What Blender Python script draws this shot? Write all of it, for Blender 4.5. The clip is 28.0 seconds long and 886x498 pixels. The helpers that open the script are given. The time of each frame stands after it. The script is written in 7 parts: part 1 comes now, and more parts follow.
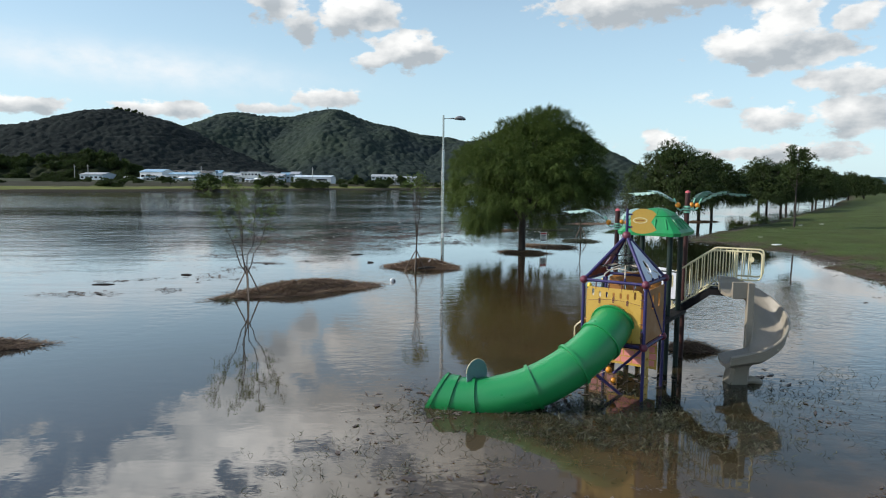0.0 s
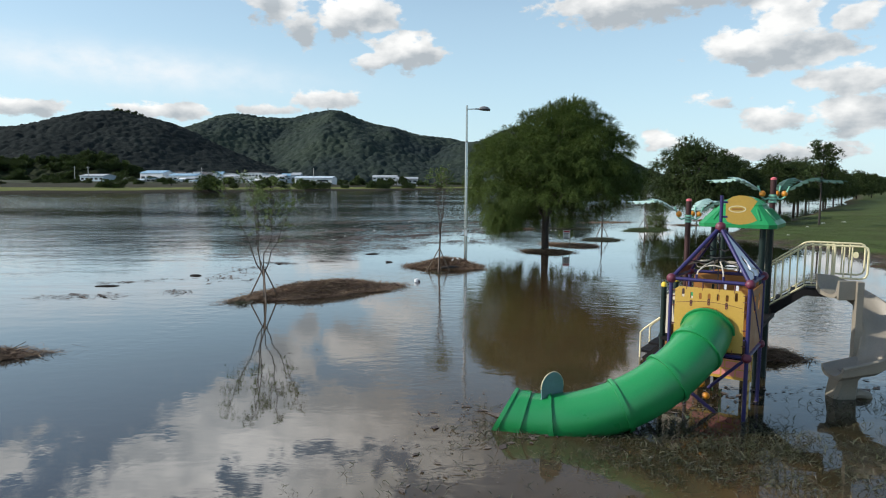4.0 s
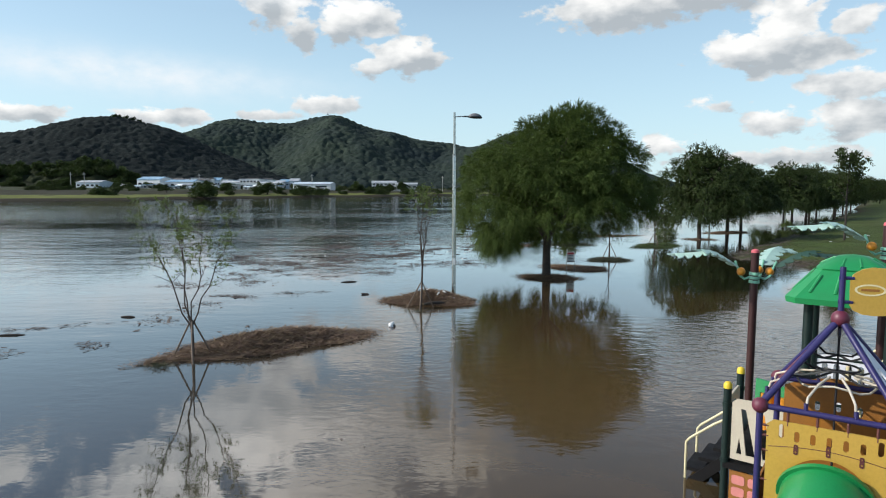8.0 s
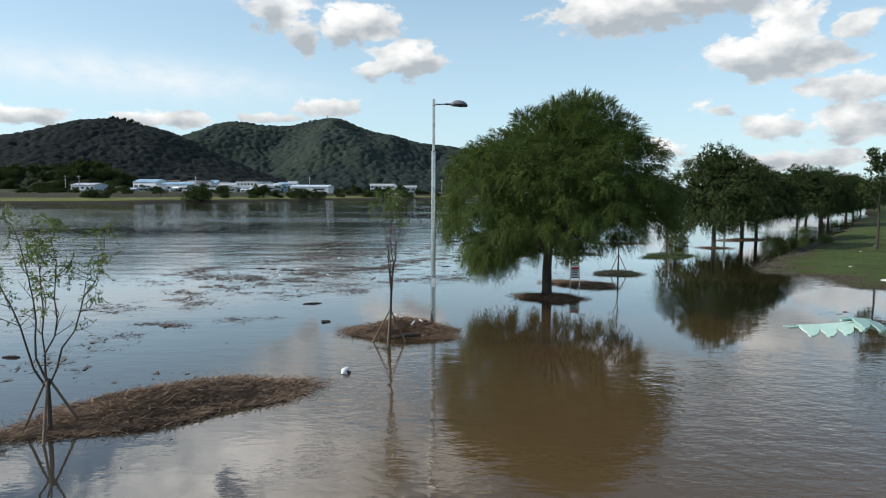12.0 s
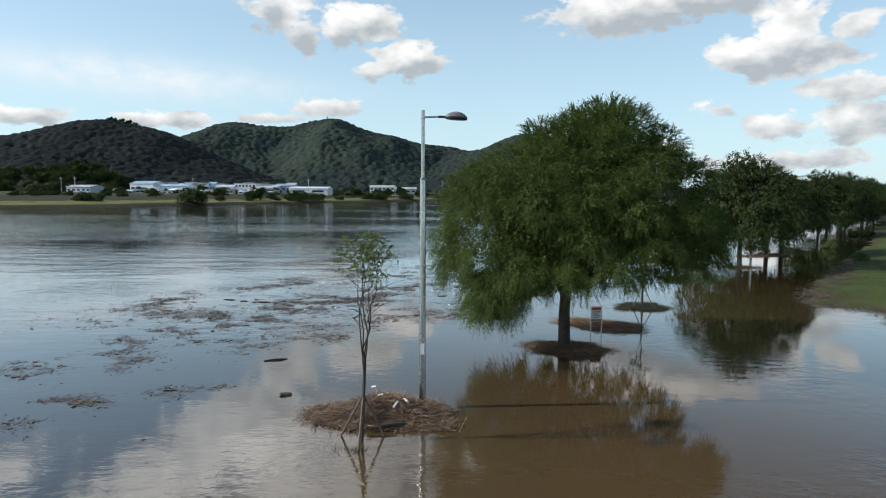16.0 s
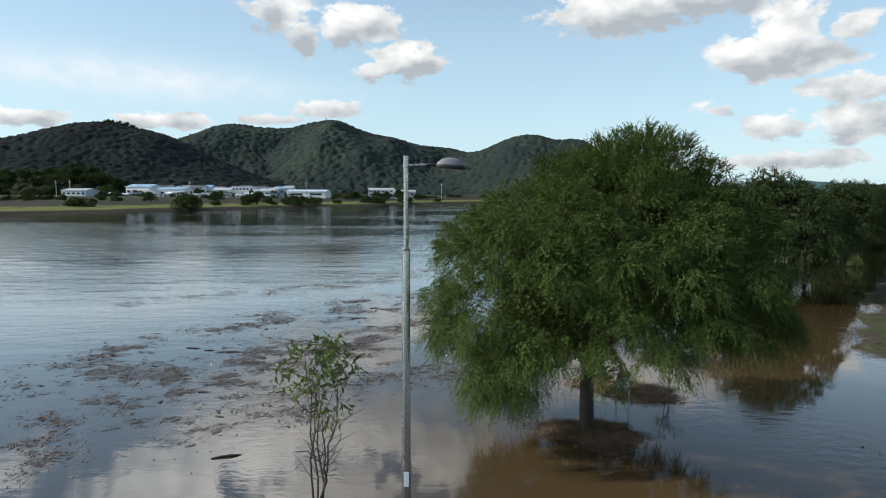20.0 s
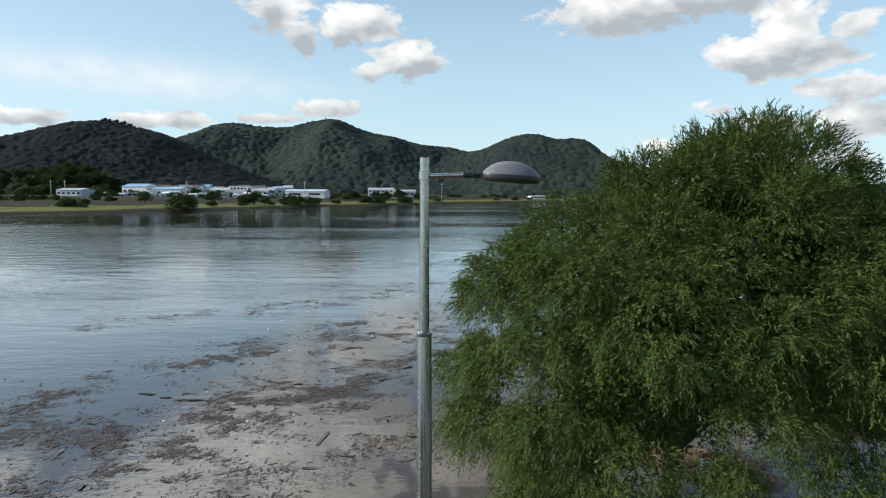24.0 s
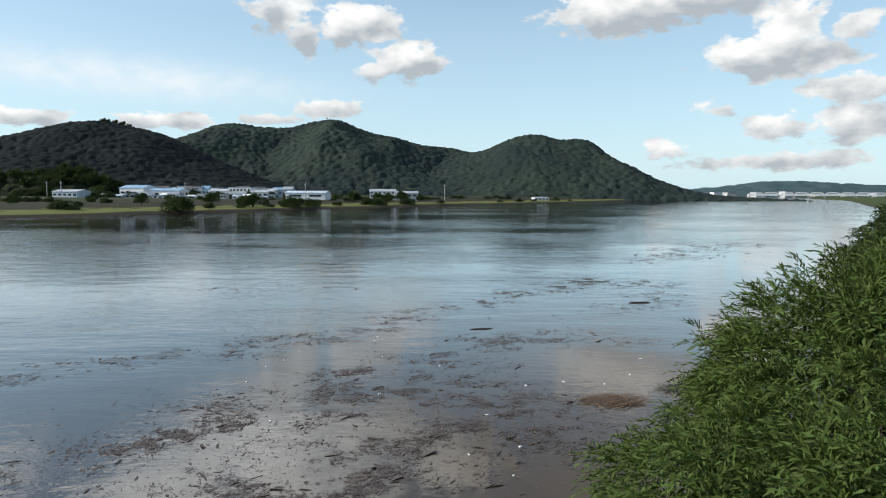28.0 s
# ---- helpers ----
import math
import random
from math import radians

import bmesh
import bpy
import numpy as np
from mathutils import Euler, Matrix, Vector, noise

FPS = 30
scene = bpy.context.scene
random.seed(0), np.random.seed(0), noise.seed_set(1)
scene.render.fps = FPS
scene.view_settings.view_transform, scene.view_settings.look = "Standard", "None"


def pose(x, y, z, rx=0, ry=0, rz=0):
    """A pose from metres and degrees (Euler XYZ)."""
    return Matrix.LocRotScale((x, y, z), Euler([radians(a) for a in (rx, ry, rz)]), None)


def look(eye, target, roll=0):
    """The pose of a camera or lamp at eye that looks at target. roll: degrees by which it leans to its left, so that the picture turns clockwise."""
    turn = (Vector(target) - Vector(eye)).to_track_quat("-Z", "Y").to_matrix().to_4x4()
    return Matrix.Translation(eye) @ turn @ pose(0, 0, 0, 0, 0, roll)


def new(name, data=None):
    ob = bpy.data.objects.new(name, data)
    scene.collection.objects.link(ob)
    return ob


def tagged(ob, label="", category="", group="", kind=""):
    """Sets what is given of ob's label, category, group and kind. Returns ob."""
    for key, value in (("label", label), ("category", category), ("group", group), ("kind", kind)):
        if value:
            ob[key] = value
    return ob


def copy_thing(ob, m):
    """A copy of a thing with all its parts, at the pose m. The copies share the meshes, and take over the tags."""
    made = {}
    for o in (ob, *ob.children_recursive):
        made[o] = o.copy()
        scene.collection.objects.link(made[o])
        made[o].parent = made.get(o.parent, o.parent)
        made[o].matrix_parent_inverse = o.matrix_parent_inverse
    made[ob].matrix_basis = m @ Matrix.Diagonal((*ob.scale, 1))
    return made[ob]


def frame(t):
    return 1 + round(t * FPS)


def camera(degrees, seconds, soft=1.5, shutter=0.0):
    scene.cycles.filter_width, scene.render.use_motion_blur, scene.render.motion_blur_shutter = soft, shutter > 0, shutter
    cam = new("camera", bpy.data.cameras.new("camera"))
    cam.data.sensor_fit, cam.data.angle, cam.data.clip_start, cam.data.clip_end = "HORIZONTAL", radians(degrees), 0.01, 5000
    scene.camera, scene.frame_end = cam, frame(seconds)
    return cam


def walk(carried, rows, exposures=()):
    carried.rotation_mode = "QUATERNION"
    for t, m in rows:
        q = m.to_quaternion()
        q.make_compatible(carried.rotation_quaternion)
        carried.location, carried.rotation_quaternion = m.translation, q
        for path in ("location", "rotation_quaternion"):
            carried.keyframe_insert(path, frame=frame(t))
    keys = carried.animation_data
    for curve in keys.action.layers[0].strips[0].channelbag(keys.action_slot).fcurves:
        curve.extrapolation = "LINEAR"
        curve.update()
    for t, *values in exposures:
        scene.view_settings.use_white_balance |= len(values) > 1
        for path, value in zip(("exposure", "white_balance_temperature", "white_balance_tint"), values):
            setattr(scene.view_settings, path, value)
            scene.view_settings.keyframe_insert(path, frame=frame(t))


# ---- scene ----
cam = camera(68.0, 28.0, soft=1.1)
PATH = [
    (0, (-0.971, -31.637, 4.015), (-0.908, -29.648, 3.814), 0.54),
    (1, (-1.204, -31.288, 4.015), (-1.141, -29.299, 3.814), 0.51),
    (2, (-1.613, -30.882, 3.889), (-1.55, -28.893, 3.689), 0.47),
    (3, (-1.906, -30.496, 3.758), (-1.844, -28.507, 3.558), 0.42),
    (3.5, (-1.977, -30.218, 3.709), (-1.914, -28.229, 3.51), 0.39),
    (5.5, (-1.844, -28.314, 3.824), (-1.785, -26.325, 3.631), 0.26),
    (6, (-1.762, -27.801, 3.895), (-1.702, -25.811, 3.705), 0.24),
    (7, (-1.492, -26.607, 4.106), (-1.433, -24.617, 3.916), 0.22),
    (8, (-1.19, -25.435, 4.311), (-1.13, -23.444, 4.127), 0.23),
    (9, (-0.901, -24.342, 4.411), (-0.842, -22.352, 4.228), 0.25),
    (10, (-0.656, -23.222, 4.403), (-0.597, -21.231, 4.223), 0.27),
    (11, (-0.459, -22.011, 4.387), (-0.401, -20.02, 4.21), 0.29),
    (12, (-0.303, -20.66, 4.361), (-0.244, -18.669, 4.186), 0.30),
    (12.5, (-0.266, -19.979, 4.324), (-0.208, -17.987, 4.15), 0.30),
    (14.5, (-0.212, -17.32, 4.395), (-0.154, -15.328, 4.22), 0.30),
    (15, (-0.151, -16.835, 4.676), (-0.094, -14.843, 4.501), 0.30),
    (16, (0.037, -15.735, 5.289), (0.094, -13.744, 5.115), 0.29),
    (17, (0.174, -14.619, 5.798), (0.232, -12.627, 5.625), 0.26),
    (18, (0.259, -13.68, 6.134), (0.315, -11.689, 5.958), 0.23),
    (19, (0.304, -12.764, 6.395), (0.361, -10.772, 6.22), 0.20),
    (20, (0.312, -11.39, 6.581), (0.37, -9.399, 6.409), 0.18),
    (20.5, (0.315, -10.819, 6.646), (0.371, -8.827, 6.471), 0.17),
    (22.5, (0.271, -8.026, 6.759), (0.329, -6.035, 6.585), 0.20),
    (23, (0.206, -7.373, 6.788), (0.265, -5.381, 6.615), 0.21),
    (24, (-0.007, -5.985, 6.898), (0.052, -3.993, 6.724), 0.22),
    (25, (-0.394, -4.309, 6.991), (-0.337, -2.318, 6.816), 0.22),
    (25.5, (-0.565, -3.317, 7.044), (-0.506, -1.326, 6.872), 0.22),
    (26, (-0.675, -2.243, 7.104), (-0.616, -0.252, 6.931), 0.22),
    (26.5, (-0.704, -1.324, 7.159), (-0.646, 0.668, 6.986), 0.22),
    (27, (-0.762, -0.439, 7.233), (-0.704, 1.553, 7.062), 0.22),
    (28, (-0.789, 1.243, 7.429), (-0.734, 3.235, 7.257), 0.24),
]
walk(cam, [(t, look(a, b, r)) for t, a, b, r in PATH])

# ---------------------------------------------------------------- world, sun
SUN_EL, SUN_AZ = 31.0, 267.0          # degrees; azimuth clockwise from +y
sun_dir = Vector((math.sin(radians(SUN_AZ)) * math.cos(radians(SUN_EL)),
                  math.cos(radians(SUN_AZ)) * math.cos(radians(SUN_EL)), math.sin(radians(SUN_EL))))
sun_data = bpy.data.lights.new("sun", "SUN")
sun_data.energy, sun_data.angle, sun_data.color = 5.0, radians(0.6), (1.0, 0.955, 0.885)
sun = new("sun", sun_data)
sun.matrix_world = look(sun_dir * 50, (0, 0, 0))
scene.view_settings.exposure = 0.0

world = bpy.data.worlds.new("sky")
scene.world = world
world.use_nodes = True
wn, wl = world.node_tree.nodes, world.node_tree.links
wn.clear()


def wnode(kind, **sets):
    n = wn.new(kind)
    for k, v in sets.items():
        if k == "op":
            n.operation = v
        else:
            n.inputs[int(k[1:])].default_value = v
    return n


def wmath(op, a, b=None, c=None):
    n = wn.new("ShaderNodeMath")
    n.operation = op
    for i, v in enumerate((a, b, c)):
        if v is None:
            continue
        if isinstance(v, (int, float)):
            n.inputs[i].default_value = v
        else:
            wl.new(v, n.inputs[i])
    return n.outputs[0]


out = wn.new("ShaderNodeOutputWorld")
sky = wn.new("ShaderNodeTexSky")
sky.sky_type, sky.sun_disc = "NISHITA", False
sky.sun_elevation, sky.sun_rotation = radians(SUN_EL), radians(SUN_AZ)
sky.air_density, sky.dust_density, sky.ozone_density = 1.0, 0.6, 1.5
tc = wn.new("ShaderNodeTexCoord")
sep = wn.new("ShaderNodeSeparateXYZ")
wl.new(tc.outputs["Generated"], sep.inputs[0])
DX, DY, DZ = sep.outputs
# azimuth (degrees, clockwise from +y) and elevation of the direction
az = wmath("MULTIPLY", wmath("ARCTAN2", DX, DY), 180 / math.pi)
el = wmath("MULTIPLY", wmath("ARCSINE", DZ), 180 / math.pi)
flat = wn.new("ShaderNodeCombineXYZ")
wl.new(az, flat.inputs[0])
wl.new(wmath("MULTIPLY", el, 1.7), flat.inputs[1])


def wnoise(scale, detail, rough, offset=(0, 0, 0)):
    m = wn.new("ShaderNodeVectorMath")
    m.operation = "ADD"
    wl.new(flat.outputs[0], m.inputs[0])
    m.inputs[1].default_value = offset
    n = wn.new("ShaderNodeTexNoise")
    n.inputs["Scale"].default_value, n.inputs["Detail"].default_value, n.inputs["Roughness"].default_value = scale, detail, rough
    wl.new(m.outputs[0], n.inputs["Vector"])
    return n.outputs["Fac"]


puff = wnoise(0.44, 9.0, 0.57)
lit_puff = wnoise(0.44, 7.0, 0.5, (0.5, -0.7, 0))
wisp = wnoise(0.05, 5.0, 0.6, (40, 7, 0))
# single cumulus clouds: azimuth, elevation, half width, half height, weight
CLOUDS = [(-11.9, 14.9, 2.7, 1.9, 1.05), (-10.2, 12.8, 1.5, 1.4, 0.95), (-5.2, 13.8, 3.4, 1.5, 1.1), (-7.3, 13.0, 1.5, 1.3, 0.95), (-1.6, 11.1, 2.9, 1.4, 1.1),
          (-4.1, 10.1, 1.8, 0.9, 0.95), (0.9, 10.8, 1.7, 0.7, 0.6), (-8.1, 7.0, 2.9, 0.85, 1.05), (-21.0, 5.6, 4.2, 0.7, 0.95), (-12.8, 6.0, 3.2, 0.5, 0.7), (-30.9, 5.4, 2.8, 0.7, 0.95),
          (17.0, 14.8, 6.4, 1.9, 1.15), (23.0, 15.2, 4.6, 1.5, 1.05), (28.7, 12.4, 2.2, 1.9, 1.1), (25.5, 10.6, 2.6, 1.3, 1.05), (29.4, 10.2, 3.9, 1.6, 1.1), (30.4, 13.4, 1.0, 0.6, 0.7),
          (33.0, 12.0, 1.9, 1.1, 0.9), (33.2, 7.8, 4.0, 1.2, 1.0), (28.2, 5.1, 2.1, 1.15, 0.9), (33.5, 5.2, 3.1, 1.5, 0.95), (23.9, 6.6, 2.0, 0.8, 0.62), (20.4, 3.5, 2.8, 0.8, 0.8),
          (29.0, 2.6, 8.0, 0.8, 0.72), (-60, 14, 14, 5, 1.0), (70, 12, 10, 3, 1.0), (-100, 22, 16, 6, 1.0), (118, 20, 12, 4, 1.0), (172, 24, 14, 5, 1.0),
          (-14.5, 19.6, 6.5, 3.6, 1.15), (-21.5, 22.5, 5.0, 2.8, 1.15), (-26, 25.5, 6, 3, 1.1), (-6, 20.0, 6.5, 2.6, 1.05), (2.5, 22.5, 5.5, 3.0, 0.85), (-9, 26, 7, 3.2, 1.05),
          (-30, 38, 16, 7, 1.1), (38, 42, 12, 6, 1.0), (2, 50, 16, 6, 1.0), (-36, 20, 6, 2.2, 0.9)]
mask = None
under = None
for a, e, w, h, k in CLOUDS:
    dx = wmath("DIVIDE", wmath("SUBTRACT", az, a), w)
    dy = wmath("DIVIDE", wmath("SUBTRACT", el, e), h)
    r2 = wmath("ADD", wmath("MULTIPLY", dx, dx), wmath("MULTIPLY", dy, dy))
    g = wmath("MULTIPLY", wmath("EXPONENT", wmath("MULTIPLY", r2, -0.9)), k)
    low = wmath("MULTIPLY", g, wmath("SUBTRACT", wmath("MULTIPLY", dx, 0.35), dy))
    mask = g if mask is None else wmath("MAXIMUM", mask, g)
    under = low if under is None else wmath("ADD", under, low)
dens = wmath("ADD", wmath("MULTIPLY", mask, 0.83), wmath("MULTIPLY", wmath("SUBTRACT", puff, 0.5), 1.45))
ramp = wn.new("ShaderNodeMapRange")
ramp.interpolation_type = "SMOOTHSTEP"
wl.new(dens, ramp.inputs["Value"])
ramp.inputs["From Min"].default_value, ramp.inputs["From Max"].default_value = 0.26, 0.48
cover = wmath("MULTIPLY", ramp.outputs[0], 0.97)
veil = wn.new("ShaderNodeMapRange")
wl.new(wisp, veil.inputs["Value"])
veil.inputs["From Min"].default_value, veil.inputs["From Max"].default_value, veil.inputs["To Max"].default_value = 0.42, 0.8, 0.55
haze = wn.new("ShaderNodeMapRange")
wl.new(el, haze.inputs["Value"])
haze.inputs["From Min"].default_value, haze.inputs["From Max"].default_value = 22.0, 0.0
haze.inputs["To Min"].default_value, haze.inputs["To Max"].default_value = 0.2, 0.75
# long thin streak of high cloud over the far hills
sx_ = wmath("DIVIDE", wmath("ADD", az, 24.0), 12.0)
sy_ = wmath("DIVIDE", wmath("SUBTRACT", el, wmath("MULTIPLY_ADD", az, -0.035, 7.9)), 1.5)
streak = wmath("EXPONENT", wmath("MULTIPLY", wmath("ADD", wmath("MULTIPLY", sx_, sx_), wmath("MULTIPLY", sy_, sy_)), -1.0))
streak = wmath("MULTIPLY", streak, wmath("MULTIPLY_ADD", puff, 1.6, -0.1))
clear = wn.new("ShaderNodeMapRange")
wl.new(el, clear.inputs["Value"])
clear.inputs["From Min"].default_value, clear.inputs["From Max"].default_value = 14.0, 40.0
clear.inputs["To Min"].default_value, clear.inputs["To Max"].default_value = 1.0, 0.15
thin = wmath("MULTIPLY", wmath("MAXIMUM", veil.outputs[0], haze.outputs[0]), clear.outputs[0])
shade = wmath("ADD", wmath("MULTIPLY", under, 0.6), wmath("MULTIPLY", wmath("SUBTRACT", lit_puff, 0.5), 1.3))
tone = wn.new("ShaderNodeMapRange")
wl.new(shade, tone.inputs["Value"])
tone.inputs["From Min"].default_value, tone.inputs["From Max"].default_value = -0.3, 0.36


def wmix(fac, a, b):
    n = wn.new("ShaderNodeMix")
    n.data_type = "RGBA"
    for sock, v in ((n.inputs["Factor"], fac), (n.inputs[6], a), (n.inputs[7], b)):
        if isinstance(v, tuple):
            sock.default_value = (*v, 1)
        elif isinstance(v, (int, float)):
            sock.default_value = v
        else:
            wl.new(v, sock)
    return n.outputs[2]


SKY = 0.15
sky_col = wmix(thin, sky.outputs[0], (4.1, 5.85, 6.8))
# extra brightness put into the high sunward sky, to lift its reflections in water
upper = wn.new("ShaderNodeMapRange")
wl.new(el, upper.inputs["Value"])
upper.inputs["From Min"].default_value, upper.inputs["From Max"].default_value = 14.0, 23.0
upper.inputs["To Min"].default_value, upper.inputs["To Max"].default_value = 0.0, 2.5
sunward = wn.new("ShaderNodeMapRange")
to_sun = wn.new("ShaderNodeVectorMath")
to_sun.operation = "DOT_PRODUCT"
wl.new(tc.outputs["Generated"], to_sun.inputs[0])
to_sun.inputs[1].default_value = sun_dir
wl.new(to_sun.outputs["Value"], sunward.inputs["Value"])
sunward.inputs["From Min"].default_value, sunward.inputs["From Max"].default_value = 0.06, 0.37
added_glow = wmath("MULTIPLY_ADD", upper.outputs[0], sunward.outputs[0], 1.0)
cloud_tone = wmix(tone.outputs[0], (6.75, 6.75, 6.65), (3.1, 3.4, 3.65))
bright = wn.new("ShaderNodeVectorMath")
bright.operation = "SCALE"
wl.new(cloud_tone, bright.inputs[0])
wl.new(added_glow, bright.inputs["Scale"])
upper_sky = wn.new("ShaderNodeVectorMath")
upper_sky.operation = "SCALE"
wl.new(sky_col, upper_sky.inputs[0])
wl.new(wmath("MULTIPLY_ADD", wmath("SUBTRACT", added_glow, 1.0), 0.16, 1.0), upper_sky.inputs["Scale"])
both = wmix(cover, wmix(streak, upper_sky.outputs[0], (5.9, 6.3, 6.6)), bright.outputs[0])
bg = wn.new("ShaderNodeBackground")
wl.new(both, bg.inputs[0])
bg.inputs[1].default_value = SKY
wl.new(bg.outputs[0], out.inputs[0])


# ---------------------------------------------------------------- materials
def material(name, colour, rough=0.6, metal=0.0, vary=0.25, scale=6.0, grain=40.0, bump=0.15, second=None, blend=0.5,
             translucent=0.0, spec=0.5, each=0.0, depth=0.01, coat=0.0):
    """Base colour with mottling at two sizes, a second colour in patches, fine relief and uneven gloss."""
    m = bpy.data.materials.new(name)
    m.use_nodes = True
    n, l = m.node_tree.nodes, m.node_tree.links
    b = n["Principled BSDF"]
    geo = n.new("ShaderNodeNewGeometry")

    def noise_at(s, detail=4.0):
        t = n.new("ShaderNodeTexNoise")
        t.inputs["Scale"].default_value, t.inputs["Detail"].default_value = s, detail
        l.new(geo.outputs["Position"], t.inputs["Vector"])
        return t.outputs["Fac"]

    def mixed(fac, a, c, mode="MIX"):
        x = n.new("ShaderNodeMix")
        x.data_type, x.blend_type = "RGBA", mode
        for sock, v in ((x.inputs["Factor"], fac), (x.inputs[6], a), (x.inputs[7], c)):
            if isinstance(v, tuple):
                sock.default_value = (*v, 1)
            elif isinstance(v, (int, float)):
                sock.default_value = v
            else:
                l.new(v, sock)
        return x.outputs[2]

    def ranged(v, lo, hi, a, c):
        r = n.new("ShaderNodeMapRange")
        l.new(v, r.inputs["Value"])
        for k, x in (("From Min", lo), ("From Max", hi), ("To Min", a), ("To Max", c)):
            r.inputs[k].default_value = x
        return r.outputs[0]

    big, small = noise_at(scale), noise_at(grain, 6.0)
    second = second or tuple(c * (1 - vary) * 0.8 for c in colour)
    col = mixed(ranged(big, 0.35, 0.7, 0.0, blend), tuple(colour), tuple(second))
    dark = tuple(c * (1 - vary) for c in colour)
    col = mixed(ranged(small, 0.4, 0.75, 0.0, 0.6), col, dark)
    if each:
        info = n.new("ShaderNodeNewGeometry")
        v = ranged(info.outputs["Random Per Island"], 0.0, 1.0, 1 - each, 1 + each)
        hsv = n.new("ShaderNodeHueSaturation")
        l.new(v, hsv.inputs["Value"])
        l.new(ranged(info.outputs["Random Per Island"], 0.0, 1.0, 0.5 - each * 0.04, 0.5 + each * 0.04), hsv.inputs["Hue"])
        l.new(col, hsv.inputs["Color"])
        col = hsv.outputs[0]
    l.new(col, b.inputs["Base Color"])
    l.new(ranged(big, 0.3, 0.7, max(0.02, rough - 0.08), min(1.0, rough + 0.1)), b.inputs["Roughness"])
    b.inputs["Metallic"].default_value = metal
    b.inputs["Specular IOR Level"].default_value = spec
    b.inputs["Coat Weight"].default_value = coat
    if bump:
        bp = n.new("ShaderNodeBump")
        bp.inputs["Strength"].default_value, bp.inputs["Distance"].default_value = bump, depth
        l.new(small, bp.inputs["Height"])
        l.new(bp.outputs[0], b.inputs["Normal"])
    if translucent:
        tr = n.new("ShaderNodeBsdfTranslucent")
        l.new(mixed(1.0, col, (1.5, 1.6, 0.7), "MULTIPLY"), tr.inputs[0])
        ms = n.new("ShaderNodeMixShader")
        ms.inputs[0].default_value = translucent
        l.new(b.outputs[0], ms.inputs[1])
        l.new(tr.outputs[0], ms.inputs[2])
        l.new(ms.outputs[0], n["Material Output"].inputs[0])
    return m


M_GREEN = material("slide_green", (0.009, 0.195, 0.052), 0.34, vary=0.22, scale=1.8, grain=60, bump=0.05, second=(0.02, 0.2, 0.07))
M_ROOFGREEN = material("roof_green", (0.010, 0.215, 0.062), 0.42, vary=0.2, scale=3, bump=0.05)
M_YELLOW = material("panel_yellow", (0.43, 0.268, 0.041), 0.45, vary=0.2, scale=2.5, second=(0.40, 0.25, 0.046), bump=0.05)
M_ORANGE = material("panel_orange", (0.27, 0.11, 0.016), 0.5, vary=0.25, scale=3, bump=0.05)
M_BALLORANGE = material("ball_orange", (0.62, 0.24, 0.015), 0.4, vary=0.25, scale=9, bump=0.05)
M_BLUE = material("pipe_blue", (0.020, 0.018, 0.088), 0.45, vary=0.3, scale=8, bump=0.05, second=(0.034, 0.021, 0.095), spec=0.35)
M_PLUM = material("joint_plum", (0.12, 0.018, 0.038), 0.5, vary=0.3, scale=12, bump=0.1)
M_MAROON = material("panel_maroon", (0.13, 0.02, 0.035), 0.5, vary=0.3, scale=4, bump=0.05)
M_WHITE = material("panel_white", (0.68, 0.69, 0.74), 0.5, vary=0.12, scale=4, bump=0.03)
M_CREAM = material("rail_cream", (0.62, 0.56, 0.34), 0.45, vary=0.2, scale=7, bump=0.05, second=(0.5, 0.42, 0.25))
M_BEIGE = material("plastic_beige", (0.50, 0.45, 0.35), 0.5, vary=0.2, scale=2.2, second=(0.38, 0.33, 0.25), bump=0.06)
M_SPIRAL = material("slide_beige", (0.25, 0.22, 0.17), 0.45, vary=0.25, scale=1.8, second=(0.17, 0.145, 0.11), bump=0.08)
M_POST = material("post_dark_green", (0.008, 0.020, 0.017), 0.5, vary=0.3, scale=6, bump=0.05, spec=0.25)
M_CAP = material("cap_yellow", (0.72, 0.52, 0.03), 0.4, vary=0.15, bump=0.03)
M_BROWNPOLE = material("pole_maroon", (0.042, 0.015, 0.014), 0.5, vary=0.3, scale=5, bump=0.06, spec=0.3)
M_PINKCAP = material("cap_pink", (0.55, 0.10, 0.12), 0.5, vary=0.2, bump=0.03)
M_LEAFPALE = material("palm_leaf_pale", (0.40, 0.55, 0.47), 0.5, vary=0.2, scale=5, second=(0.28, 0.45, 0.37), bump=0.05)
M_LEAFTEAL = material("palm_leaf_teal", (0.27, 0.40, 0.36), 0.5, vary=0.2, scale=5, second=(0.20, 0.33, 0.29), bump=0.05)
M_LEAFDARK = material("palm_leaf_dark", (0.012, 0.05, 0.03), 0.5, vary=0.3, scale=5, bump=0.05)
M_MINT = material("clamp_mint", (0.19, 0.46, 0.33), 0.45, vary=0.2, scale=9, bump=0.05)
M_BLACK = material("deck_black", (0.008, 0.0075, 0.008), 0.7, vary=0.3, scale=6, bump=0.15, spec=0.2)
M_ROPE = material("rope_cream", (0.52, 0.47, 0.38), 0.8, vary=0.3, scale=30, bump=0.3, depth=0.004)
M_ROPEDARK = material("rope_black", (0.012, 0.012, 0.014), 0.7, vary=0.3, scale=30, bump=0.3, depth=0.004)
M_BOLT = material("bolt_brown", (0.10, 0.025, 0.02), 0.5, vary=0.3, bump=0.05)
M_STEEL = material("steel_galvanised", (0.46, 0.46, 0.44), 0.20, metal=1.0, vary=0.22, scale=9, grain=90, bump=0.05)
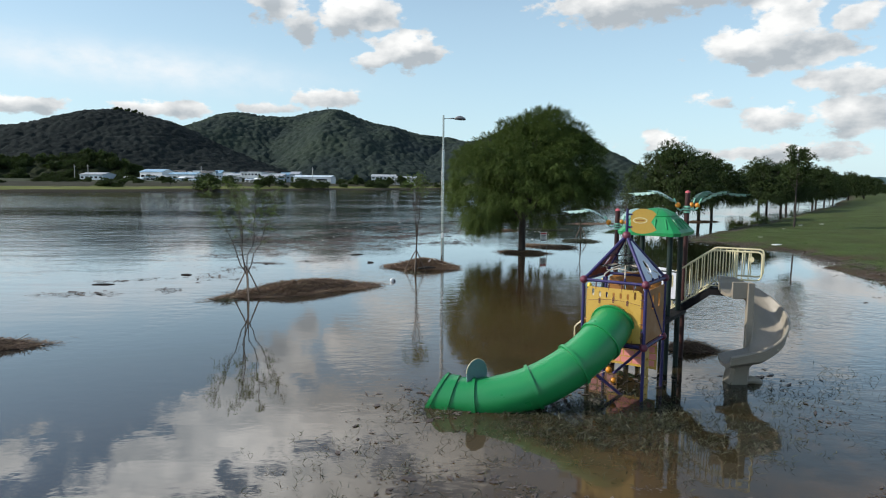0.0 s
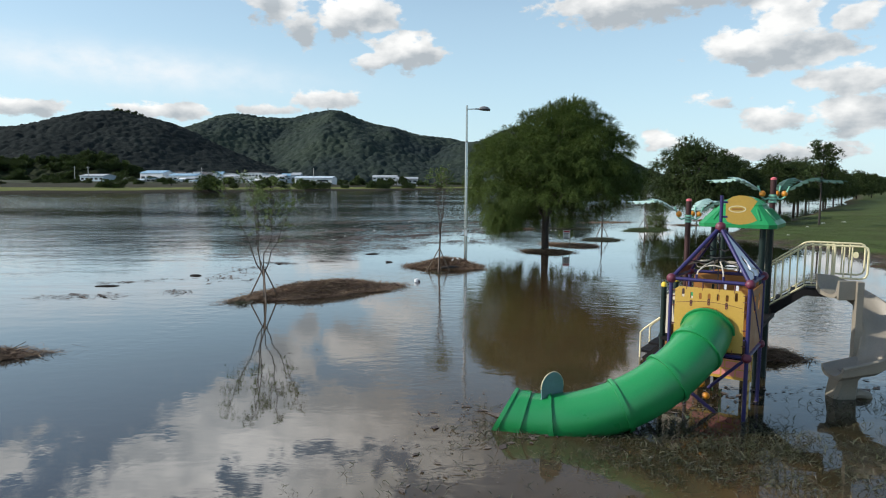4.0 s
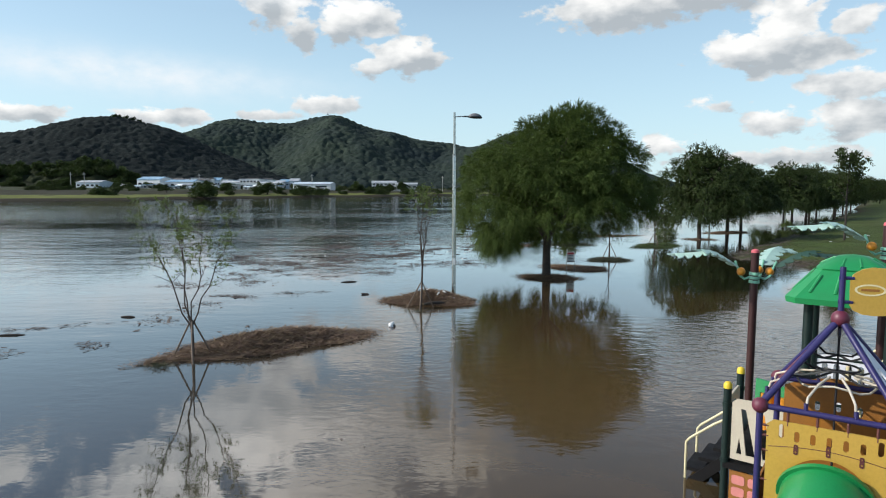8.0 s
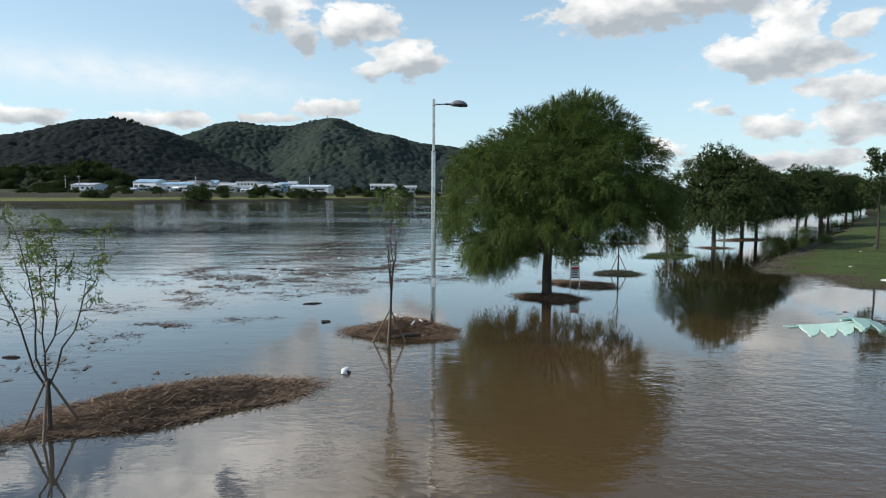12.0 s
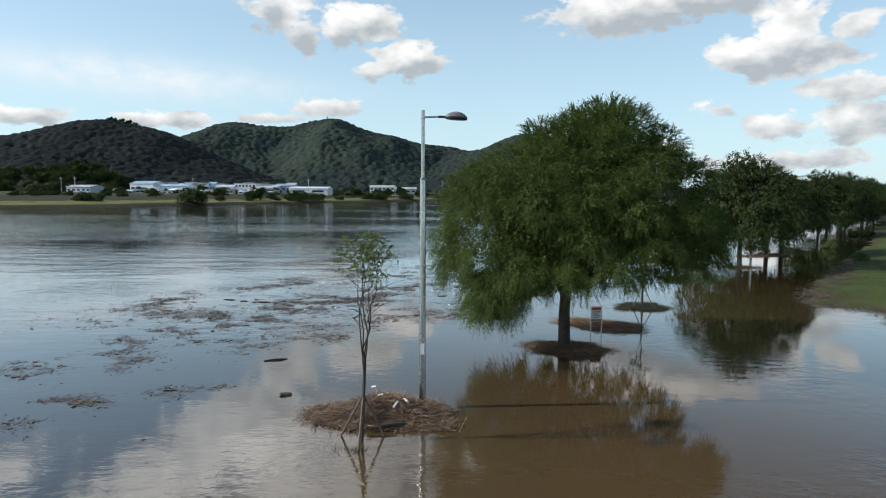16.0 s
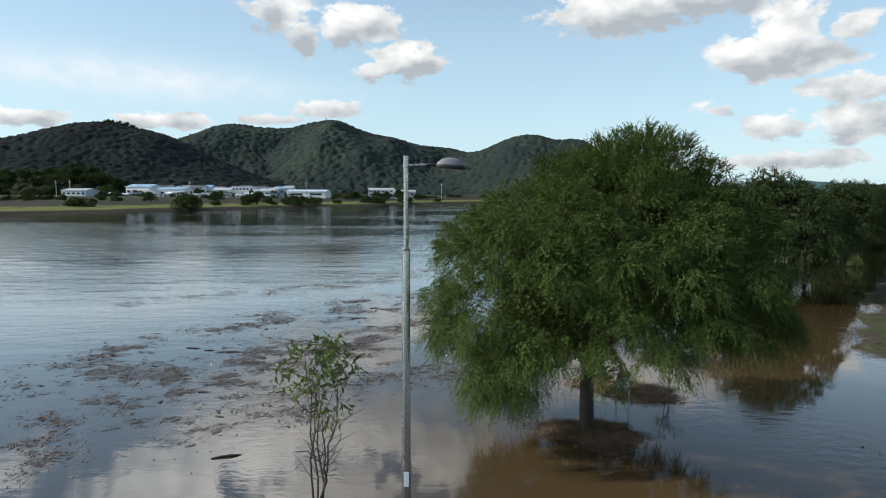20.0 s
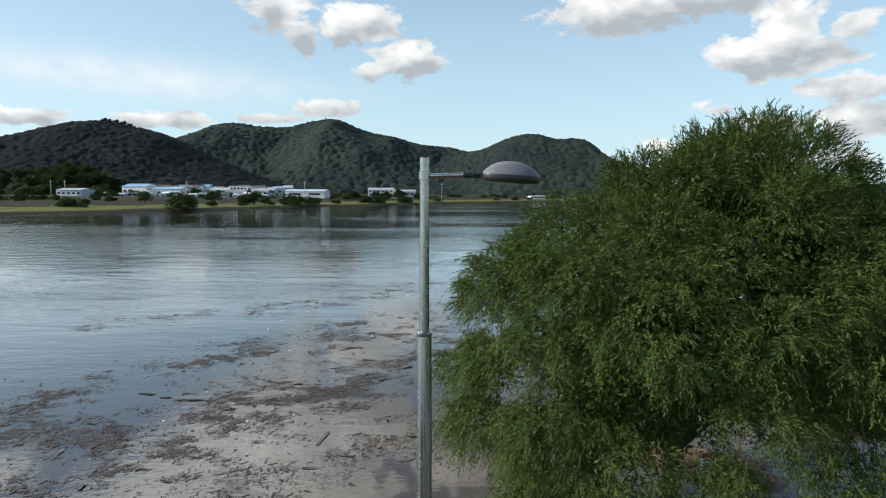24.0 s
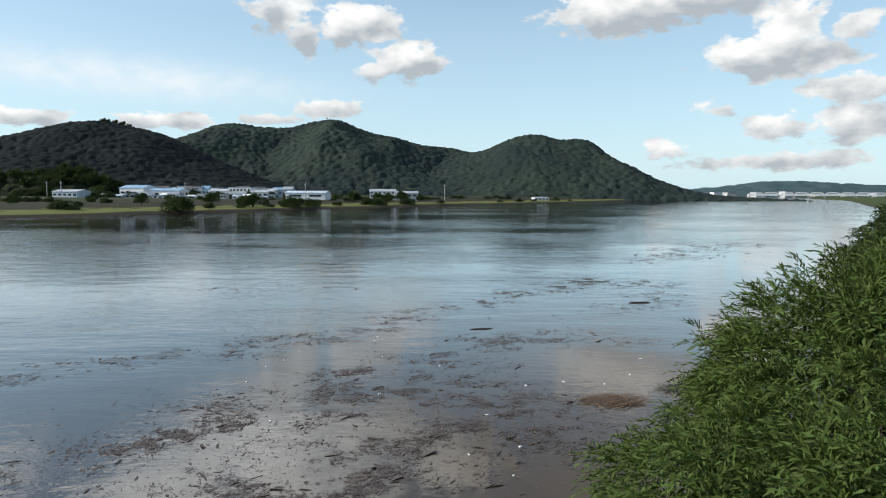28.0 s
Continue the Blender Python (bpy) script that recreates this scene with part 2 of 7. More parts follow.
M_HEAD = material("lamp_head_grey", (0.15, 0.15, 0.155), 0.42, vary=0.25, scale=5, bump=0.04)
M_HEADDARK = material("lamp_rim_dark", (0.018, 0.018, 0.02), 0.4, vary=0.2, bump=0.03)
M_DOME = material("bubble_grey", (0.12, 0.16, 0.16), 0.15, vary=0.2, scale=4, bump=0.02)
M_PINK = material("brick_pink", (0.60, 0.22, 0.20), 0.5, vary=0.2, bump=0.03)
M_FIN = material("fin_teal", (0.10, 0.19, 0.19), 0.5, vary=0.2, scale=5, bump=0.04)
M_BARK = material("bark_grey_brown", (0.040, 0.032, 0.026), 0.9, vary=0.5, scale=5, grain=28, bump=0.8, depth=0.03)
M_TWIG = material("twig_brown", (0.052, 0.038, 0.029), 0.85, vary=0.4, scale=9, grain=50, bump=0.4)
M_STAKE = material("stake_wood", (0.15, 0.11, 0.08), 0.85, vary=0.4, scale=7, grain=40, bump=0.4)
M_WILLOW = material("willow_leaf", (0.062, 0.090, 0.022), 0.6, vary=0.35, scale=0.9, grain=7, bump=0.0, second=(0.045, 0.070, 0.018),
                    translucent=0.12, spec=0.08, each=0.35)
M_LEAF2 = material("leaf_olive", (0.030, 0.043, 0.014), 0.6, vary=0.35, scale=0.8, grain=6, bump=0.0, second=(0.05, 0.08, 0.025),
                   translucent=0.16, spec=0.12, each=0.35)
M_SAPLEAF = material("sapling_leaf", (0.072, 0.102, 0.028), 0.5, vary=0.3, scale=2, grain=9, bump=0.0, translucent=0.35, spec=0.35, each=0.35)
M_STRAW = material("reed_straw", (0.185, 0.118, 0.074), 0.9, vary=0.45, scale=1.8, grain=30, bump=0.4, second=(0.13, 0.082, 0.05), each=0.55)
M_STRAWBASE = material("reed_mat", (0.115, 0.072, 0.045), 0.95, vary=0.5, scale=3, grain=22, bump=1.0, depth=0.05)
M_WETMAT = material("reed_mat_wet", (0.042, 0.029, 0.020), 0.75, vary=0.5, scale=4, grain=26, bump=1.0, depth=0.05)
M_FLOTSAM = material("flotsam", (0.088, 0.068, 0.058), 0.85, vary=0.5, scale=1.2, grain=25, bump=0.3, each=0.55)
M_FOAM = material("foam_white", (0.75, 0.75, 0.73), 0.7, vary=0.15, scale=12, bump=0.2)
M_BLADE = material("grass_blade", (0.048, 0.074, 0.018), 0.6, vary=0.35, scale=1.0, grain=8, bump=0.0, translucent=0.25, each=0.4)
M_BLADEDRY = material("grass_blade_muddy", (0.040, 0.044, 0.020), 0.6, vary=0.4, scale=1.5, grain=8, bump=0.0, translucent=0.2, each=0.5)
M_BARE = material("bank_soil", (0.12, 0.085, 0.055), 0.95, vary=0.4, scale=1.2, grain=12, bump=0.7, depth=0.05)
# forest green lifted towards blue, mostly in the patches, to paint distance haze
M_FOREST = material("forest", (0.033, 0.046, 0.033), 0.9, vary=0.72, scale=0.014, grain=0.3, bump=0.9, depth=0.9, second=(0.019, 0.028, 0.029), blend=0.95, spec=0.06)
# cloud shade over the left hill, put into a darker forest colour
M_FORESTSHADED = material("forest_shaded", (0.018, 0.023, 0.021), 0.9, vary=0.65, scale=0.018, grain=0.4, bump=0.9, depth=0.7, second=(0.011, 0.015, 0.015), blend=0.9, spec=0.05)
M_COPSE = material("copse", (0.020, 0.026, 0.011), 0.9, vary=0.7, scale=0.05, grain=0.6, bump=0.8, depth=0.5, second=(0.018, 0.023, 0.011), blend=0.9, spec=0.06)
# aerial haze of the farthest hills painted as a blue base colour
M_FORESTHAZE = material("forest_haze", (0.050, 0.085, 0.085), 0.9, vary=0.3, scale=0.01, grain=0.08, bump=0.6, depth=3, second=(0.04, 0.07, 0.08), spec=0.1)
M_REED = material("far_bank_reeds", (0.13, 0.14, 0.034), 0.9, vary=0.4, scale=0.06, grain=0.5, bump=0.6, depth=0.4, second=(0.085, 0.10, 0.028), blend=1.0, spec=0.08)
M_BLDWHITE = material("wall_white", (0.78, 0.78, 0.76), 0.6, vary=0.1, scale=0.4, grain=4, bump=0.05)
M_BLDBLUE = material("wall_pale_blue", (0.42, 0.50, 0.56), 0.6, vary=0.12, scale=0.3, grain=4, bump=0.05)
M_ROOFBLUE = material("roof_blue", (0.14, 0.28, 0.40), 0.5, vary=0.15, scale=0.5, grain=4, bump=0.1)
M_ROOFGREY = material("roof_grey", (0.30, 0.32, 0.34), 0.5, vary=0.2, scale=0.5, grain=4, bump=0.1)
M_ROOFDARK = material("roof_dark", (0.07, 0.065, 0.06), 0.6, vary=0.25, scale=0.5, grain=4, bump=0.1)
M_WINDOW = material("window_dark", (0.02, 0.025, 0.03), 0.1, vary=0.2, scale=1.0, grain=4, bump=0.0)
M_CONCRETE = material("concrete", (0.42, 0.42, 0.40), 0.8, vary=0.2, scale=0.6, grain=6, bump=0.2)
M_SIGNRED = material("sign_red", (0.45, 0.03, 0.03), 0.45, vary=0.15, bump=0.02)
M_SIGNDARK = material("sign_ink", (0.05, 0.05, 0.06), 0.5, vary=0.15, bump=0.02)


def water_material():
    m = bpy.data.materials.new("muddy_water")
    m.use_nodes = True
    n, l = m.node_tree.nodes, m.node_tree.links
    b = n["Principled BSDF"]
    geo = n.new("ShaderNodeNewGeometry")
    sp = n.new("ShaderNodeSeparateXYZ")
    l.new(geo.outputs["Position"], sp.inputs[0])

    def mth(op, a, c=None):
        x = n.new("ShaderNodeMath")
        x.operation = op
        for i, v in enumerate((a, c)):
            if v is None:
                continue
            if isinstance(v, (int, float)):
                x.inputs[i].default_value = v
            else:
                l.new(v, x.inputs[i])
        return x.outputs[0]

    def rng(v, lo, hi, a, c, smooth=True):
        r = n.new("ShaderNodeMapRange")
        r.interpolation_type = "SMOOTHSTEP" if smooth else "LINEAR"
        l.new(v, r.inputs["Value"])
        for k, x in (("From Min", lo), ("From Max", hi), ("To Min", a), ("To Max", c)):
            r.inputs[k].default_value = x
        return r.outputs[0]

    def noi(scale, detail, sx=1.0, sy=1.0, rot=0.0, rough=0.5):
        mp = n.new("ShaderNodeMapping")
        mp.inputs["Scale"].default_value = (sx, sy, 1)
        mp.inputs["Rotation"].default_value = (0, 0, rot)
        l.new(geo.outputs["Position"], mp.inputs[0])
        t = n.new("ShaderNodeTexNoise")
        t.inputs["Scale"].default_value, t.inputs["Detail"].default_value, t.inputs["Roughness"].default_value = scale, detail, rough
        l.new(mp.outputs[0], t.inputs["Vector"])
        return t.outputs["Fac"]

    # distance to the river side of the tree line
    side = mth("ADD", mth("MULTIPLY", sp.outputs[0], -0.805), mth("MULTIPLY", sp.outputs[1], 0.593))
    patches = noi(0.05, 4.0, 1.0, 0.35, 0.6)
    river = rng(mth("ADD", side, mth("MULTIPLY", mth("SUBTRACT", patches, 0.5), 34.0)), -2.0, 36.0, 0.0, 1.0)
    # chop of the current, ripples of the flooded meadow
    chop = noi(0.5, 6.0, 0.34, 1.0, 0.12, 0.6)
    swell = noi(0.035, 4.0, 0.3, 1.0, 0.2)
    ripple = noi(2.6, 3.0, 0.7, 1.0, 0.3)
    gust = rng(noi(0.12, 4.0, 1.0, 0.5, 0.4), 0.45, 0.64, 0.15, 1.0)
    # breeze over the open water before the willow
    def spot(cx, cy, rad):
        dx, dy = mth("SUBTRACT", sp.outputs[0], cx), mth("SUBTRACT", sp.outputs[1], cy)
        d = mth("SQRT", mth("ADD", mth("MULTIPLY", dx, dx), mth("MULTIPLY", dy, dy)))
        return rng(mth("ADD", d, mth("MULTIPLY", mth("SUBTRACT", noi(0.35, 4.0), 0.5), rad * 1.2)), rad, rad * 0.45, 0.0, 1.0)

    gust = mth("ADD", gust, mth("MULTIPLY", spot(8.5, -8.5, 6.5), 1.8))
    b1 = n.new("ShaderNodeBump")
    b1.inputs["Distance"].default_value = 0.105
    l.new(mth("MULTIPLY", river, rng(swell, 0.40, 0.60, 0.3, 1.0)), b1.inputs["Strength"])
    l.new(chop, b1.inputs["Height"])
    b2 = n.new("ShaderNodeBump")
    b2.inputs["Distance"].default_value = 0.010
    l.new(gust, b2.inputs["Strength"])
    l.new(ripple, b2.inputs["Height"])
    l.new(b1.outputs[0], b2.inputs["Normal"])
    b3 = n.new("ShaderNodeBump")
    b3.inputs["Distance"].default_value = 0.0035
    l.new(gust, b3.inputs["Strength"])
    l.new(noi(9.0, 3.0, 0.6, 1.0, 0.25), b3.inputs["Height"])
    l.new(b2.outputs[0], b3.inputs["Normal"])
    silt = noi(0.13, 4.0)
    mx = n.new("ShaderNodeMix")
    mx.data_type = "RGBA"
    l.new(rng(silt, 0.35, 0.7, 0.0, 1.0), mx.inputs["Factor"])
    mx.inputs[6].default_value, mx.inputs[7].default_value = (0.077, 0.049, 0.021, 1), (0.066, 0.044, 0.021, 1)
    deep = n.new("ShaderNodeMix")
    deep.data_type = "RGBA"
    l.new(river, deep.inputs["Factor"])
    l.new(mx.outputs[2], deep.inputs[6])
    deep.inputs[7].default_value = (0.045, 0.040, 0.034, 1)
    outer = n.new("ShaderNodeMix")
    outer.data_type = "RGBA"
    l.new(rng(mth("ADD", sp.outputs[0], mth("MULTIPLY", mth("SUBTRACT", noi(0.09, 4.0, 1.0, 0.6, 0.4), 0.5), 26.0)), 4.0, -8.0, 0.0, 1.0), outer.inputs["Factor"])
    l.new(deep.outputs[2], outer.inputs[6])
    outer.inputs[7].default_value = (0.034, 0.031, 0.025, 1)
    # drowned grass showing through the shallows round the playground
    grass = n.new("ShaderNodeMix")
    grass.data_type = "RGBA"
    l.new(mth("MULTIPLY", spot(4.6, -19.6, 5.2), rng(noi(2.2, 5.0), 0.3, 0.55, 0.45, 1.0)), grass.inputs["Factor"])
    l.new(outer.outputs[2], grass.inputs[6])
    grass.inputs[7].default_value = (0.024, 0.021, 0.011, 1)
    body = n.new("ShaderNodeBsdfDiffuse")
    l.new(grass.outputs[2], body.inputs["Color"])
    gloss = n.new("ShaderNodeBsdfGlossy")
    l.new(rng(river, 0.0, 1.0, 0.02, 0.05), gloss.inputs["Roughness"])
    l.new(b3.outputs[0], gloss.inputs["Normal"])
    fres = n.new("ShaderNodeFresnel")
    fres.inputs["IOR"].default_value = 1.34
    l.new(b3.outputs[0], fres.inputs["Normal"])
    ms = n.new("ShaderNodeMixShader")
    l.new(mth("MINIMUM", mth("MULTIPLY", fres.outputs[0], rng(fres.outputs[0], 0.04, 0.3, 1.35, 1.75)), 0.97), ms.inputs[0])
    l.new(body.outputs[0], ms.inputs[1])
    l.new(gloss.outputs[0], ms.inputs[2])
    l.new(ms.outputs[0], n["Material Output"].inputs[0])
    n.remove(b)
    return m


M_WATER = water_material()


def bank_material():
    """Mown grass on higher ground, brown drift and mud at the waterline."""
    m = material("bank_grass", (0.054, 0.080, 0.019), 0.9, vary=0.5, scale=0.3, grain=7, bump=0.9, depth=0.06, second=(0.046, 0.048, 0.018), blend=0.8, spec=0.12)
    n, l = m.node_tree.nodes, m.node_tree.links
    b = n["Principled BSDF"]
    old = b.inputs["Base Color"].links[0].from_socket
    geo = n.new("ShaderNodeNewGeometry")
    sp = n.new("ShaderNodeSeparateXYZ")
    l.new(geo.outputs["Position"], sp.inputs[0])
    t = n.new("ShaderNodeTexNoise")
    t.inputs["Scale"].default_value, t.inputs["Detail"].default_value = 0.45, 6.0
    l.new(geo.outputs["Position"], t.inputs["Vector"])
    a = n.new("ShaderNodeMath")
    a.operation = "MULTIPLY_ADD"
    l.new(t.outputs["Fac"], a.inputs[0])
    a.inputs[1].default_value, a.inputs[2].default_value = -0.9, 0.45
    s = n.new("ShaderNodeMath")
    s.operation = "ADD"
    l.new(sp.outputs[2], s.inputs[0])
    l.new(a.outputs[0], s.inputs[1])
    r = n.new("ShaderNodeMapRange")
    l.new(s.outputs[0], r.inputs["Value"])
    r.inputs["From Min"].default_value, r.inputs["From Max"].default_value = 0.0, 0.2
    x = n.new("ShaderNodeMix")
    x.data_type = "RGBA"
    l.new(r.outputs[0], x.inputs["Factor"])
    x.inputs[6].default_value = (0.054, 0.038, 0.025, 1)
    l.new(old, x.inputs[7])
    l.new(x.outputs[2], b.inputs["Base Color"])
    return m


M_BANK = bank_material()


def zoned(m, bands, wobble, size):
    """Changes a ground's colour with its height: bands of (height, colour or None to keep the material's own)."""
    n, l = m.node_tree.nodes, m.node_tree.links
    b = n["Principled BSDF"]
    col = b.inputs["Base Color"].links[0].from_socket
    own = col
    geo = n.new("ShaderNodeNewGeometry")
    sp = n.new("ShaderNodeSeparateXYZ")
    l.new(geo.outputs["Position"], sp.inputs[0])
    t = n.new("ShaderNodeTexNoise")
    t.inputs["Scale"].default_value, t.inputs["Detail"].default_value = size, 5.0
    l.new(geo.outputs["Position"], t.inputs["Vector"])
    a = n.new("ShaderNodeMath")
    a.operation = "MULTIPLY_ADD"
    l.new(t.outputs["Fac"], a.inputs[0])
    a.inputs[1].default_value = wobble
    l.new(sp.outputs[2], a.inputs[2])
    for h, c in bands:
        r = n.new("ShaderNodeMapRange")
        l.new(a.outputs[0], r.inputs["Value"])
        r.inputs["From Min"].default_value, r.inputs["From Max"].default_value = h + wobble / 2, h + wobble / 2 + 0.12
        x = n.new("ShaderNodeMix")
        x.data_type = "RGBA"
        l.new(r.outputs[0], x.inputs["Factor"])
        l.new(col, x.inputs[6])
        if c is None:
            l.new(own, x.inputs[7])
        else:
            x.inputs[7].default_value = (*c, 1)
        col = x.outputs[2]
    l.new(col, b.inputs["Base Color"])


# dark wet edge, green meadow, dark scrubby levee
zoned(M_REED, [(-9.0, (0.035, 0.030, 0.020)), (0.72, None), (1.42, (0.027, 0.026, 0.014)), (2.9, (0.034, 0.040, 0.018))], 1.0, 0.05)


# ---------------------------------------------------------------- mesh helpers
def link(name, verts, faces, mat, parent=None, label="", smooth=True, angle=35):
    me = bpy.data.meshes.new(name)
    me.from_pydata([tuple(v) for v in verts], [], [tuple(f) for f in faces])
    me.materials.append(mat)
    if smooth:
        me.shade_smooth()
        me.set_sharp_from_angle(angle=radians(angle))
    ob = new(name, me)
    if parent is not None:
        ob.parent = parent
    if label:
        ob["label"] = label
    return ob


def quads_object(name, v, mat, parent=None, label=""):
    """Many free quads from an array (n, 4, 3)."""
    v = np.asarray(v, dtype=np.float32)
    n = len(v)
    me = bpy.data.meshes.new(name)
    me.vertices.add(n * 4)
    me.vertices.foreach_set("co", v.reshape(-1))
    me.loops.add(n * 4)
    me.loops.foreach_set("vertex_index", np.arange(n * 4, dtype=np.int32))
    me.polygons.add(n)
    me.polygons.foreach_set("loop_start", np.arange(0, n * 4, 4, dtype=np.int32))
    me.update(calc_edges=True)
    me.materials.append(mat)
    ob = new(name, me)
    if parent is not None:
        ob.parent = parent
    if label:
        ob["label"] = label
    return ob


def grid_object(name, P, mat, parent=None, smooth=True):
    """A sheet from an array (rows, cols, 3)."""
    r, c = P.shape[:2]
    me = bpy.data.meshes.new(name)
    me.vertices.add(r * c)
    me.vertices.foreach_set("co", P.astype(np.float32).reshape(-1))
    i = np.arange(r * c).reshape(r, c)
    q = np.stack((i[:-1, :-1], i[:-1, 1:], i[1:, 1:], i[1:, :-1]), -1).reshape(-1, 4)
    me.loops.add(len(q) * 4)
    me.loops.foreach_set("vertex_index", q.astype(np.int32).reshape(-1))
    me.polygons.add(len(q))
    me.polygons.foreach_set("loop_start", np.arange(0, len(q) * 4, 4, dtype=np.int32))
    me.update(calc_edges=True)
    me.materials.append(mat)
    if smooth:
        me.shade_smooth()
    ob = new(name, me)
    if parent is not None:
        ob.parent = parent
    return ob


class Geo:
    """Gathers vertices and faces of one part."""

    def __init__(self):
        self.v, self.f = [], []

    def add(self, v, f):
        k = len(self.v)
        self.v += [tuple(x) for x in v]
        self.f += [tuple(i + k for i in g) for g in f]
        return self

    def box(self, lo, hi, m=None, bevel=0.0):
        (a, b, c), (d, e, g) = lo, hi
        if bevel:
            r = bevel
            v = []
            for z, s in ((c, r), (c + r, 0), (g - r, 0), (g, r)):
                v += [(a + s, b + s, z), (d - s, b + s, z), (d - s, e - s, z), (a + s, e - s, z)]
            f = [(3, 2, 1, 0), (12, 13, 14, 15)]
            for k in range(3):
                f += [(4 * k + i, 4 * k + (i + 1) % 4, 4 * k + 4 + (i + 1) % 4, 4 * k + 4 + i) for i in range(4)]
        else:
            v = [(a, b, c), (d, b, c), (d, e, c), (a, e, c), (a, b, g), (d, b, g), (d, e, g), (a, e, g)]
            f = [(3, 2, 1, 0), (4, 5, 6, 7), (0, 1, 5, 4), (1, 2, 6, 5), (2, 3, 7, 6), (3, 0, 4, 7)]
        if m is not None:
            v = [m @ Vector(x) for x in v]
        return self.add(v, f)

    def tube(self, pts, rad, sides=10, caps=True):
        pts = [Vector(p) for p in pts]
        if isinstance(rad, (int, float)):
            rad = [rad] * len(pts)
        side = None
        v, f = [], []
        for i, p in enumerate(pts):
            d = (pts[min(i + 1, len(pts) - 1)] - pts[max(i - 1, 0)]).normalized()
            if side is None:
                side = d.cross((0, 0, 1)) if abs(d.z) < 0.9 else d.cross((1, 0, 0))
            side = (side - d * side.dot(d)).normalized()
            up = d.cross(side)
            for k in range(sides):
                a = 2 * math.pi * k / sides
                v.append(p + (side * math.cos(a) + up * math.sin(a)) * rad[i])
        for i in range(len(pts) - 1):
            for k in range(sides):
                f.append((i * sides + k, i * sides + (k + 1) % sides, (i + 1) * sides + (k + 1) % sides, (i + 1) * sides + k))
        if caps:
            f.append(tuple(range(sides - 1, -1, -1)))
            f.append(tuple((len(pts) - 1) * sides + k for k in range(sides)))
        return self.add(v, f)

    def ball(self, c, r, seg=16, rings=10, squash=1.0):
        v, f = [(c[0], c[1], c[2] - r * squash)], []
        for i in range(1, rings):
            t = math.pi * i / rings
            for k in range(seg):
                a = 2 * math.pi * k / seg
                v.append((c[0] + r * math.sin(t) * math.cos(a), c[1] + r * math.sin(t) * math.sin(a), c[2] - r * squash * math.cos(t)))
        v.append((c[0], c[1], c[2] + r * squash))
        n = len(v) - 1
        for k in range(seg):
            f.append((0, 1 + (k + 1) % seg, 1 + k))
            f.append((n, n - seg + k, n - seg + (k + 1) % seg))
        for i in range(rings - 2):
            for k in range(seg):
                a, b = 1 + i * seg, 1 + (i + 1) * seg
                f.append((a + k, a + (k + 1) % seg, b + (k + 1) % seg, b + k))
        return self.add(v, f)

    def plate(self, loops, thick, m):
        """A flat plate with holes: loops of (x, y), first the outline; thick along the local z; placed by m."""
        from mathutils.geometry import tessellate_polygon
        flat = [p for lp in loops for p in lp]
        tris = tessellate_polygon([[Vector((x, y, 0)) for x, y in lp] for lp in loops])
        n = len(flat)
        v = [m @ Vector((x, y, thick / 2)) for x, y in flat] + [m @ Vector((x, y, -thick / 2)) for x, y in flat]
        f = []
        for t in tris:
            a, b, c = (flat[i] for i in t)
            ccw = (b[0] - a[0]) * (c[1] - a[1]) - (b[1] - a[1]) * (c[0] - a[0]) > 0
            t = t if ccw else t[::-1]
            f += [tuple(t), tuple(i + n for i in t[::-1])]
        k = 0
        for lp in loops:
            for i in range(len(lp)):
                a, b = k + i, k + (i + 1) % len(lp)
                f.append((a, a + n, b + n, b))
            k += len(lp)
        return self.add(v, f)

    def object(self, name, mat, parent=None, label="", smooth=True, angle=35):
        return link(name, self.v, self.f, mat, parent, label, smooth, angle)


def empty(name, m, label, category, group=""):
    ob = new(name)
    ob.matrix_world = m
    ob.empty_display_size = 0.2
    return tagged(ob, label, category, group)


def lattice(x, y, seed):
    """Smooth noise in -1..1 on arrays."""
    rs = np.random.RandomState(seed)
    tab = rs.uniform(-1, 1, (256, 256))
    xi, yi = np.floor(x).astype(int), np.floor(y).astype(int)
    fx, fy = x - xi, y - yi
    fx, fy = fx * fx * (3 - 2 * fx), fy * fy * (3 - 2 * fy)
    a, b = tab[xi & 255, yi & 255], tab[(xi + 1) & 255, yi & 255]
    c, d = tab[xi & 255, (yi + 1) & 255], tab[(xi + 1) & 255, (yi + 1) & 255]
    return (a * (1 - fx) + b * fx) * (1 - fy) + (c * (1 - fx) + d * fx) * fy


def fbm(x, y, seed, octaves=4, gain=0.5):
    s, k = 0, 1.0
    for o in range(octaves):
        s = s + k * lattice(x * 2 ** o + 17.3 * o, y * 2 ** o + 5.1 * o, seed + o)
        k *= gain
    return s


def domes(x, y, cell, seed):
    """Rounded tree crowns seen from afar: height 0..1 over a jittered lattice of points."""
    rs = np.random.RandomState(seed)
    jx, jy, jr = rs.uniform(0, 1, (3, 128, 128))
    xi, yi = np.floor(x / cell).astype(int), np.floor(y / cell).astype(int)
    best = np.zeros_like(x)
    for dx in (-1, 0, 1):
        for dy in (-1, 0, 1):
            a, b = xi + dx, yi + dy
            px, py = (a + jx[a & 127, b & 127]) * cell, (b + jy[a & 127, b & 127]) * cell
            r = cell * (0.55 + 0.35 * jr[a & 127, b & 127])
            d = ((x - px) ** 2 + (y - py) ** 2) / r ** 2
            best = np.maximum(best, np.sqrt(np.clip(1 - d, 0, 1)) * (0.6 + 0.4 * jr[b & 127, a & 127]))
    return best


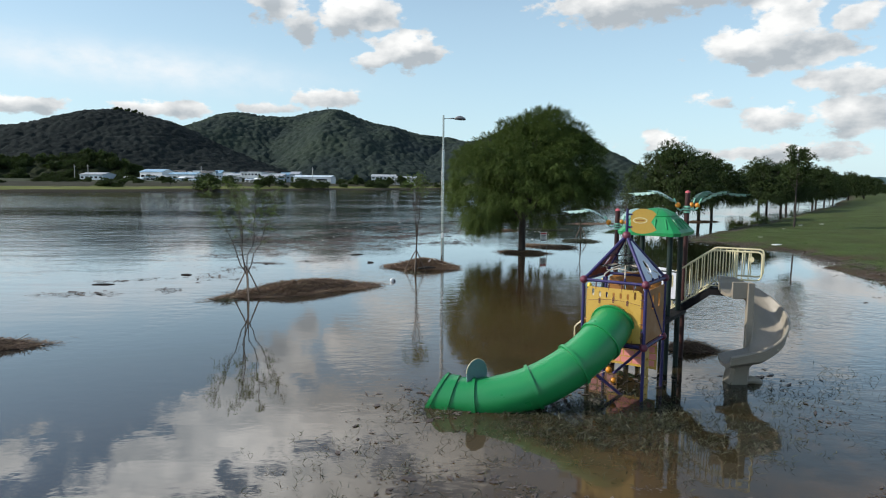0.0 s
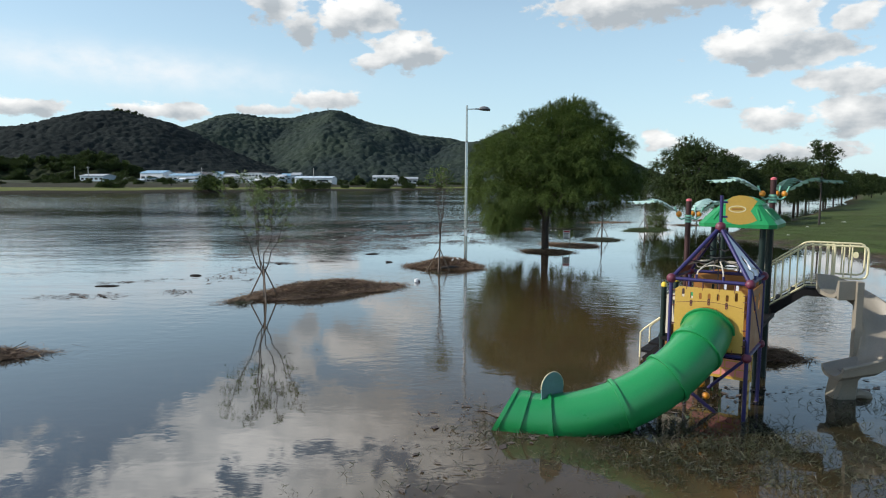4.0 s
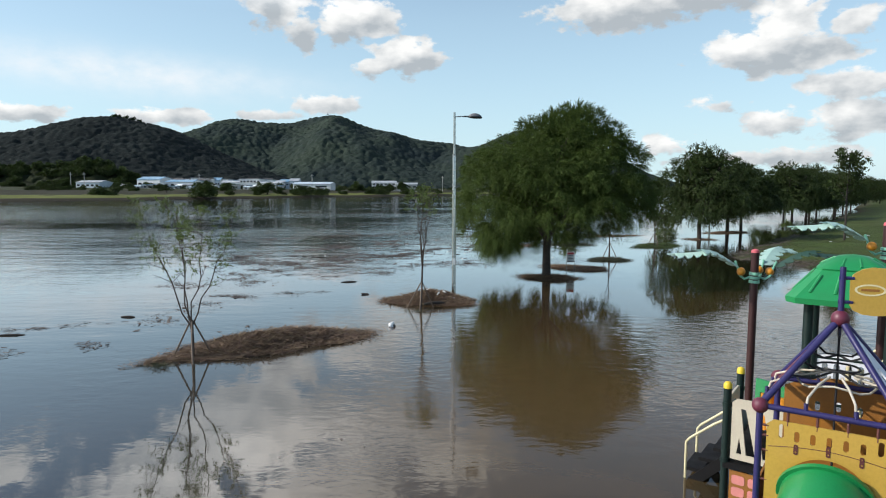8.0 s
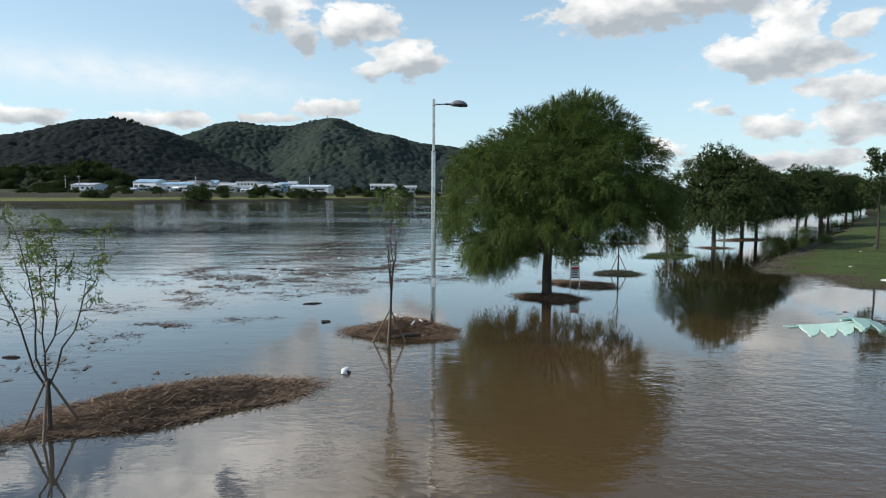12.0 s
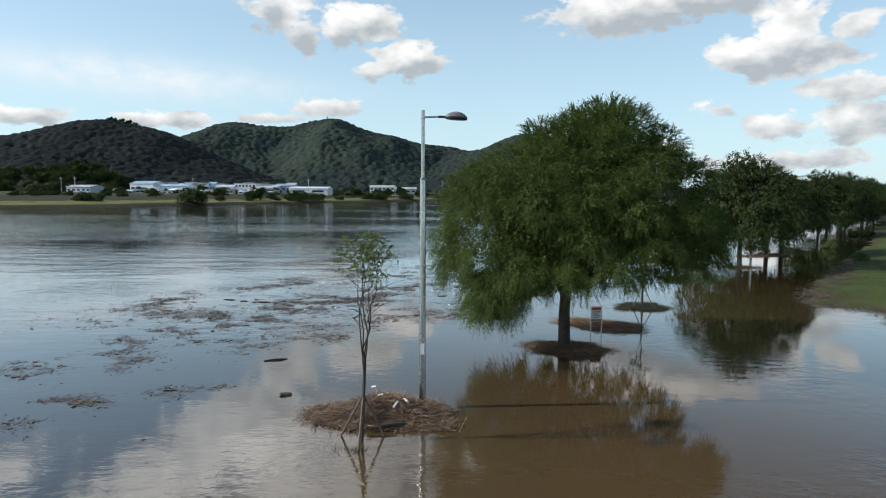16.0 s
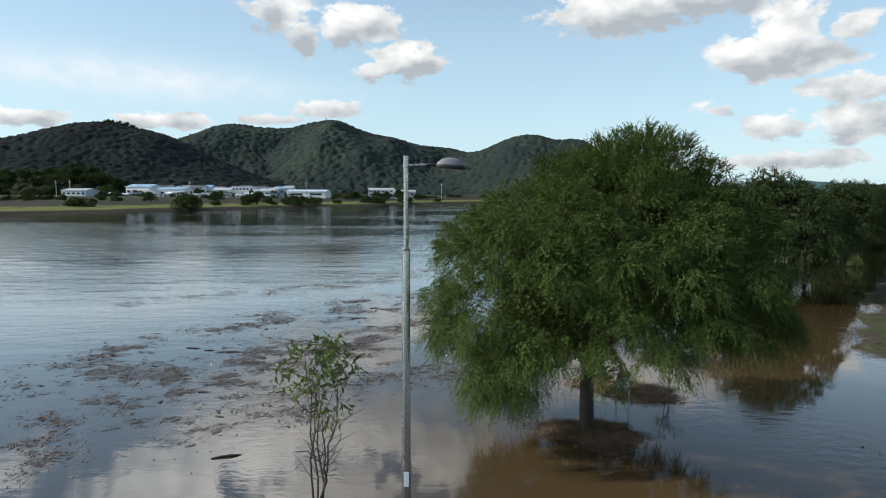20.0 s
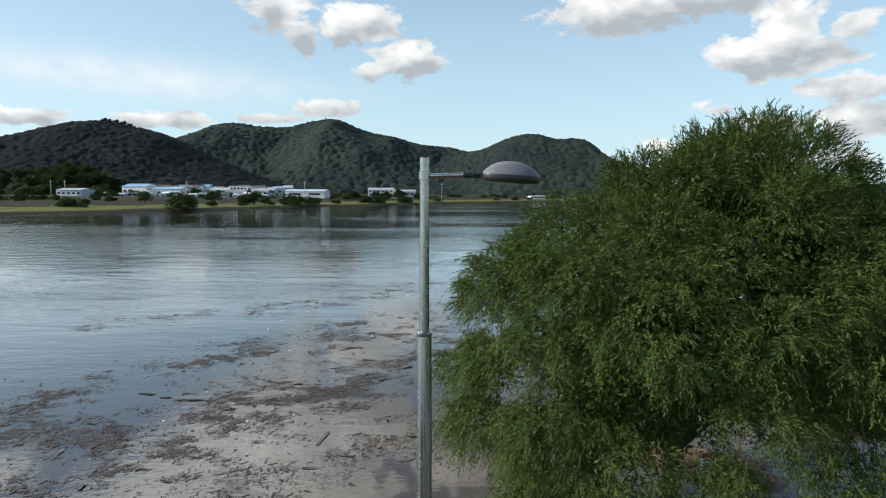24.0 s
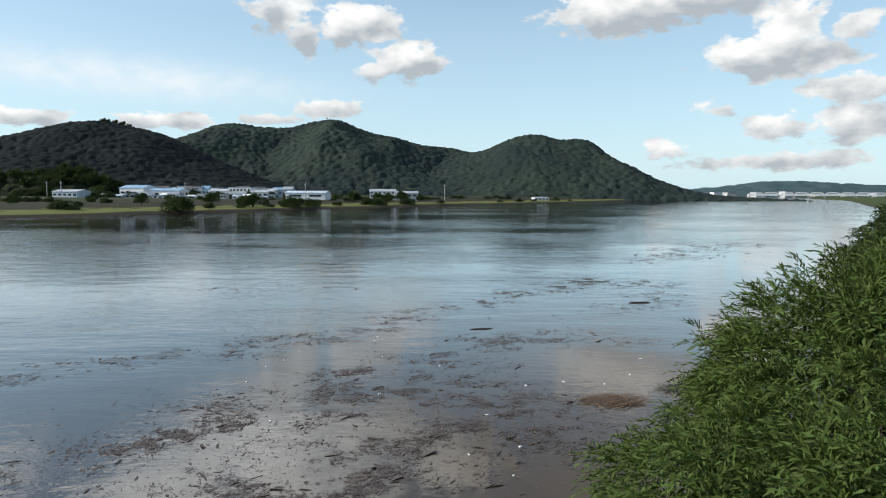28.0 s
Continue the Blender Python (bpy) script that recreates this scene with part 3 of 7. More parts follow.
# ---------------------------------------------------------------- water and ground
water_me = bpy.data.meshes.new("water")
water_me.from_pydata([(-2600, -900, 0), (2600, -900, 0), (2600, 4200, 0), (-2600, 4200, 0)], [], [(0, 1, 2, 3)])
water_me.materials.append(M_WATER)
tagged(new("water", water_me), "brown muddy flood water with drifting debris, mirroring the sky", "water", kind="structure")

# the waterline of the park bank: x of the shore for each y
SHORE_Y = np.array([-400, -60, -25, -12, -5.4, -1.0, 3.0, 5.6, 7.2, 8.4, 9.3, 10.8, 12.7, 14.4, 16.6, 18.2, 20.5, 26.5, 34.0, 52.0, 79.0, 100.0, 302.0, 1500.0])
SHORE_X = np.array([9.0, 12.0, 15.5, 17.2, 18.2, 19.4, 20.3, 20.9, 21.4, 21.3, 19.3, 19.9, 20.0, 18.6, 19.4, 20.2, 22.2, 27.2, 33.0, 47.0, 66.5, 83.0, 218.0, 900.0])


def spaced(lo, hi, a, b, fine, grow=1.16):
    mid = list(np.arange(a, b, fine))
    left, right, s = [a], [mid[-1]], fine
    while left[-1] > lo:
        s *= grow
        left.append(left[-1] - s)
    s = fine
    while right[-1] < hi:
        s *= grow
        right.append(right[-1] + s)
    return np.array(left[:0:-1] + mid + right[1:])


gx, gy = spaced(-2600, 2600, 16, 50, 0.28), spaced(-900, 3000, -12, 62, 0.34)
GX, GY = np.meshgrid(gx, gy)


def ground_height(x, y):
    sx = np.interp(y, SHORE_Y, SHORE_X)
    d = (x - sx + 0.9 * fbm(x * 0.5, y * 0.5, 3, 3) * np.clip((60 - np.abs(y - 15)) / 40, 0.2, 1)) * 0.85
    rise = np.where(d > 0, 0.16 * np.tanh(d * 1.1) + 0.95 * (1 - np.exp(-np.clip(d, 0, None) / 26)), -0.6 * (1 - np.exp(np.clip(d, None, 0) / 5)))
    lumps = 0.05 * fbm(x * 0.9, y * 0.9, 11, 3) + 0.018 * fbm(x * 4, y * 4, 12, 2)
    return rise + lumps * np.clip(d + 0.6, 0, 1)


ground = grid_object("ground", np.stack((GX, GY, ground_height(GX, GY)), -1), M_BANK)
tagged(ground, "gently sloping grassy river bank with drift and mud at its waterline", "ground", kind="structure")

# ---------------------------------------------------------------- far side of the river
FAR = np.array([(-420, -150), (-260, 20), (-150, 128), (-118, 176), (-88, 218), (-41, 298), (0, 362), (33, 405), (103, 490), (245, 716), (330, 850), (430, 1000), (600, 1230)], float)
seg = np.r_[0, np.cumsum(np.hypot(*np.diff(FAR, axis=0).T))]
ss = np.linspace(0, seg[-1], 420)
fx, fy = np.interp(ss, seg, FAR[:, 0]), np.interp(ss, seg, FAR[:, 1])
tx, ty = np.gradient(fx), np.gradient(fy)
tl = np.hypot(tx, ty)
nx, ny = -ty / tl, tx / tl
off = np.r_[-6, -2, np.arange(0, 40, 1.3), np.arange(40, 130, 4.0), 150, 200, 300, 420]
BX, BY = fx[:, None] + nx[:, None] * off, fy[:, None] + ny[:, None] * off
lip = 1.5 * fbm(BX * 0.05, BY * 0.05, 21, 3)
BZ = np.interp(off[None, :] + lip * 2, [-6, -2, 0, 3, 12, 40, 60, 130, 420], [-1.5, -0.6, -0.1, 0.8, 1.2, 1.7, 2.6, 3.4, 6.0]) + np.clip(off / 6, 0, 1) * (0.25 * fbm(BX * 0.3, BY * 0.3, 22, 3))
far_bank = grid_object("far_bank", np.stack((BX, BY, BZ), -1), M_REED)
tagged(far_bank, "low far river bank of grass, reeds and scrub", "river bank", kind="structure")


def hill(name, pts, crest_y, front, back, step, mat, label, seed, spur=0.16, crown=8.0, crown_h=5.0, lean=0.0):
    """A wooded ridge: pts are (x, height) along the crest."""
    p = np.array(pts, float)
    xs = np.arange(p[0, 0], p[-1, 0], step)
    d = np.r_[np.arange(-front, 0, step), np.arange(0, back, step * 2.5)]
    X, D = np.meshgrid(xs, d)
    cr = np.interp(xs, p[:, 0], p[:, 1])
    k = max(1, int(14 / step))
    cr = np.convolve(np.pad(cr, k, mode="edge"), np.ones(2 * k + 1) / (2 * k + 1), "valid")
    u = np.where(D < 0, -D / front, D / back)
    shape = np.where(D < 0, 1 - u ** 1.35, 1 - u ** 2)
    gully = fbm(X / 110.0, D / 300.0 + seed, seed, 3, 0.5) * spur
    Z = cr[None, :] * np.clip(shape + gully * np.sin(np.pi * np.clip(u, 0, 1)) * 1.2, 0, 2)
    Y = crest_y + D + lean * (X - p[len(p) // 2, 0])
    big = domes(X, Y, crown, seed + 3)
    Z = Z - crown_h * 0.75 + crown_h * big + 0.9 * fbm(X / 3.2, Y / 3.2, seed + 5, 2)
    ob = grid_object(name, np.stack((X, Y, Z), -1), mat)
    return tagged(ob, label, "hill", kind="structure")


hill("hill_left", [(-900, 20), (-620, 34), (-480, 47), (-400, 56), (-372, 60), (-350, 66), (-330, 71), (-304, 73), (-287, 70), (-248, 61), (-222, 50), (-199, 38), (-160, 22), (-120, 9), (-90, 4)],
     630, 190, 60, 1.6, M_FORESTSHADED, "wooded hill behind the far bank, darkened as in cloud shade", 31, spur=0.12, crown=5.0, crown_h=2.8)
hill("hill_middle", [(-520, 60), (-420, 74), (-368, 87), (-340, 101), (-306, 112), (-285, 112), (-263, 108), (-240, 104), (-215, 105), (-195, 108), (-178, 114), (-150, 118), (-130, 117), (-114, 110), (-88, 99), (-45, 91), (8, 75), (44, 67), (90, 62), (150, 40), (230, 15), (270, 4)],
     1030, 360, 60, 1.9, M_FOREST, "tall wooded hill with two rounded summits", 41, spur=0.24, crown=7.5, crown_h=4.4)
hill("hill_right", [(-60, 22), (0, 44), (38, 58), (76, 61), (95, 70), (114, 79), (143, 85), (160, 82), (177, 78), (200, 78.5), (213, 79.5), (223, 75), (232, 67), (253, 46), (278, 27), (310, 14), (355, 5), (405, 2)],
     880, 230, 60, 2.2, M_FOREST, "steep wooded hill falling to the river bend", 51, spur=0.15, crown=7.0, crown_h=4.0)
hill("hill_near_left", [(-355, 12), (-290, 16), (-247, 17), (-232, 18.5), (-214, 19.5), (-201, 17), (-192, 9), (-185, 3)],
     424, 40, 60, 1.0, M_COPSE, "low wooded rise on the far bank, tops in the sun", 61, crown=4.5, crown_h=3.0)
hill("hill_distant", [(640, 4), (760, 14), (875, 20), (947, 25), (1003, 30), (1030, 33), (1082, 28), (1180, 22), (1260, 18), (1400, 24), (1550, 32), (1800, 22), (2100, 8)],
     1940, 300, 150, 9, M_FORESTHAZE, "distant hills beyond the bridge, tinted blue for haze", 71, crown=16, crown_h=10)
hill("hill_distant_far", [(1100, 20), (1350, 40), (1500, 60), (1650, 66), (1850, 56), (2300, 40)], 2900, 300, 150, 14, M_FORESTHAZE, "mountains on the horizon, tinted pale blue for haze", 81, crown=30, crown_h=6)


# ---------------------------------------------------------------- foliage
def unit(v):
    return v / np.maximum(np.linalg.norm(v, axis=-1, keepdims=True), 1e-9)


def leaves(base, way, length, width, rs):
    """Diamond leaves: bases (n,3), ways (n,3), lengths and widths (n)."""
    way = unit(way)
    side = unit(np.cross(way, rs.normal(size=way.shape)))
    nrm = np.cross(way, side)
    L, Wd = length[:, None], width[:, None]
    mid = base + way * L * 0.42 + nrm * L * 0.05
    return np.stack((base, mid + side * Wd / 2, base + way * L, mid - side * Wd / 2), 1)


def sprigs(p, d, rs, n_leaf, s_len, l_len, l_wid, spread=0.75, droop=0.35):
    """Leafy shoots: starts p, ways d; leaves set along each shoot, the shoot bending down."""
    n = len(p)
    t = (np.arange(n_leaf) + 0.5) / n_leaf
    ln = s_len * rs.uniform(0.6, 1.3, n)
    bend = np.array([0, 0, -1.0]) * droop
    at = p[:, None] + d[:, None] * (t[None, :, None] * ln[:, None, None]) + bend * (t ** 2)[None, :, None] * ln[:, None, None]
    way = unit(d[:, None] + bend * 2 * t[None, :, None]) + rs.normal(0, spread, (n, n_leaf, 3))
    m = n * n_leaf
    return leaves(at.reshape(-1, 3), way.reshape(-1, 3), l_len * rs.uniform(0.7, 1.25, m), l_wid * rs.uniform(0.7, 1.25, m), rs)


def faced(base, way, face, length, width):
    """Diamond leaves whose upper sides turn towards face."""
    way = unit(way)
    side = unit(np.cross(way, face))
    nrm = np.cross(side, way)
    L, Wd = length[:, None], width[:, None]
    mid = base + way * L * 0.42 + nrm * L * 0.06
    return np.stack((base, mid + side * Wd / 2, base + way * L, mid - side * Wd / 2), 1)


def sprays(p, d, face, rs, n_leaf, s_len, l_len, l_wid, spread=0.5, droop=0.35, wild=0.5):
    """Leafy shoots from p along d, leaves set off to both sides, upper sides turned towards face."""
    n = len(p)
    t = (np.arange(n_leaf) + 0.6) / n_leaf
    ln = s_len * rs.uniform(0.6, 1.35, n)
    bend = np.array([0, 0, -1.0]) * droop
    at = p[:, None] + d[:, None] * (t[None, :, None] * ln[:, None, None]) + bend * (t ** 2)[None, :, None] * ln[:, None, None]
    fwd = unit(d[:, None] + bend * 2 * t[None, :, None])
    across = unit(np.cross(fwd, face[:, None]))
    sign = np.where(np.arange(n_leaf) % 2 == 0, 1.0, -1.0)[None, :, None]
    way = fwd + across * sign * (0.75 - 0.45 * t)[None, :, None] + rs.normal(0, spread, (n, n_leaf, 3))
    look_to = np.repeat(face[:, None], n_leaf, 1) + rs.normal(0, wild, (n, n_leaf, 3))
    m = n * n_leaf
    return faced(at.reshape(-1, 3), way.reshape(-1, 3), look_to.reshape(-1, 3), l_len * rs.uniform(0.7, 1.25, m), l_wid * rs.uniform(0.7, 1.25, m))


def willow_crown(rs, prof, shift, n_lump, lump, n_tuft, n_shoot, n_leaf, s_len, l_len, l_wid, strands, low, core_size=0.16, n_core=700, flat=(0.0, 0.0), skirt=1.65):
    """Leaf quads of a broad drooping crown built of separate boughs, each a dome of leafy sprays with dark hollows between.
    prof: (height, radius) rows; shift: (height, sideways lean) rows; flat: heading of a thinner side and how much thinner it is;
    skirt: how much higher the crown ends on its open side."""
    out = []
    pz, pr = np.array(prof).T
    sz, sx = np.array(shift).T

    def opened(th):
        return skirt * (np.clip(np.cos(th + 1.25), 0, 1) ** 1.5 + 0.5 * np.clip(np.cos(th), 0, 1))

    def slimmed(th):
        return 1 - flat[1] * np.exp(-(((th - flat[0] + np.pi) % (2 * np.pi) - np.pi) / 0.7) ** 2)

    # bough places, kept apart from one another over the crown's surface
    cen, size = [], []
    for k in range(n_lump * 60):
        if len(cen) >= n_lump:
            break
        r = lump * rs.choice([rs.uniform(0.5, 0.8), rs.uniform(0.8, 1.4)])
        th, z = rs.uniform(0, 2 * np.pi), rs.uniform(low + 0.75, pz[-1])
        if rs.uniform() > 0.25 + 0.75 * np.interp(z, pz, pr) / pr.max():
            continue
        z = max(z, low + 0.7 * r + 0.25 + opened(th))
        z = min(z, pz[-1] - 0.62 * r - 0.3 * s_len)
        rad = max(np.interp(z + 0.25 * r, pz, pr) * slimmed(th) * rs.uniform(0.88, 1.06) - 0.9 * r - 0.35 * s_len, 0.05)
        q = np.array([rad * math.cos(th) + np.interp(z, sz, sx), rad * math.sin(th), z])
        if any(np.linalg.norm(q - c) < 0.8 * (r + b) * (1.0 if k < n_lump * 25 else 0.84) for c, b in zip(cen, size)):
            continue
        cen.append(q)
        size.append(r)
    heart = np.array([np.interp(4.0, sz, sx), 0, low + 0.35 * (pz[-1] - low)])
    for q, r in zip(cen, size):
        o = unit((q - heart)[None])[0]
        high = float(np.clip((q[2] - low - 1.2) / (pz[-1] - low - 1.5), 0, 1))
        n = int(n_tuft * (r / lump) ** 2 * 2.2)
        v = unit(rs.normal(size=(n, 3)))
        v = v[(v @ o > -0.25) & (v[:, 2] > -0.75)]
        dome = np.array([1.0, 1.0, 0.74])
        p = q + v * dome * r * (0.8 + 0.26 * rs.uniform(0, 1, (len(v), 1)) ** 2)
        p, v = np.repeat(p, n_shoot, 0), np.repeat(v, n_shoot, 0)
        d = unit(v * 0.75 + o * 0.35 + rs.normal(0, 0.4, v.shape) + np.array([0, 0, -0.45 + 0.95 * high]))
        face = unit(v * 0.7 + o * 0.35 + np.array([0, 0, 0.45]))
        out.append(sprays(p + rs.normal(0, 0.04, p.shape), d, face, rs, n_leaf, s_len, l_len, l_wid, 0.3, 0.8 - 0.6 * high))
        # closed inside of the bough
        m = int(n_core * (r / lump) ** 2)
        v = unit(rs.normal(size=(m, 3)))
        p = q + v * dome * r * rs.uniform(0.55, 0.82, (m, 1))
        out.append(faced(p, rs.normal(size=p.shape) + np.array([0, 0, -0.4]), v + rs.normal(0, 0.3, v.shape), core_size * rs.uniform(0.7, 1.3, m), core_size * 0.3 * rs.uniform(0.7, 1.3, m)))
    # leafy middle between the boughs
    m = n_lump * n_core // 2
    th = rs.uniform(0, 2 * np.pi, m)
    bottom = low + 0.9 + opened(th)
    z = bottom + (pz[-1] - 0.7 - bottom) * rs.uniform(0, 1, m)
    rad = (np.interp(z, pz, pr) * slimmed(th) * 0.8 - lump).clip(0.1) * np.sqrt(rs.uniform(0.3, 1.0, m))
    p = np.stack((rad * np.cos(th) + np.interp(z, sz, sx), rad * np.sin(th), z), -1)
    out.append(leaves(p, rs.normal(size=p.shape) + np.array([0, 0, -0.5]), core_size * 1.2 * rs.uniform(0.7, 1.3, m), core_size * 0.5 * rs.uniform(0.7, 1.3, m), rs))
    # hanging bunches round the skirt, longest on the low side
    nb = max(4, strands // 9)
    bth = np.where(rs.uniform(0, 1, nb) < 0.6, rs.normal(np.pi - 0.6, 1.0, nb), rs.uniform(0, 2 * np.pi, nb))
    brr = np.interp(low + 1.0, pz, pr) * slimmed(bth) * rs.uniform(0.6, 0.97, nb)
    pick = rs.randint(0, nb, strands)
    th, rr = bth[pick] + rs.normal(0, 0.03, strands), brr[pick] + rs.normal(0, 0.1, strands)
    z0 = low + rs.uniform(0.75, 1.25, strands) + opened(th)
    top = np.stack((rr * np.cos(th), rr * np.sin(th), z0), -1)
    hang = (rs.uniform(0.4, 1.0, nb)[pick] * rs.uniform(0.6, 1.15, strands) * (1.0 - 0.3 * opened(th) / skirt)).clip(0.2, 1.2)
    nn = 8
    t = (np.arange(nn) + 0.5) / nn
    sway = rs.normal(0, 0.08, (strands, 1, 2)) * t[None, :, None] ** 1.5
    p = (top[:, None] + np.concatenate((sway * hang[:, None, None], -(t[None, :] * hang[:, None])[..., None]), -1)).reshape(-1, 3)
    outward = unit(p * np.array([1, 1, 0]) + 1e-6)
    d = unit(rs.normal(0, 0.45, p.shape) + outward * 0.3 + np.array([0, 0, -0.8]))
    out.append(sprays(p, d, unit(outward + np.array([0, 0, 0.3])), rs, max(5, n_leaf // 2), s_len * 0.75, l_len, l_wid, 0.3, 0.2))
    return np.concatenate(out)


def limb(g, a, b, r0, r1, rs, sag=0.0, n=6, sides=8):
    a, b = np.array(a, float), np.array(b, float)
    pts = []
    for i in range(n + 1):
        t = i / n
        p = a + (b - a) * t + rs.normal(0, 0.03, 3) * np.linalg.norm(b - a) * (0 < i < n) * 0.8
        p[2] += sag * math.sin(math.pi * t)
        pts.append(p)
    g.tube(pts, [r0 + (r1 - r0) * i / n for i in range(n + 1)], sides)
    return pts


def trunk_geo(rs, height, r, reach, top, n_limb=7, sides=12):
    g = Geo()
    g.tube([(0, 0, -0.5), (0.0, 0, 0.0), (0.03, 0.02, 0.25), (0.02, 0.05, height * 0.6), (0.05, 0.0, height)], [r * 1.7, r * 1.35, r * 1.05, r * 0.95, r * 0.9], sides)
    for i in range(n_limb):
        a = 2 * math.pi * i / n_limb + rs.uniform(-0.3, 0.3)
        q = reach * rs.uniform(0.55, 0.9)
        end = (q * math.cos(a), q * math.sin(a), top * rs.uniform(0.62, 0.92))
        pts = limb(g, (0.05 * math.cos(a), 0.05 * math.sin(a), height * rs.uniform(0.85, 1.0)), end, r * 0.5, r * 0.14, rs, 0.35)
        for k in range(4):
            s = pts[2 + k % 4]
            e = s + np.array([rs.normal(0, 0.28) * reach, rs.normal(0, 0.28) * reach, rs.uniform(0.0, 0.2) * top])
            limb(g, s, e, r * 0.2, r * 0.05, rs, 0.15, 4, 6)
    return g


rs = np.random.RandomState(5)
big = empty("willow_tree", pose(4.78, 6.15, 0), "large broad willow with drooping green foliage standing in flood water", "tree", "willows along the bank")
trunk_geo(rs, 2.0, 0.2, 3.0, 7.2, 8).object("trunk", M_BARK, big)
PROFILE = [(1.0, 3.2), (2.2, 4.2), (3.6, 4.9), (4.8, 4.85), (5.7, 4.3), (6.4, 3.65), (6.9, 3.0), (7.35, 2.35), (7.75, 1.65), (8.1, 0.8)]
LEAN = [(0, 0.0), (4, 0.1), (5.7, 0.35), (6.4, 0.6), (7.5, 1.05), (8.3, 1.25)]
crown = willow_crown(rs, PROFILE, LEAN, 74, 1.08, 92, 8, 13, 0.34, 0.074, 0.0165, 460, 0.85, 0.105, 1700, flat=(2.45, 0.2))
# upright shoots that stand out of the crown's top
n = 170
th_, zz_ = rs.uniform(0, 2 * np.pi, n), rs.uniform(6.4, 8.0, n)
rr_ = np.interp(zz_, *np.array(PROFILE).T) * rs.uniform(0.6, 0.95, n)
p = np.stack((rr_ * np.cos(th_) + np.interp(zz_, *np.array(LEAN).T), rr_ * np.sin(th_), zz_ - 0.15), -1)
p = np.repeat(p, 3, 0) + rs.normal(0, 0.06, (n * 3, 3))
shoots = sprigs(p, unit(rs.normal(0, 0.28, p.shape) + np.array([0.05, 0, 1.0])), rs, 18, 0.40, 0.085, 0.016, 0.4, 0.1)
quads_object("crown", np.concatenate((crown, shoots)), M_WILLOW, big)


def far_willow(seed, width, top, low, h):
    r = np.random.RandomState(seed)
    ob = empty("willow_tree", pose(0, 0, 0), "broad dark green willow standing in flood water", "tree", "willows along the bank")
    trunk_geo(r, h, 0.17, width * 0.75, top * 0.85, 6, 8).object("trunk", M_BARK, ob)
    k = top - low
    prof = [(low, 0.75 * width), (low + 0.15 * k, 0.95 * width), (low + 0.4 * k, width), (low + 0.62 * k, 0.85 * width), (low + 0.82 * k, 0.6 * width), (low + 0.94 * k, 0.36 * width), (top, 0.1 * width)]
    quads_object("crown", willow_crown(r, prof, [(0, 0), (9, 0.3)], 70, 1.05, 20, 5, 8, 0.48, 0.17, 0.045, 110, low, 0.30, 160, skirt=0.6), M_LEAF2, ob)
    return ob


wa, wb = far_willow(11, 4.6, 8.0, 1.2, 2.1), far_willow(12, 4.2, 7.2, 1.75, 2.4)
wa.matrix_world = pose(22.6, 30.4, 0, 0, 0, 40)
wb.matrix_world = pose(29.2, 39.3, 0, 0, 0, 10)
ROW = [(31.2, 40.6, 0.92, 1), (48.2, 63.1, 1.0, 0), (50.4, 65.0, 0.95, 1), (54.5, 68.6, 1.0, 1), (62.0, 80.5, 1.05, 0), (69.0, 90.0, 0.95, 1), (76.0, 96.0, 1.0, 0),
       (84, 108, 1.0, 1), (92, 118, 1.05, 0), (101, 129, 0.95, 1), (116, 146, 1.0, 0), (130, 160, 1.0, 1), (150, 190, 1.0, 0), (172, 215, 1.0, 1)]
for i, (x, y, s, k) in enumerate(ROW):
    t = copy_thing((wa, wb)[k], pose(x, y, -0.05, 0, 0, 67 * i))
    t.scale = (s, s, s)


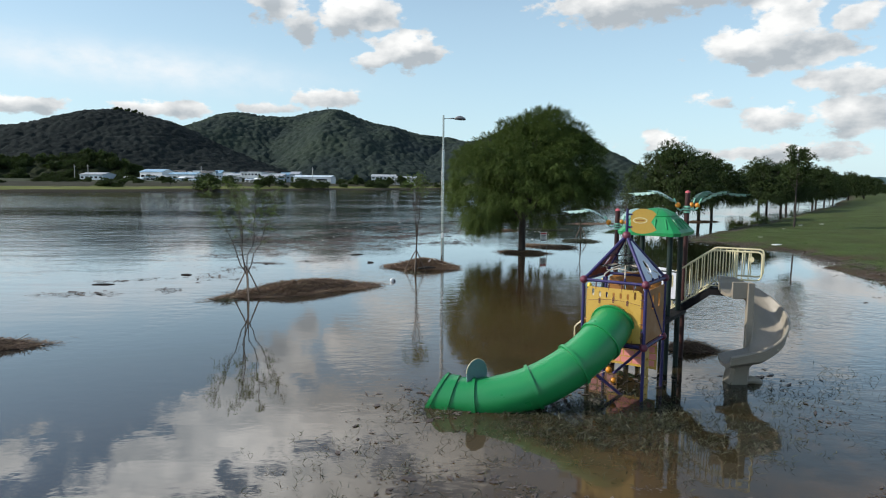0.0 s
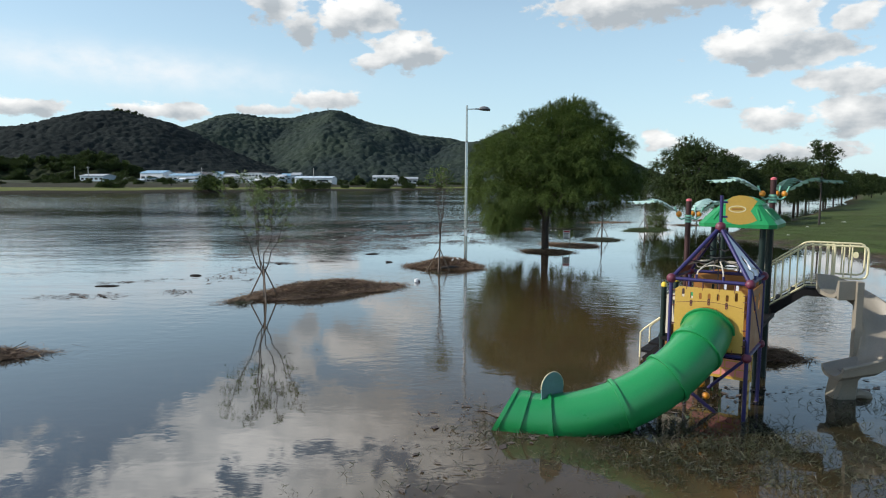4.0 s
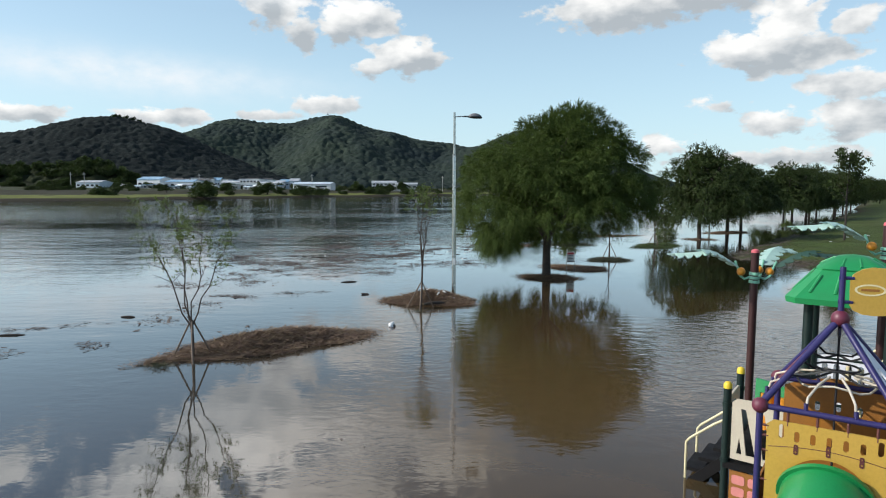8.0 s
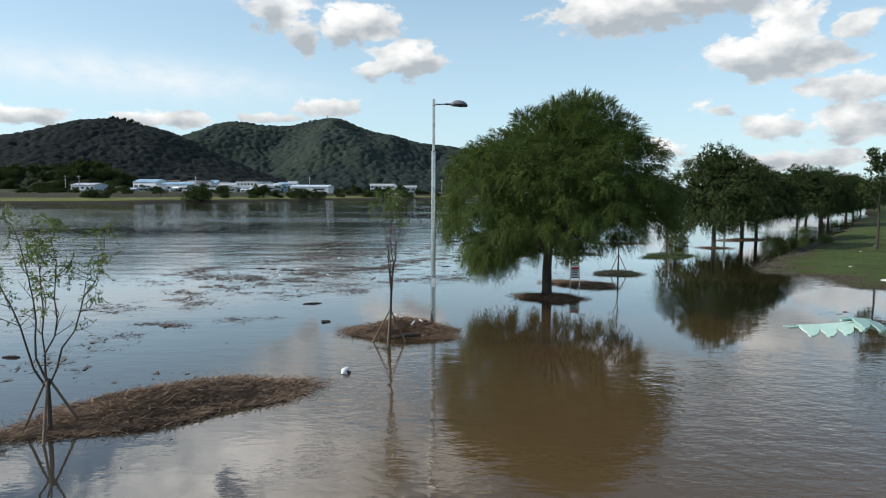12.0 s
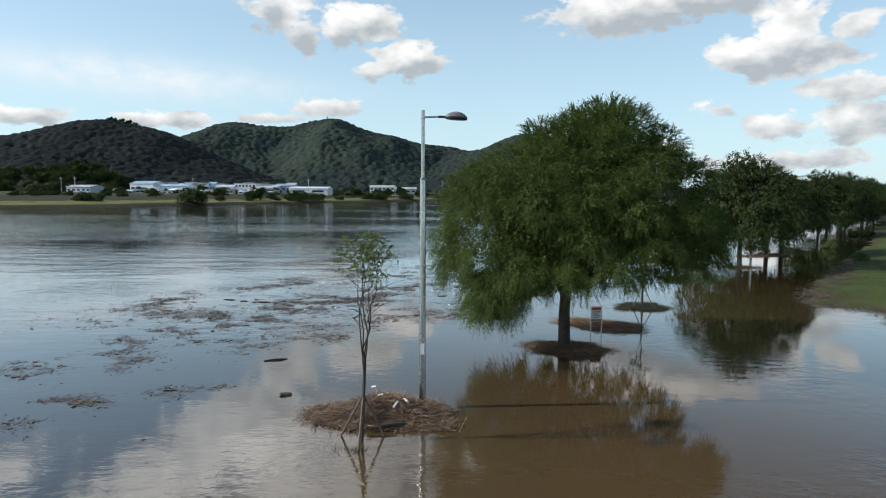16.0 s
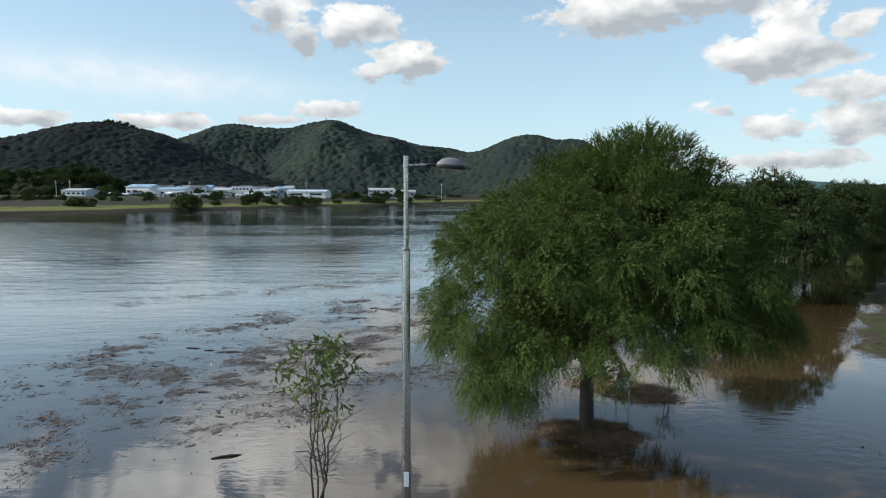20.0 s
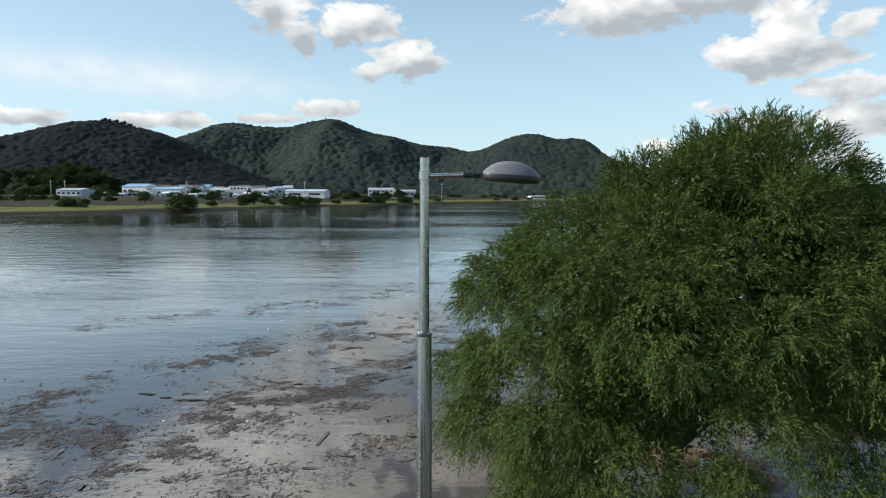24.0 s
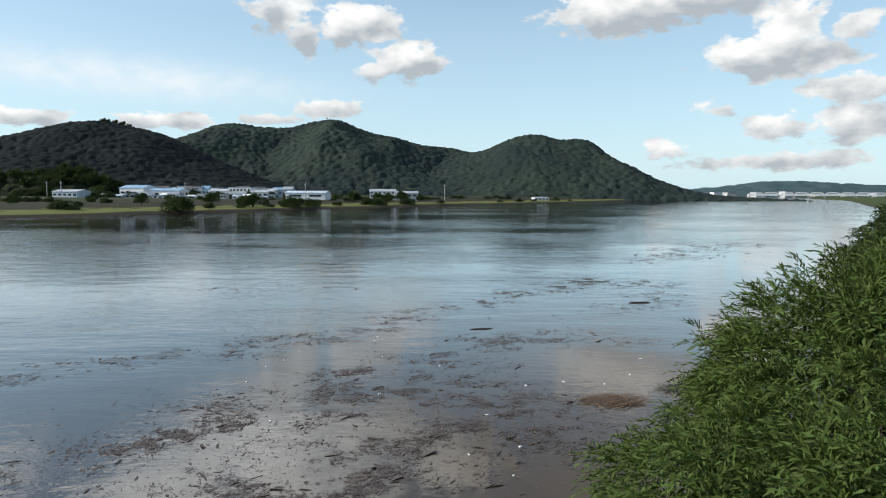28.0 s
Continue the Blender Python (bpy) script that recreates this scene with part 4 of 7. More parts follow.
# ---------------------------------------------------------------- street lamps
def street_lamp():
    ob = empty("street_lamp", pose(0, 0, 0), "tall galvanised steel street lamp with a dark grey dome head", "street lamp", "street lamps along the path")
    Geo().tube([(0, 0, -0.8), (0, 0, 0.3), (0, 0, 5.55), (0, 0, 5.6)], [0.082, 0.08, 0.068, 0.062], 20).object("lower_pole", M_STEEL, ob)
    Geo().tube([(0, 0, 5.6), (0, 0, 7.2), (0, 0, 7.205)], [0.046, 0.043, 0.039], 20).object("upper_pole", M_STEEL, ob)
    g = Geo().tube([(0, 0, 5.57), (0, 0, 5.585), (0, 0, 5.6), (0, 0, 5.612)], [0.07, 0.076, 0.076, 0.055], 20)
    g.object("joint_ring", M_STEEL, ob)
    Geo().tube([(0, 0, 7.0), (0, 0, 7.004), (0, 0, 7.076), (0, 0, 7.08)], [0.045, 0.052, 0.052, 0.045], 20).object("collar", M_STEEL, ob)
    Geo().tube([(0.04, 0, 7.04), (0.36, 0, 7.05)], 0.021, 12).object("arm", M_STEEL, ob)
    k = Geo().tube([(0.345, 0, 7.05), (0.35, 0, 7.05), (0.43, 0, 7.052), (0.44, 0, 7.052)], [0.022, 0.027, 0.029, 0.026], 12)
    k.box((0.42, -0.034, 7.022), (0.56, 0.034, 7.074), None, 0.012)
    k.object("arm_socket", M_HEADDARK, ob)
    Geo().box((0.445, -0.038, 7.04), (0.5, -0.034, 7.056)).object("socket_slot", M_BLACK, ob)
    # dome head, long axis along x, drooping slightly at its tip
    v, f, n = [], [], 28
    tilt = pose(0.785, 0, 7.05, 0, 3.6, 0)
    rings = [(1.0, 0.0), (0.97, 0.012), (0.86, 0.045), (0.68, 0.082), (0.46, 0.108), (0.22, 0.122)]
    for s, z in rings:
        for i in range(n):
            a = 2 * math.pi * i / n
            v.append(tilt @ Vector((0.266 * s * math.cos(a), 0.165 * s * math.sin(a), z)))
    v.append(tilt @ Vector((0, 0, 0.125)))
    for r in range(len(rings) - 1):
        f += [(r * n + i, r * n + (i + 1) % n, (r + 1) * n + (i + 1) % n, (r + 1) * n + i) for i in range(n)]
    f += [((len(rings) - 1) * n + i, (len(rings) - 1) * n + (i + 1) % n, len(v) - 1) for i in range(n)]
    link("hood", v, f, M_HEAD, ob)
    v, f = [], []
    for s, z in [(1.0, -0.002), (1.012, -0.012), (1.0, -0.045), (0.93, -0.062), (0.7, -0.07)]:
        for i in range(n):
            a = 2 * math.pi * i / n
            v.append(tilt @ Vector((0.266 * s * math.cos(a), 0.165 * s * math.sin(a), z)))
    for r in range(4):
        f += [(r * n + i, (r + 1) * n + i, (r + 1) * n + (i + 1) % n, r * n + (i + 1) % n) for i in range(n)]
    f.append(tuple(4 * n + i for i in range(n)))
    f.append(tuple(i for i in range(n - 1, -1, -1)))
    link("rim", v, f, M_HEADDARK, ob)
    lab = Geo().box((-0.045, -0.0835, 1.35), (0.045, -0.079, 1.62))
    lab.object("label_plate", M_BLDWHITE, ob)
    return ob


lamp = street_lamp()
for x, y in ((23.9, 31.4), (48, 62.5), (72, 94), (97, 124)):
    copy_thing(lamp, pose(x, y, 0, 0, 0, 8))


# ---------------------------------------------------------------- drift mounds
def straw(rs, n, place, length, width, tilt=0.25, lift=0.02, along=None, swing=0.8):
    """Loose stalks as thin strips. place(n) gives bases."""
    p = place(n)
    a = rs.uniform(0, 2 * np.pi, n) if along is None else along + rs.normal(0, swing, n)
    z = rs.normal(0, tilt, n)
    d = unit(np.stack((np.cos(a), np.sin(a), z), -1))
    L = (length * rs.uniform(0.4, 1.5, n))[:, None]
    w = (width * rs.uniform(0.6, 1.5, n))[:, None]
    s = unit(np.cross(d, rs.normal(size=d.shape) * 0.5 + np.array([0, 0, 1.0])))
    c = p + np.array([0, 0, lift])
    return np.stack((c - d * L / 2 - s * w / 2, c - d * L / 2 + s * w / 2, c + d * L / 2 + s * w / 2, c + d * L / 2 - s * w / 2), 1)


def drift_mound(x, y, rx, ry, h, turn, n, seed, label, along=None, mat=None, taper=0.0, body=0.93, ragged=0.12, stalks=None):
    """A heap of washed-up reeds: an uneven matted body and loose stalks on it and round it."""
    r = np.random.RandomState(seed)
    ob = empty("debris_mound", pose(x, y, 0, 0, 0, turn), label, "debris mound", "debris mounds in the flood")
    nr, na = 16, 56
    v, f = [], []

    def edge(a):
        return 1 + 0.16 * np.sin(2 * a + seed) + 0.13 * np.sin(3 * a + 2 * seed) + 0.10 * np.sin(5 * a + seed * 3) + 0.06 * np.sin(9 * a + seed)

    def height(u, a):
        return h * (np.clip(1 - u ** 1.7, 0, 1)) * (1 + 0.25 * np.sin(3 * a + seed) * u) * (1 + taper * 0.9 * u * np.cos(a)) - 0.03

    for i in range(nr):
        u = (i + 0.02) / (nr - 1)
        for k in range(na):
            a = 2 * math.pi * k / na
            e = edge(a)
            v.append((rx * body * u * e * math.cos(a), ry * body * u * e * math.sin(a) * (1 + taper * math.cos(a) * u), float(height(u, a)) + r.uniform(-1, 1) * 0.035 * h / 0.3 * (1 - u * 0.6) - (0.08 if i == nr - 1 else 0)))
    for i in range(nr - 1):
        f += [(i * na + k, (i + 1) * na + k, (i + 1) * na + (k + 1) % na, i * na + (k + 1) % na) for k in range(na)]
    f.append(tuple(range(na - 1, -1, -1))[::-1])
    link("matted_body", v, f, mat or M_STRAWBASE, ob, "matted wet brown reed mass", angle=60)

    def place(n):
        u, a = np.sqrt(r.uniform(0, 1.0, n)) * (1 + ragged * np.abs(r.normal(0, 1, n))), r.uniform(0, 2 * np.pi, n)
        e = edge(a)
        return np.stack((rx * u * e * np.cos(a), ry * u * e * np.sin(a) * (1 + taper * np.cos(a) * np.minimum(u, 1)), np.maximum(height(np.minimum(u / max(body, 0.5), 1), a), 0.0) + r.uniform(0, 0.03, n)), -1)

    q = np.concatenate((straw(r, int(n * 1.5), place, 0.32, 0.0085, 0.28, 0.016, along), straw(r, n // 14, place, 0.44, 0.011, 0.34, 0.03, along, 1.0)))
    q[..., 2] = np.maximum(q[..., 2], 0.004)
    s = quads_object("loose_reeds", q, stalks or M_STRAW, ob, "loose stalks lying over it")
    s["kind"] = "stuff"
    return ob


drift_mound(-5.62, -7.57, 2.3, 1.15, 0.34, 31, 12000, 1, "long low heap of washed-up brown reeds round a staked sapling", along=0.3, taper=0.38)
drift_mound(-0.9, -0.45, 1.35, 1.15, 0.38, 5, 7500, 2, "round heap of brown reeds and litter at the lamp post's foot")
drift_mound(4.9, 5.95, 0.95, 0.85, 0.13, 0, 4600, 3, "flat ragged ring of dark drift round the willow's trunk", mat=M_WETMAT, body=0.6, ragged=0.3)
drift_mound(7.1, 9.9, 1.5, 0.75, 0.05, 150, 5200, 4, "flat raft of drifted reeds round a sign", along=0.0, mat=M_WETMAT, body=0.5, ragged=0.22)
drift_mound(10.15, 14.1, 1.1, 0.8, 0.09, 0, 2600, 5, "small grassy islet round a staked sapling", mat=M_BANK, body=0.8, ragged=0.2, stalks=M_BLADEDRY)
drift_mound(16.6, 24.0, 2.2, 1.2, 0.10, 40, 3600, 6, "low grassy islet in the flood", mat=M_BANK, body=0.8, ragged=0.2, stalks=M_BLADE)
drift_mound(-11.6, -16.2, 1.25, 0.6, 0.22, 20, 1800, 7, "small heap of washed-up brown reeds")
drift_mound(10.1, 25.4, 1.4, 1.2, 0.10, 0, 2000, 8, "small mud bank with a bush in the flood", mat=M_BANK, body=0.8, ragged=0.2, stalks=M_BLADEDRY)
drift_mound(29.2, 39.3, 2.4, 1.1, 0.12, 30, 2600, 9, "flat ring of drift round willow trunks")
drift_mound(22.6, 30.4, 1.4, 0.9, 0.1, 0, 500, 10, "thin ring of drift round a willow's trunk")
drift_mound(16.5, 34.5, 3.0, 0.8, 0.1, 10, 500, 12, "low mud bank in the shallow flood")
drift_mound(5.6, -16.1, 0.6, 0.35, 0.22, -20, 500, 13, "small heap of reeds caught by the slide")
drift_mound(2.35, -25.2, 0.75, 0.35, 0.06, 0, 650, 14, "tangle of drifted reeds in shallow water")

# litter on the lamp's heap
litter = [(-0.62, -0.75, 0.34, 0.32, 0.05, 75), (-0.38, -0.55, 0.36, 0.2, 0.05, 120), (-1.0, -0.3, 0.42, 0.12, 0.06, 30), (-1.25, 0.75, 0.3, 0.12, 0.08, 0), (-0.1, -0.9, 0.2, 0.22, 0.03, 150)]
for x, y, z, ln, w, t in litter:
    g = Geo().box((-ln / 2, -w / 2, -0.015), (ln / 2, w / 2, 0.02), None, 0.008)
    o = g.object("litter", M_FOAM)
    o.matrix_world = pose(x, y, z, 6, -8, t)
    tagged(o, "piece of pale washed-up litter on the reeds", "litter", "litter pieces")
g = Geo().tube([(-0.42, 0.03, 0.02), (-0.1, -0.02, 0.05), (0.2, 0.0, 0.04), (0.45, 0.05, 0.0)], [0.05, 0.06, 0.055, 0.03], 8)
tagged(g.object("driftwood", M_BARK), "dark wet driftwood log at the heap's edge", "driftwood").matrix_world = pose(-0.75, -1.5, 0.06, 0, 0, 20)


# ---------------------------------------------------------------- saplings with stakes
def sapling(x, y, turn, seed, height, stems, n_leafy, label, stake=1.0, leaf=0.085, fork=1.35, spread=0.62, foot=0.0):
    r = np.random.RandomState(seed)
    ob = empty("sapling", pose(x, y, 0, 0, 0, turn), label, "young tree", "staked saplings")
    g = Geo().tube([(0, 0, -0.3), (0.01, 0, 0.5), (0.0, 0.01, fork)], [0.045, 0.038, 0.034], 10)
    tips = []
    for i in range(stems):
        a = 2 * math.pi * i / stems + r.uniform(-0.5, 0.5)
        q = spread * r.uniform(0.3, 1.0)
        top = fork + (height - fork) * r.uniform(0.72, 1.0)
        start = fork - r.uniform(0.0, 0.35)
        p, drift = [], np.zeros(3)
        for k in range(9):
            t = k / 8
            drift = drift + r.normal(0, 0.045, 3) * (k > 0)
            p.append(np.array([q * math.cos(a) * t ** 0.85, q * math.sin(a) * t ** 0.85, start + (top - start) * t ** 0.92]) + drift)
        g.tube(p, [0.021 - 0.0019 * k for k in range(9)], 6)
        for k in range(3, 9):
            for _ in range(2):
                w = unit(np.array([r.normal(), r.normal(), 0.6 + r.uniform(0, 0.6)])[None])[0]
                e = p[k] + w * r.uniform(0.2, 0.6) * (1.2 - 0.06 * k)
                mid = (p[k] + e) / 2 + r.normal(0, 0.03, 3)
                g.tube([p[k], mid, e], [0.008, 0.006, 0.003], 4)
                w2 = unit((w + r.normal(0, 0.7, 3))[None])[0]
                g.tube([mid, mid + w2 * 0.2], [0.005, 0.0025], 4)
                tips += [e, mid + w2 * 0.2]
    g.object("stem", M_TWIG, ob)
    tips = np.array(tips)
    score = tips[:, 2] + 0.8 * np.hypot(tips[:, 0], tips[:, 1]) + r.uniform(0, 1.1, len(tips))
    tips = tips[np.argsort(-score)[:n_leafy]]
    base = np.repeat(tips, 4, 0) + r.normal(0, 0.05, (len(tips) * 4, 3))
    q = sprigs(base, unit(r.normal(0, 0.8, base.shape) + np.array([0, 0, 0.1])), r, 8, 0.22, leaf, leaf * 0.3, 0.6, 0.4)
    quads_object("foliage", q, M_SAPLEAF, ob, "sparse narrow green leaves")
    for i in range(3):
        a = 2 * math.pi * i / 3 + 0.5
        h = Geo().tube([(0.62 * math.cos(a), 0.62 * math.sin(a), -0.15 + foot), (0.03 * math.cos(a), 0.03 * math.sin(a), stake)], [0.026, 0.022], 8)
        h.object("stake", M_STAKE, ob)
    Geo().tube([(0, 0, stake - 0.07), (0, 0, stake)], [0.055, 0.055], 10).object("tie_band", M_HEADDARK, ob)
    return ob


sapling(-7.0, -9.0, 20, 3, 3.85, 5, 84, "thin many-stemmed sapling with sparse leaves, propped by stakes", 0.98, fork=1.0, spread=1.35)
lamp_sapling = sapling(-1.29, -2.1, 0, 4, 4.1, 5, 30, "slender sapling with leafy top, propped by three stakes", 0.95, leaf=0.11, fork=1.75, spread=0.55)
lamp_sapling.matrix_world = pose(-1.29, -2.1, 0, 0, 2.6, 0)
sapling(10.18, 14.2, 50, 6, 2.9, 3, 14, "bare young tree propped by stakes on a grassy islet", 1.0, fork=1.4, spread=0.4)
sapling(16.3, 23.6, 10, 7, 3.4, 4, 10, "bare young tree propped by stakes on a grassy islet", 1.0, fork=1.3, spread=0.5)


def bush(x, y, z, s, seed, mat=None, label="leafy green bush"):
    r = np.random.RandomState(seed)
    ob = empty("bush", pose(x, y, z), label, "bush", "bushes in the flood")
    g = Geo()
    for i in range(7):
        a = 2 * math.pi * i / 7
        limb(g, (0, 0, -0.1), (0.35 * s * math.cos(a), 0.35 * s * math.sin(a), 0.7 * s), 0.02, 0.006, r, 0.05, 4, 5)
    g.object("stems", M_TWIG, ob)
    v = unit(r.normal(size=(260, 3)))
    v[:, 2] = np.abs(v[:, 2])
    p = v * np.array([0.62, 0.62, 0.85]) * s * r.uniform(0.3, 0.95, (260, 1))
    quads_object("foliage", sprigs(p, unit(v + r.normal(0, 0.4, v.shape)), r, 10, 0.3 * s, 0.11 * s, 0.035 * s), mat or M_SAPLEAF, ob)
    return ob


bush(10.1, 25.4, 0.05, 1.15, 21, label="leafy green bush on a mud bank")
bush(21.0, 34.0, 0.0, 1.5, 22, label="leafy green bush standing in the flood")
bush(33.2, 33.0, 0.3, 0.8, 23, label="small bush at the bank's edge")
bush(39.0, 46.0, 0.2, 0.9, 24, label="small bush at the bank's edge")


# slim tree on the bank
def slim_tree(x, y, z, seed):
    r = np.random.RandomState(seed)
    ob = empty("slim_tree", pose(x, y, z), "slim young tree with upright clustered leaves on the grassy bank", "tree")
    g = Geo().tube([(0, 0, -0.2), (0.02, 0, 1.5), (0, 0.03, 3.2), (0.05, 0, 5.0), (0.02, 0, 6.2)], [0.09, 0.07, 0.055, 0.035, 0.012], 8)
    pts = []
    for i in range(26):
        h = r.uniform(2.6, 6.0)
        a = r.uniform(0, 6.28)
        L = r.uniform(0.5, 1.7) * (1.25 - (h - 2.6) / 5.0)
        e = np.array([L * math.cos(a), L * math.sin(a), h + L * 0.75])
        g.tube([(0.02, 0, h), (e[0] * 0.5, e[1] * 0.5, h + L * 0.25), e], [0.022, 0.014, 0.006], 5)
        for t in (0.55, 0.75, 1.0):
            pts.append(np.array([e[0] * t, e[1] * t, h + L * 0.75 * t * t]))
    g.object("trunk", M_BARK, ob)
    p = np.repeat(np.array(pts), 11, 0) + r.normal(0, 0.13, (len(pts) * 11, 3))
    quads_object("crown", sprigs(p, unit(r.normal(0, 0.6, p.shape) + np.array([0, 0, 0.5])), r, 5, 0.22, 0.2, 0.085, 0.7, 0.1), M_LEAF2, ob)
    return ob


slim_tree(30.4, 22.8, 0.75, 5)

# ---------------------------------------------------------------- warning sign
sign = empty("warning_sign", pose(6.45, 8.25, 0, 0, 0, 8), "small white warning sign with red headline on two flooded posts", "sign")
for sx in (-0.21, 0.21):
    Geo().tube([(sx, 0, -0.6), (sx, 0, 1.1)], 0.018, 8).object("post", M_STEEL, sign)
Geo().box((-0.2, -0.012, 0.52), (0.2, 0.012, 1.06), None, 0.004).object("board", M_BLDWHITE, sign)
Geo().box((-0.18, -0.018, 0.92), (0.18, -0.0135, 1.03)).object("headline_bar", M_SIGNRED, sign)
Geo().box((-0.195, -0.018, 0.53), (0.195, -0.0135, 0.58)).object("foot_band", M_SIGNDARK, sign)
for k in range(4):
    Geo().box((-0.15, -0.018, 0.84 - 0.075 * k), (0.15 - 0.05 * (k % 2), -0.0135, 0.875 - 0.075 * k)).object("text_bar", M_SIGNDARK, sign)


# ---------------------------------------------------------------- playground, local axes: u along the front, v to the back
PLAY = pose(2.981, -19.079, 0, 0, 0, -36.4)


def ring(cx, cy, rx, ry, n=14):
    return [(cx + rx * math.cos(2 * math.pi * k / n), cy + ry * math.sin(2 * math.pi * k / n)) for k in range(n)]


def slot(cx, cy, w, h):
    p = []
    for k in range(7):
        a = math.pi * k / 6
        p.append((cx + w / 2 * math.cos(a), cy + h / 2 - w / 2 + w / 2 * math.sin(a)))
    for k in range(7):
        a = math.pi + math.pi * k / 6
        p.append((cx + w / 2 * math.cos(a), cy - h / 2 + w / 2 + w / 2 * math.sin(a)))
    return p


def rounded(x0, y0, x1, y1, r, n=4):
    p = []
    for cx, cy, a0 in ((x1 - r, y1 - r, 0), (x0 + r, y1 - r, 90), (x0 + r, y0 + r, 180), (x1 - r, y0 + r, 270)):
        for k in range(n + 1):
            a = radians(a0 + 90 * k / n)
            p.append((cx + r * math.cos(a), cy + r * math.sin(a)))
    return p


def upright(u0, v0, u1, v1):
    """Pose of an upright plate whose local x runs from (u0, v0) to (u1, v1), local y up."""
    a = math.degrees(math.atan2(v1 - v0, u1 - u0))
    return pose(u0, v0, 0, 0, 0, a) @ pose(0, 0, 0, 90, 0, 0)


tower = empty("climbing_tower", PLAY, "climbing tower of blue pipes, plum joints and yellow panels", "playground tower")
H, ZT, ZL = 0.6, 2.19, 1.02
corners = [(-H, -H), (H, -H), (H, H), (-H, H)]
APEX = (0, 0, 3.03)
for c in corners:
    Geo().ball((*c, ZT), 0.078, 18, 12).object("ball_joint", M_PLUM, tower)
    Geo().ball((*c, ZL), 0.078, 18, 12).object("ball_joint", M_PLUM, tower)
    Geo().tube([(*c, ZL), (*c, ZT)], 0.032, 12).object("pipe", M_BLUE, tower)
    Geo().tube([(*c, ZT), APEX], 0.032, 12).object("pipe", M_BLUE, tower)
    if c != (-H, -H):
        Geo().tube([(*c, -0.6), (*c, ZL)], 0.032, 12).object("pipe", M_BLUE, tower)
for a, b in zip(corners, corners[1:] + corners[:1]):
    Geo().tube([(*a, ZT), (*b, ZT)], 0.03, 12).object("pipe", M_BLUE, tower)
    Geo().tube([(*a, ZL), (*b, ZL)], 0.03, 12).object("pipe", M_BLUE, tower)
Geo().tube([(H, -H, ZL), (0.05, -H, 0.45)], 0.026, 10).object("pipe", M_BLUE, tower)
Geo().tube([(H, -H, ZT), (H, H, ZL)], 0.026, 10).object("pipe", M_BLUE, tower)
Geo().tube([(-0.45, -0.75, 0.55), (0.25, -0.35, -0.1)], 0.03, 10).object("pipe", M_BLUE, tower)
Geo().ball(APEX, 0.085, 20, 12).object("ball_joint", M_PLUM, tower)
Geo().tube([APEX, (0, 0, 3.55)], 0.028, 12).object("flag_pole", M_BLUE, tower)

# flag: rounded at the pole, notched like a fish's tail, on two clamps
flag_out = [(0.07, 3.17), (0.10, 3.12), (0.18, 3.085), (0.28, 3.075), (0.38, 3.085), (0.47, 3.11), (0.545, 3.15), (0.44, 3.30), (0.535, 3.46), (0.46, 3.52), (0.36, 3.55), (0.25, 3.555), (0.16, 3.53), (0.09, 3.48), (0.065, 3.42)]
Mf = pose(0, 0, 0, 0, 0, 14) @ pose(0, 0, 0, 90, 0, 0)
flag = Geo().plate([flag_out], 0.02, Mf).object("flag", M_YELLOW, tower, "yellow fish-tail flag with a worn oval mark")
Geo().plate([ring(0.24, 3.33, 0.135, 0.058, 20), ring(0.24, 3.33, 0.115, 0.043, 20)], 0.026, Mf).object("oval_mark", M_CREAM, flag)
Geo().plate([rounded(0.16, 3.318, 0.32, 3.343, 0.01)], 0.026, Mf).object("worn_lettering_bar", M_ORANGE, flag)
for z in (3.2, 3.44):
    Geo().tube([Mf @ Vector((-0.03, z, 0)), Mf @ Vector((0.1, z, 0))], 0.018, 8).object("clamp", M_BLUE, tower)

# front panel with slots and the tube's opening
front = upright(-H, -H, H, -H)
pan = [(0.07, 1.09), (1.13, 1.09), (1.13, 2.02), (1.07, 2.07), (0.13, 2.07), (0.07, 2.02)]
slots = [slot(0.2 + k * 0.135, 1.95 - 0.012 * (abs(k - 3) < 3) + (0.02 if abs(k - 3) == 3 else 0), 0.045, 0.11 if abs(k - 3) < 3 else 0.14) for k in range(7)]
fp = Geo().plate([pan, ring(0.6, 1.40, 0.37, 0.37, 32)] + slots, 0.022, front).object("front_panel", M_YELLOW, tower)
seam = [front @ Vector((0.09 + 1.02 * k / 20, 1.80 + 0.055 * math.sin(math.pi * k / 20), 0.0125)) for k in range(21)]
Geo().tube(seam, 0.0035, 5).object("seam", M_BOLT, fp)
for x, y in ((0.33, 1.815), (0.6, 1.85), (0.87, 1.815)):
    Geo().plate([rounded(x - 0.018, y - 0.05, x + 0.018, y + 0.05, 0.012), ring(x, y + 0.025, 0.009, 0.009, 8), ring(x, y - 0.025, 0.009, 0.009, 8)], 0.034, front).object("bracket", M_BOLT, fp)
for y in (1.2, 1.45, 1.75, 1.9, 2.0):
    for x in (0.0, 1.2):
        Geo().tube([front @ Vector((x, y, 0)), front @ Vector((0.09 if x == 0 else 1.11, y, 0))], 0.013, 8).object("clip", M_BOLT, fp)
for x in (0.25, 0.5, 0.75, 0.98):
    for y0, y1 in ((2.03, 2.2), (1.0, 1.12)):
        Geo().tube([front @ Vector((x, y0, 0)), front @ Vector((x, y1, 0))], 0.013, 8).object("clip", M_BOLT, fp)

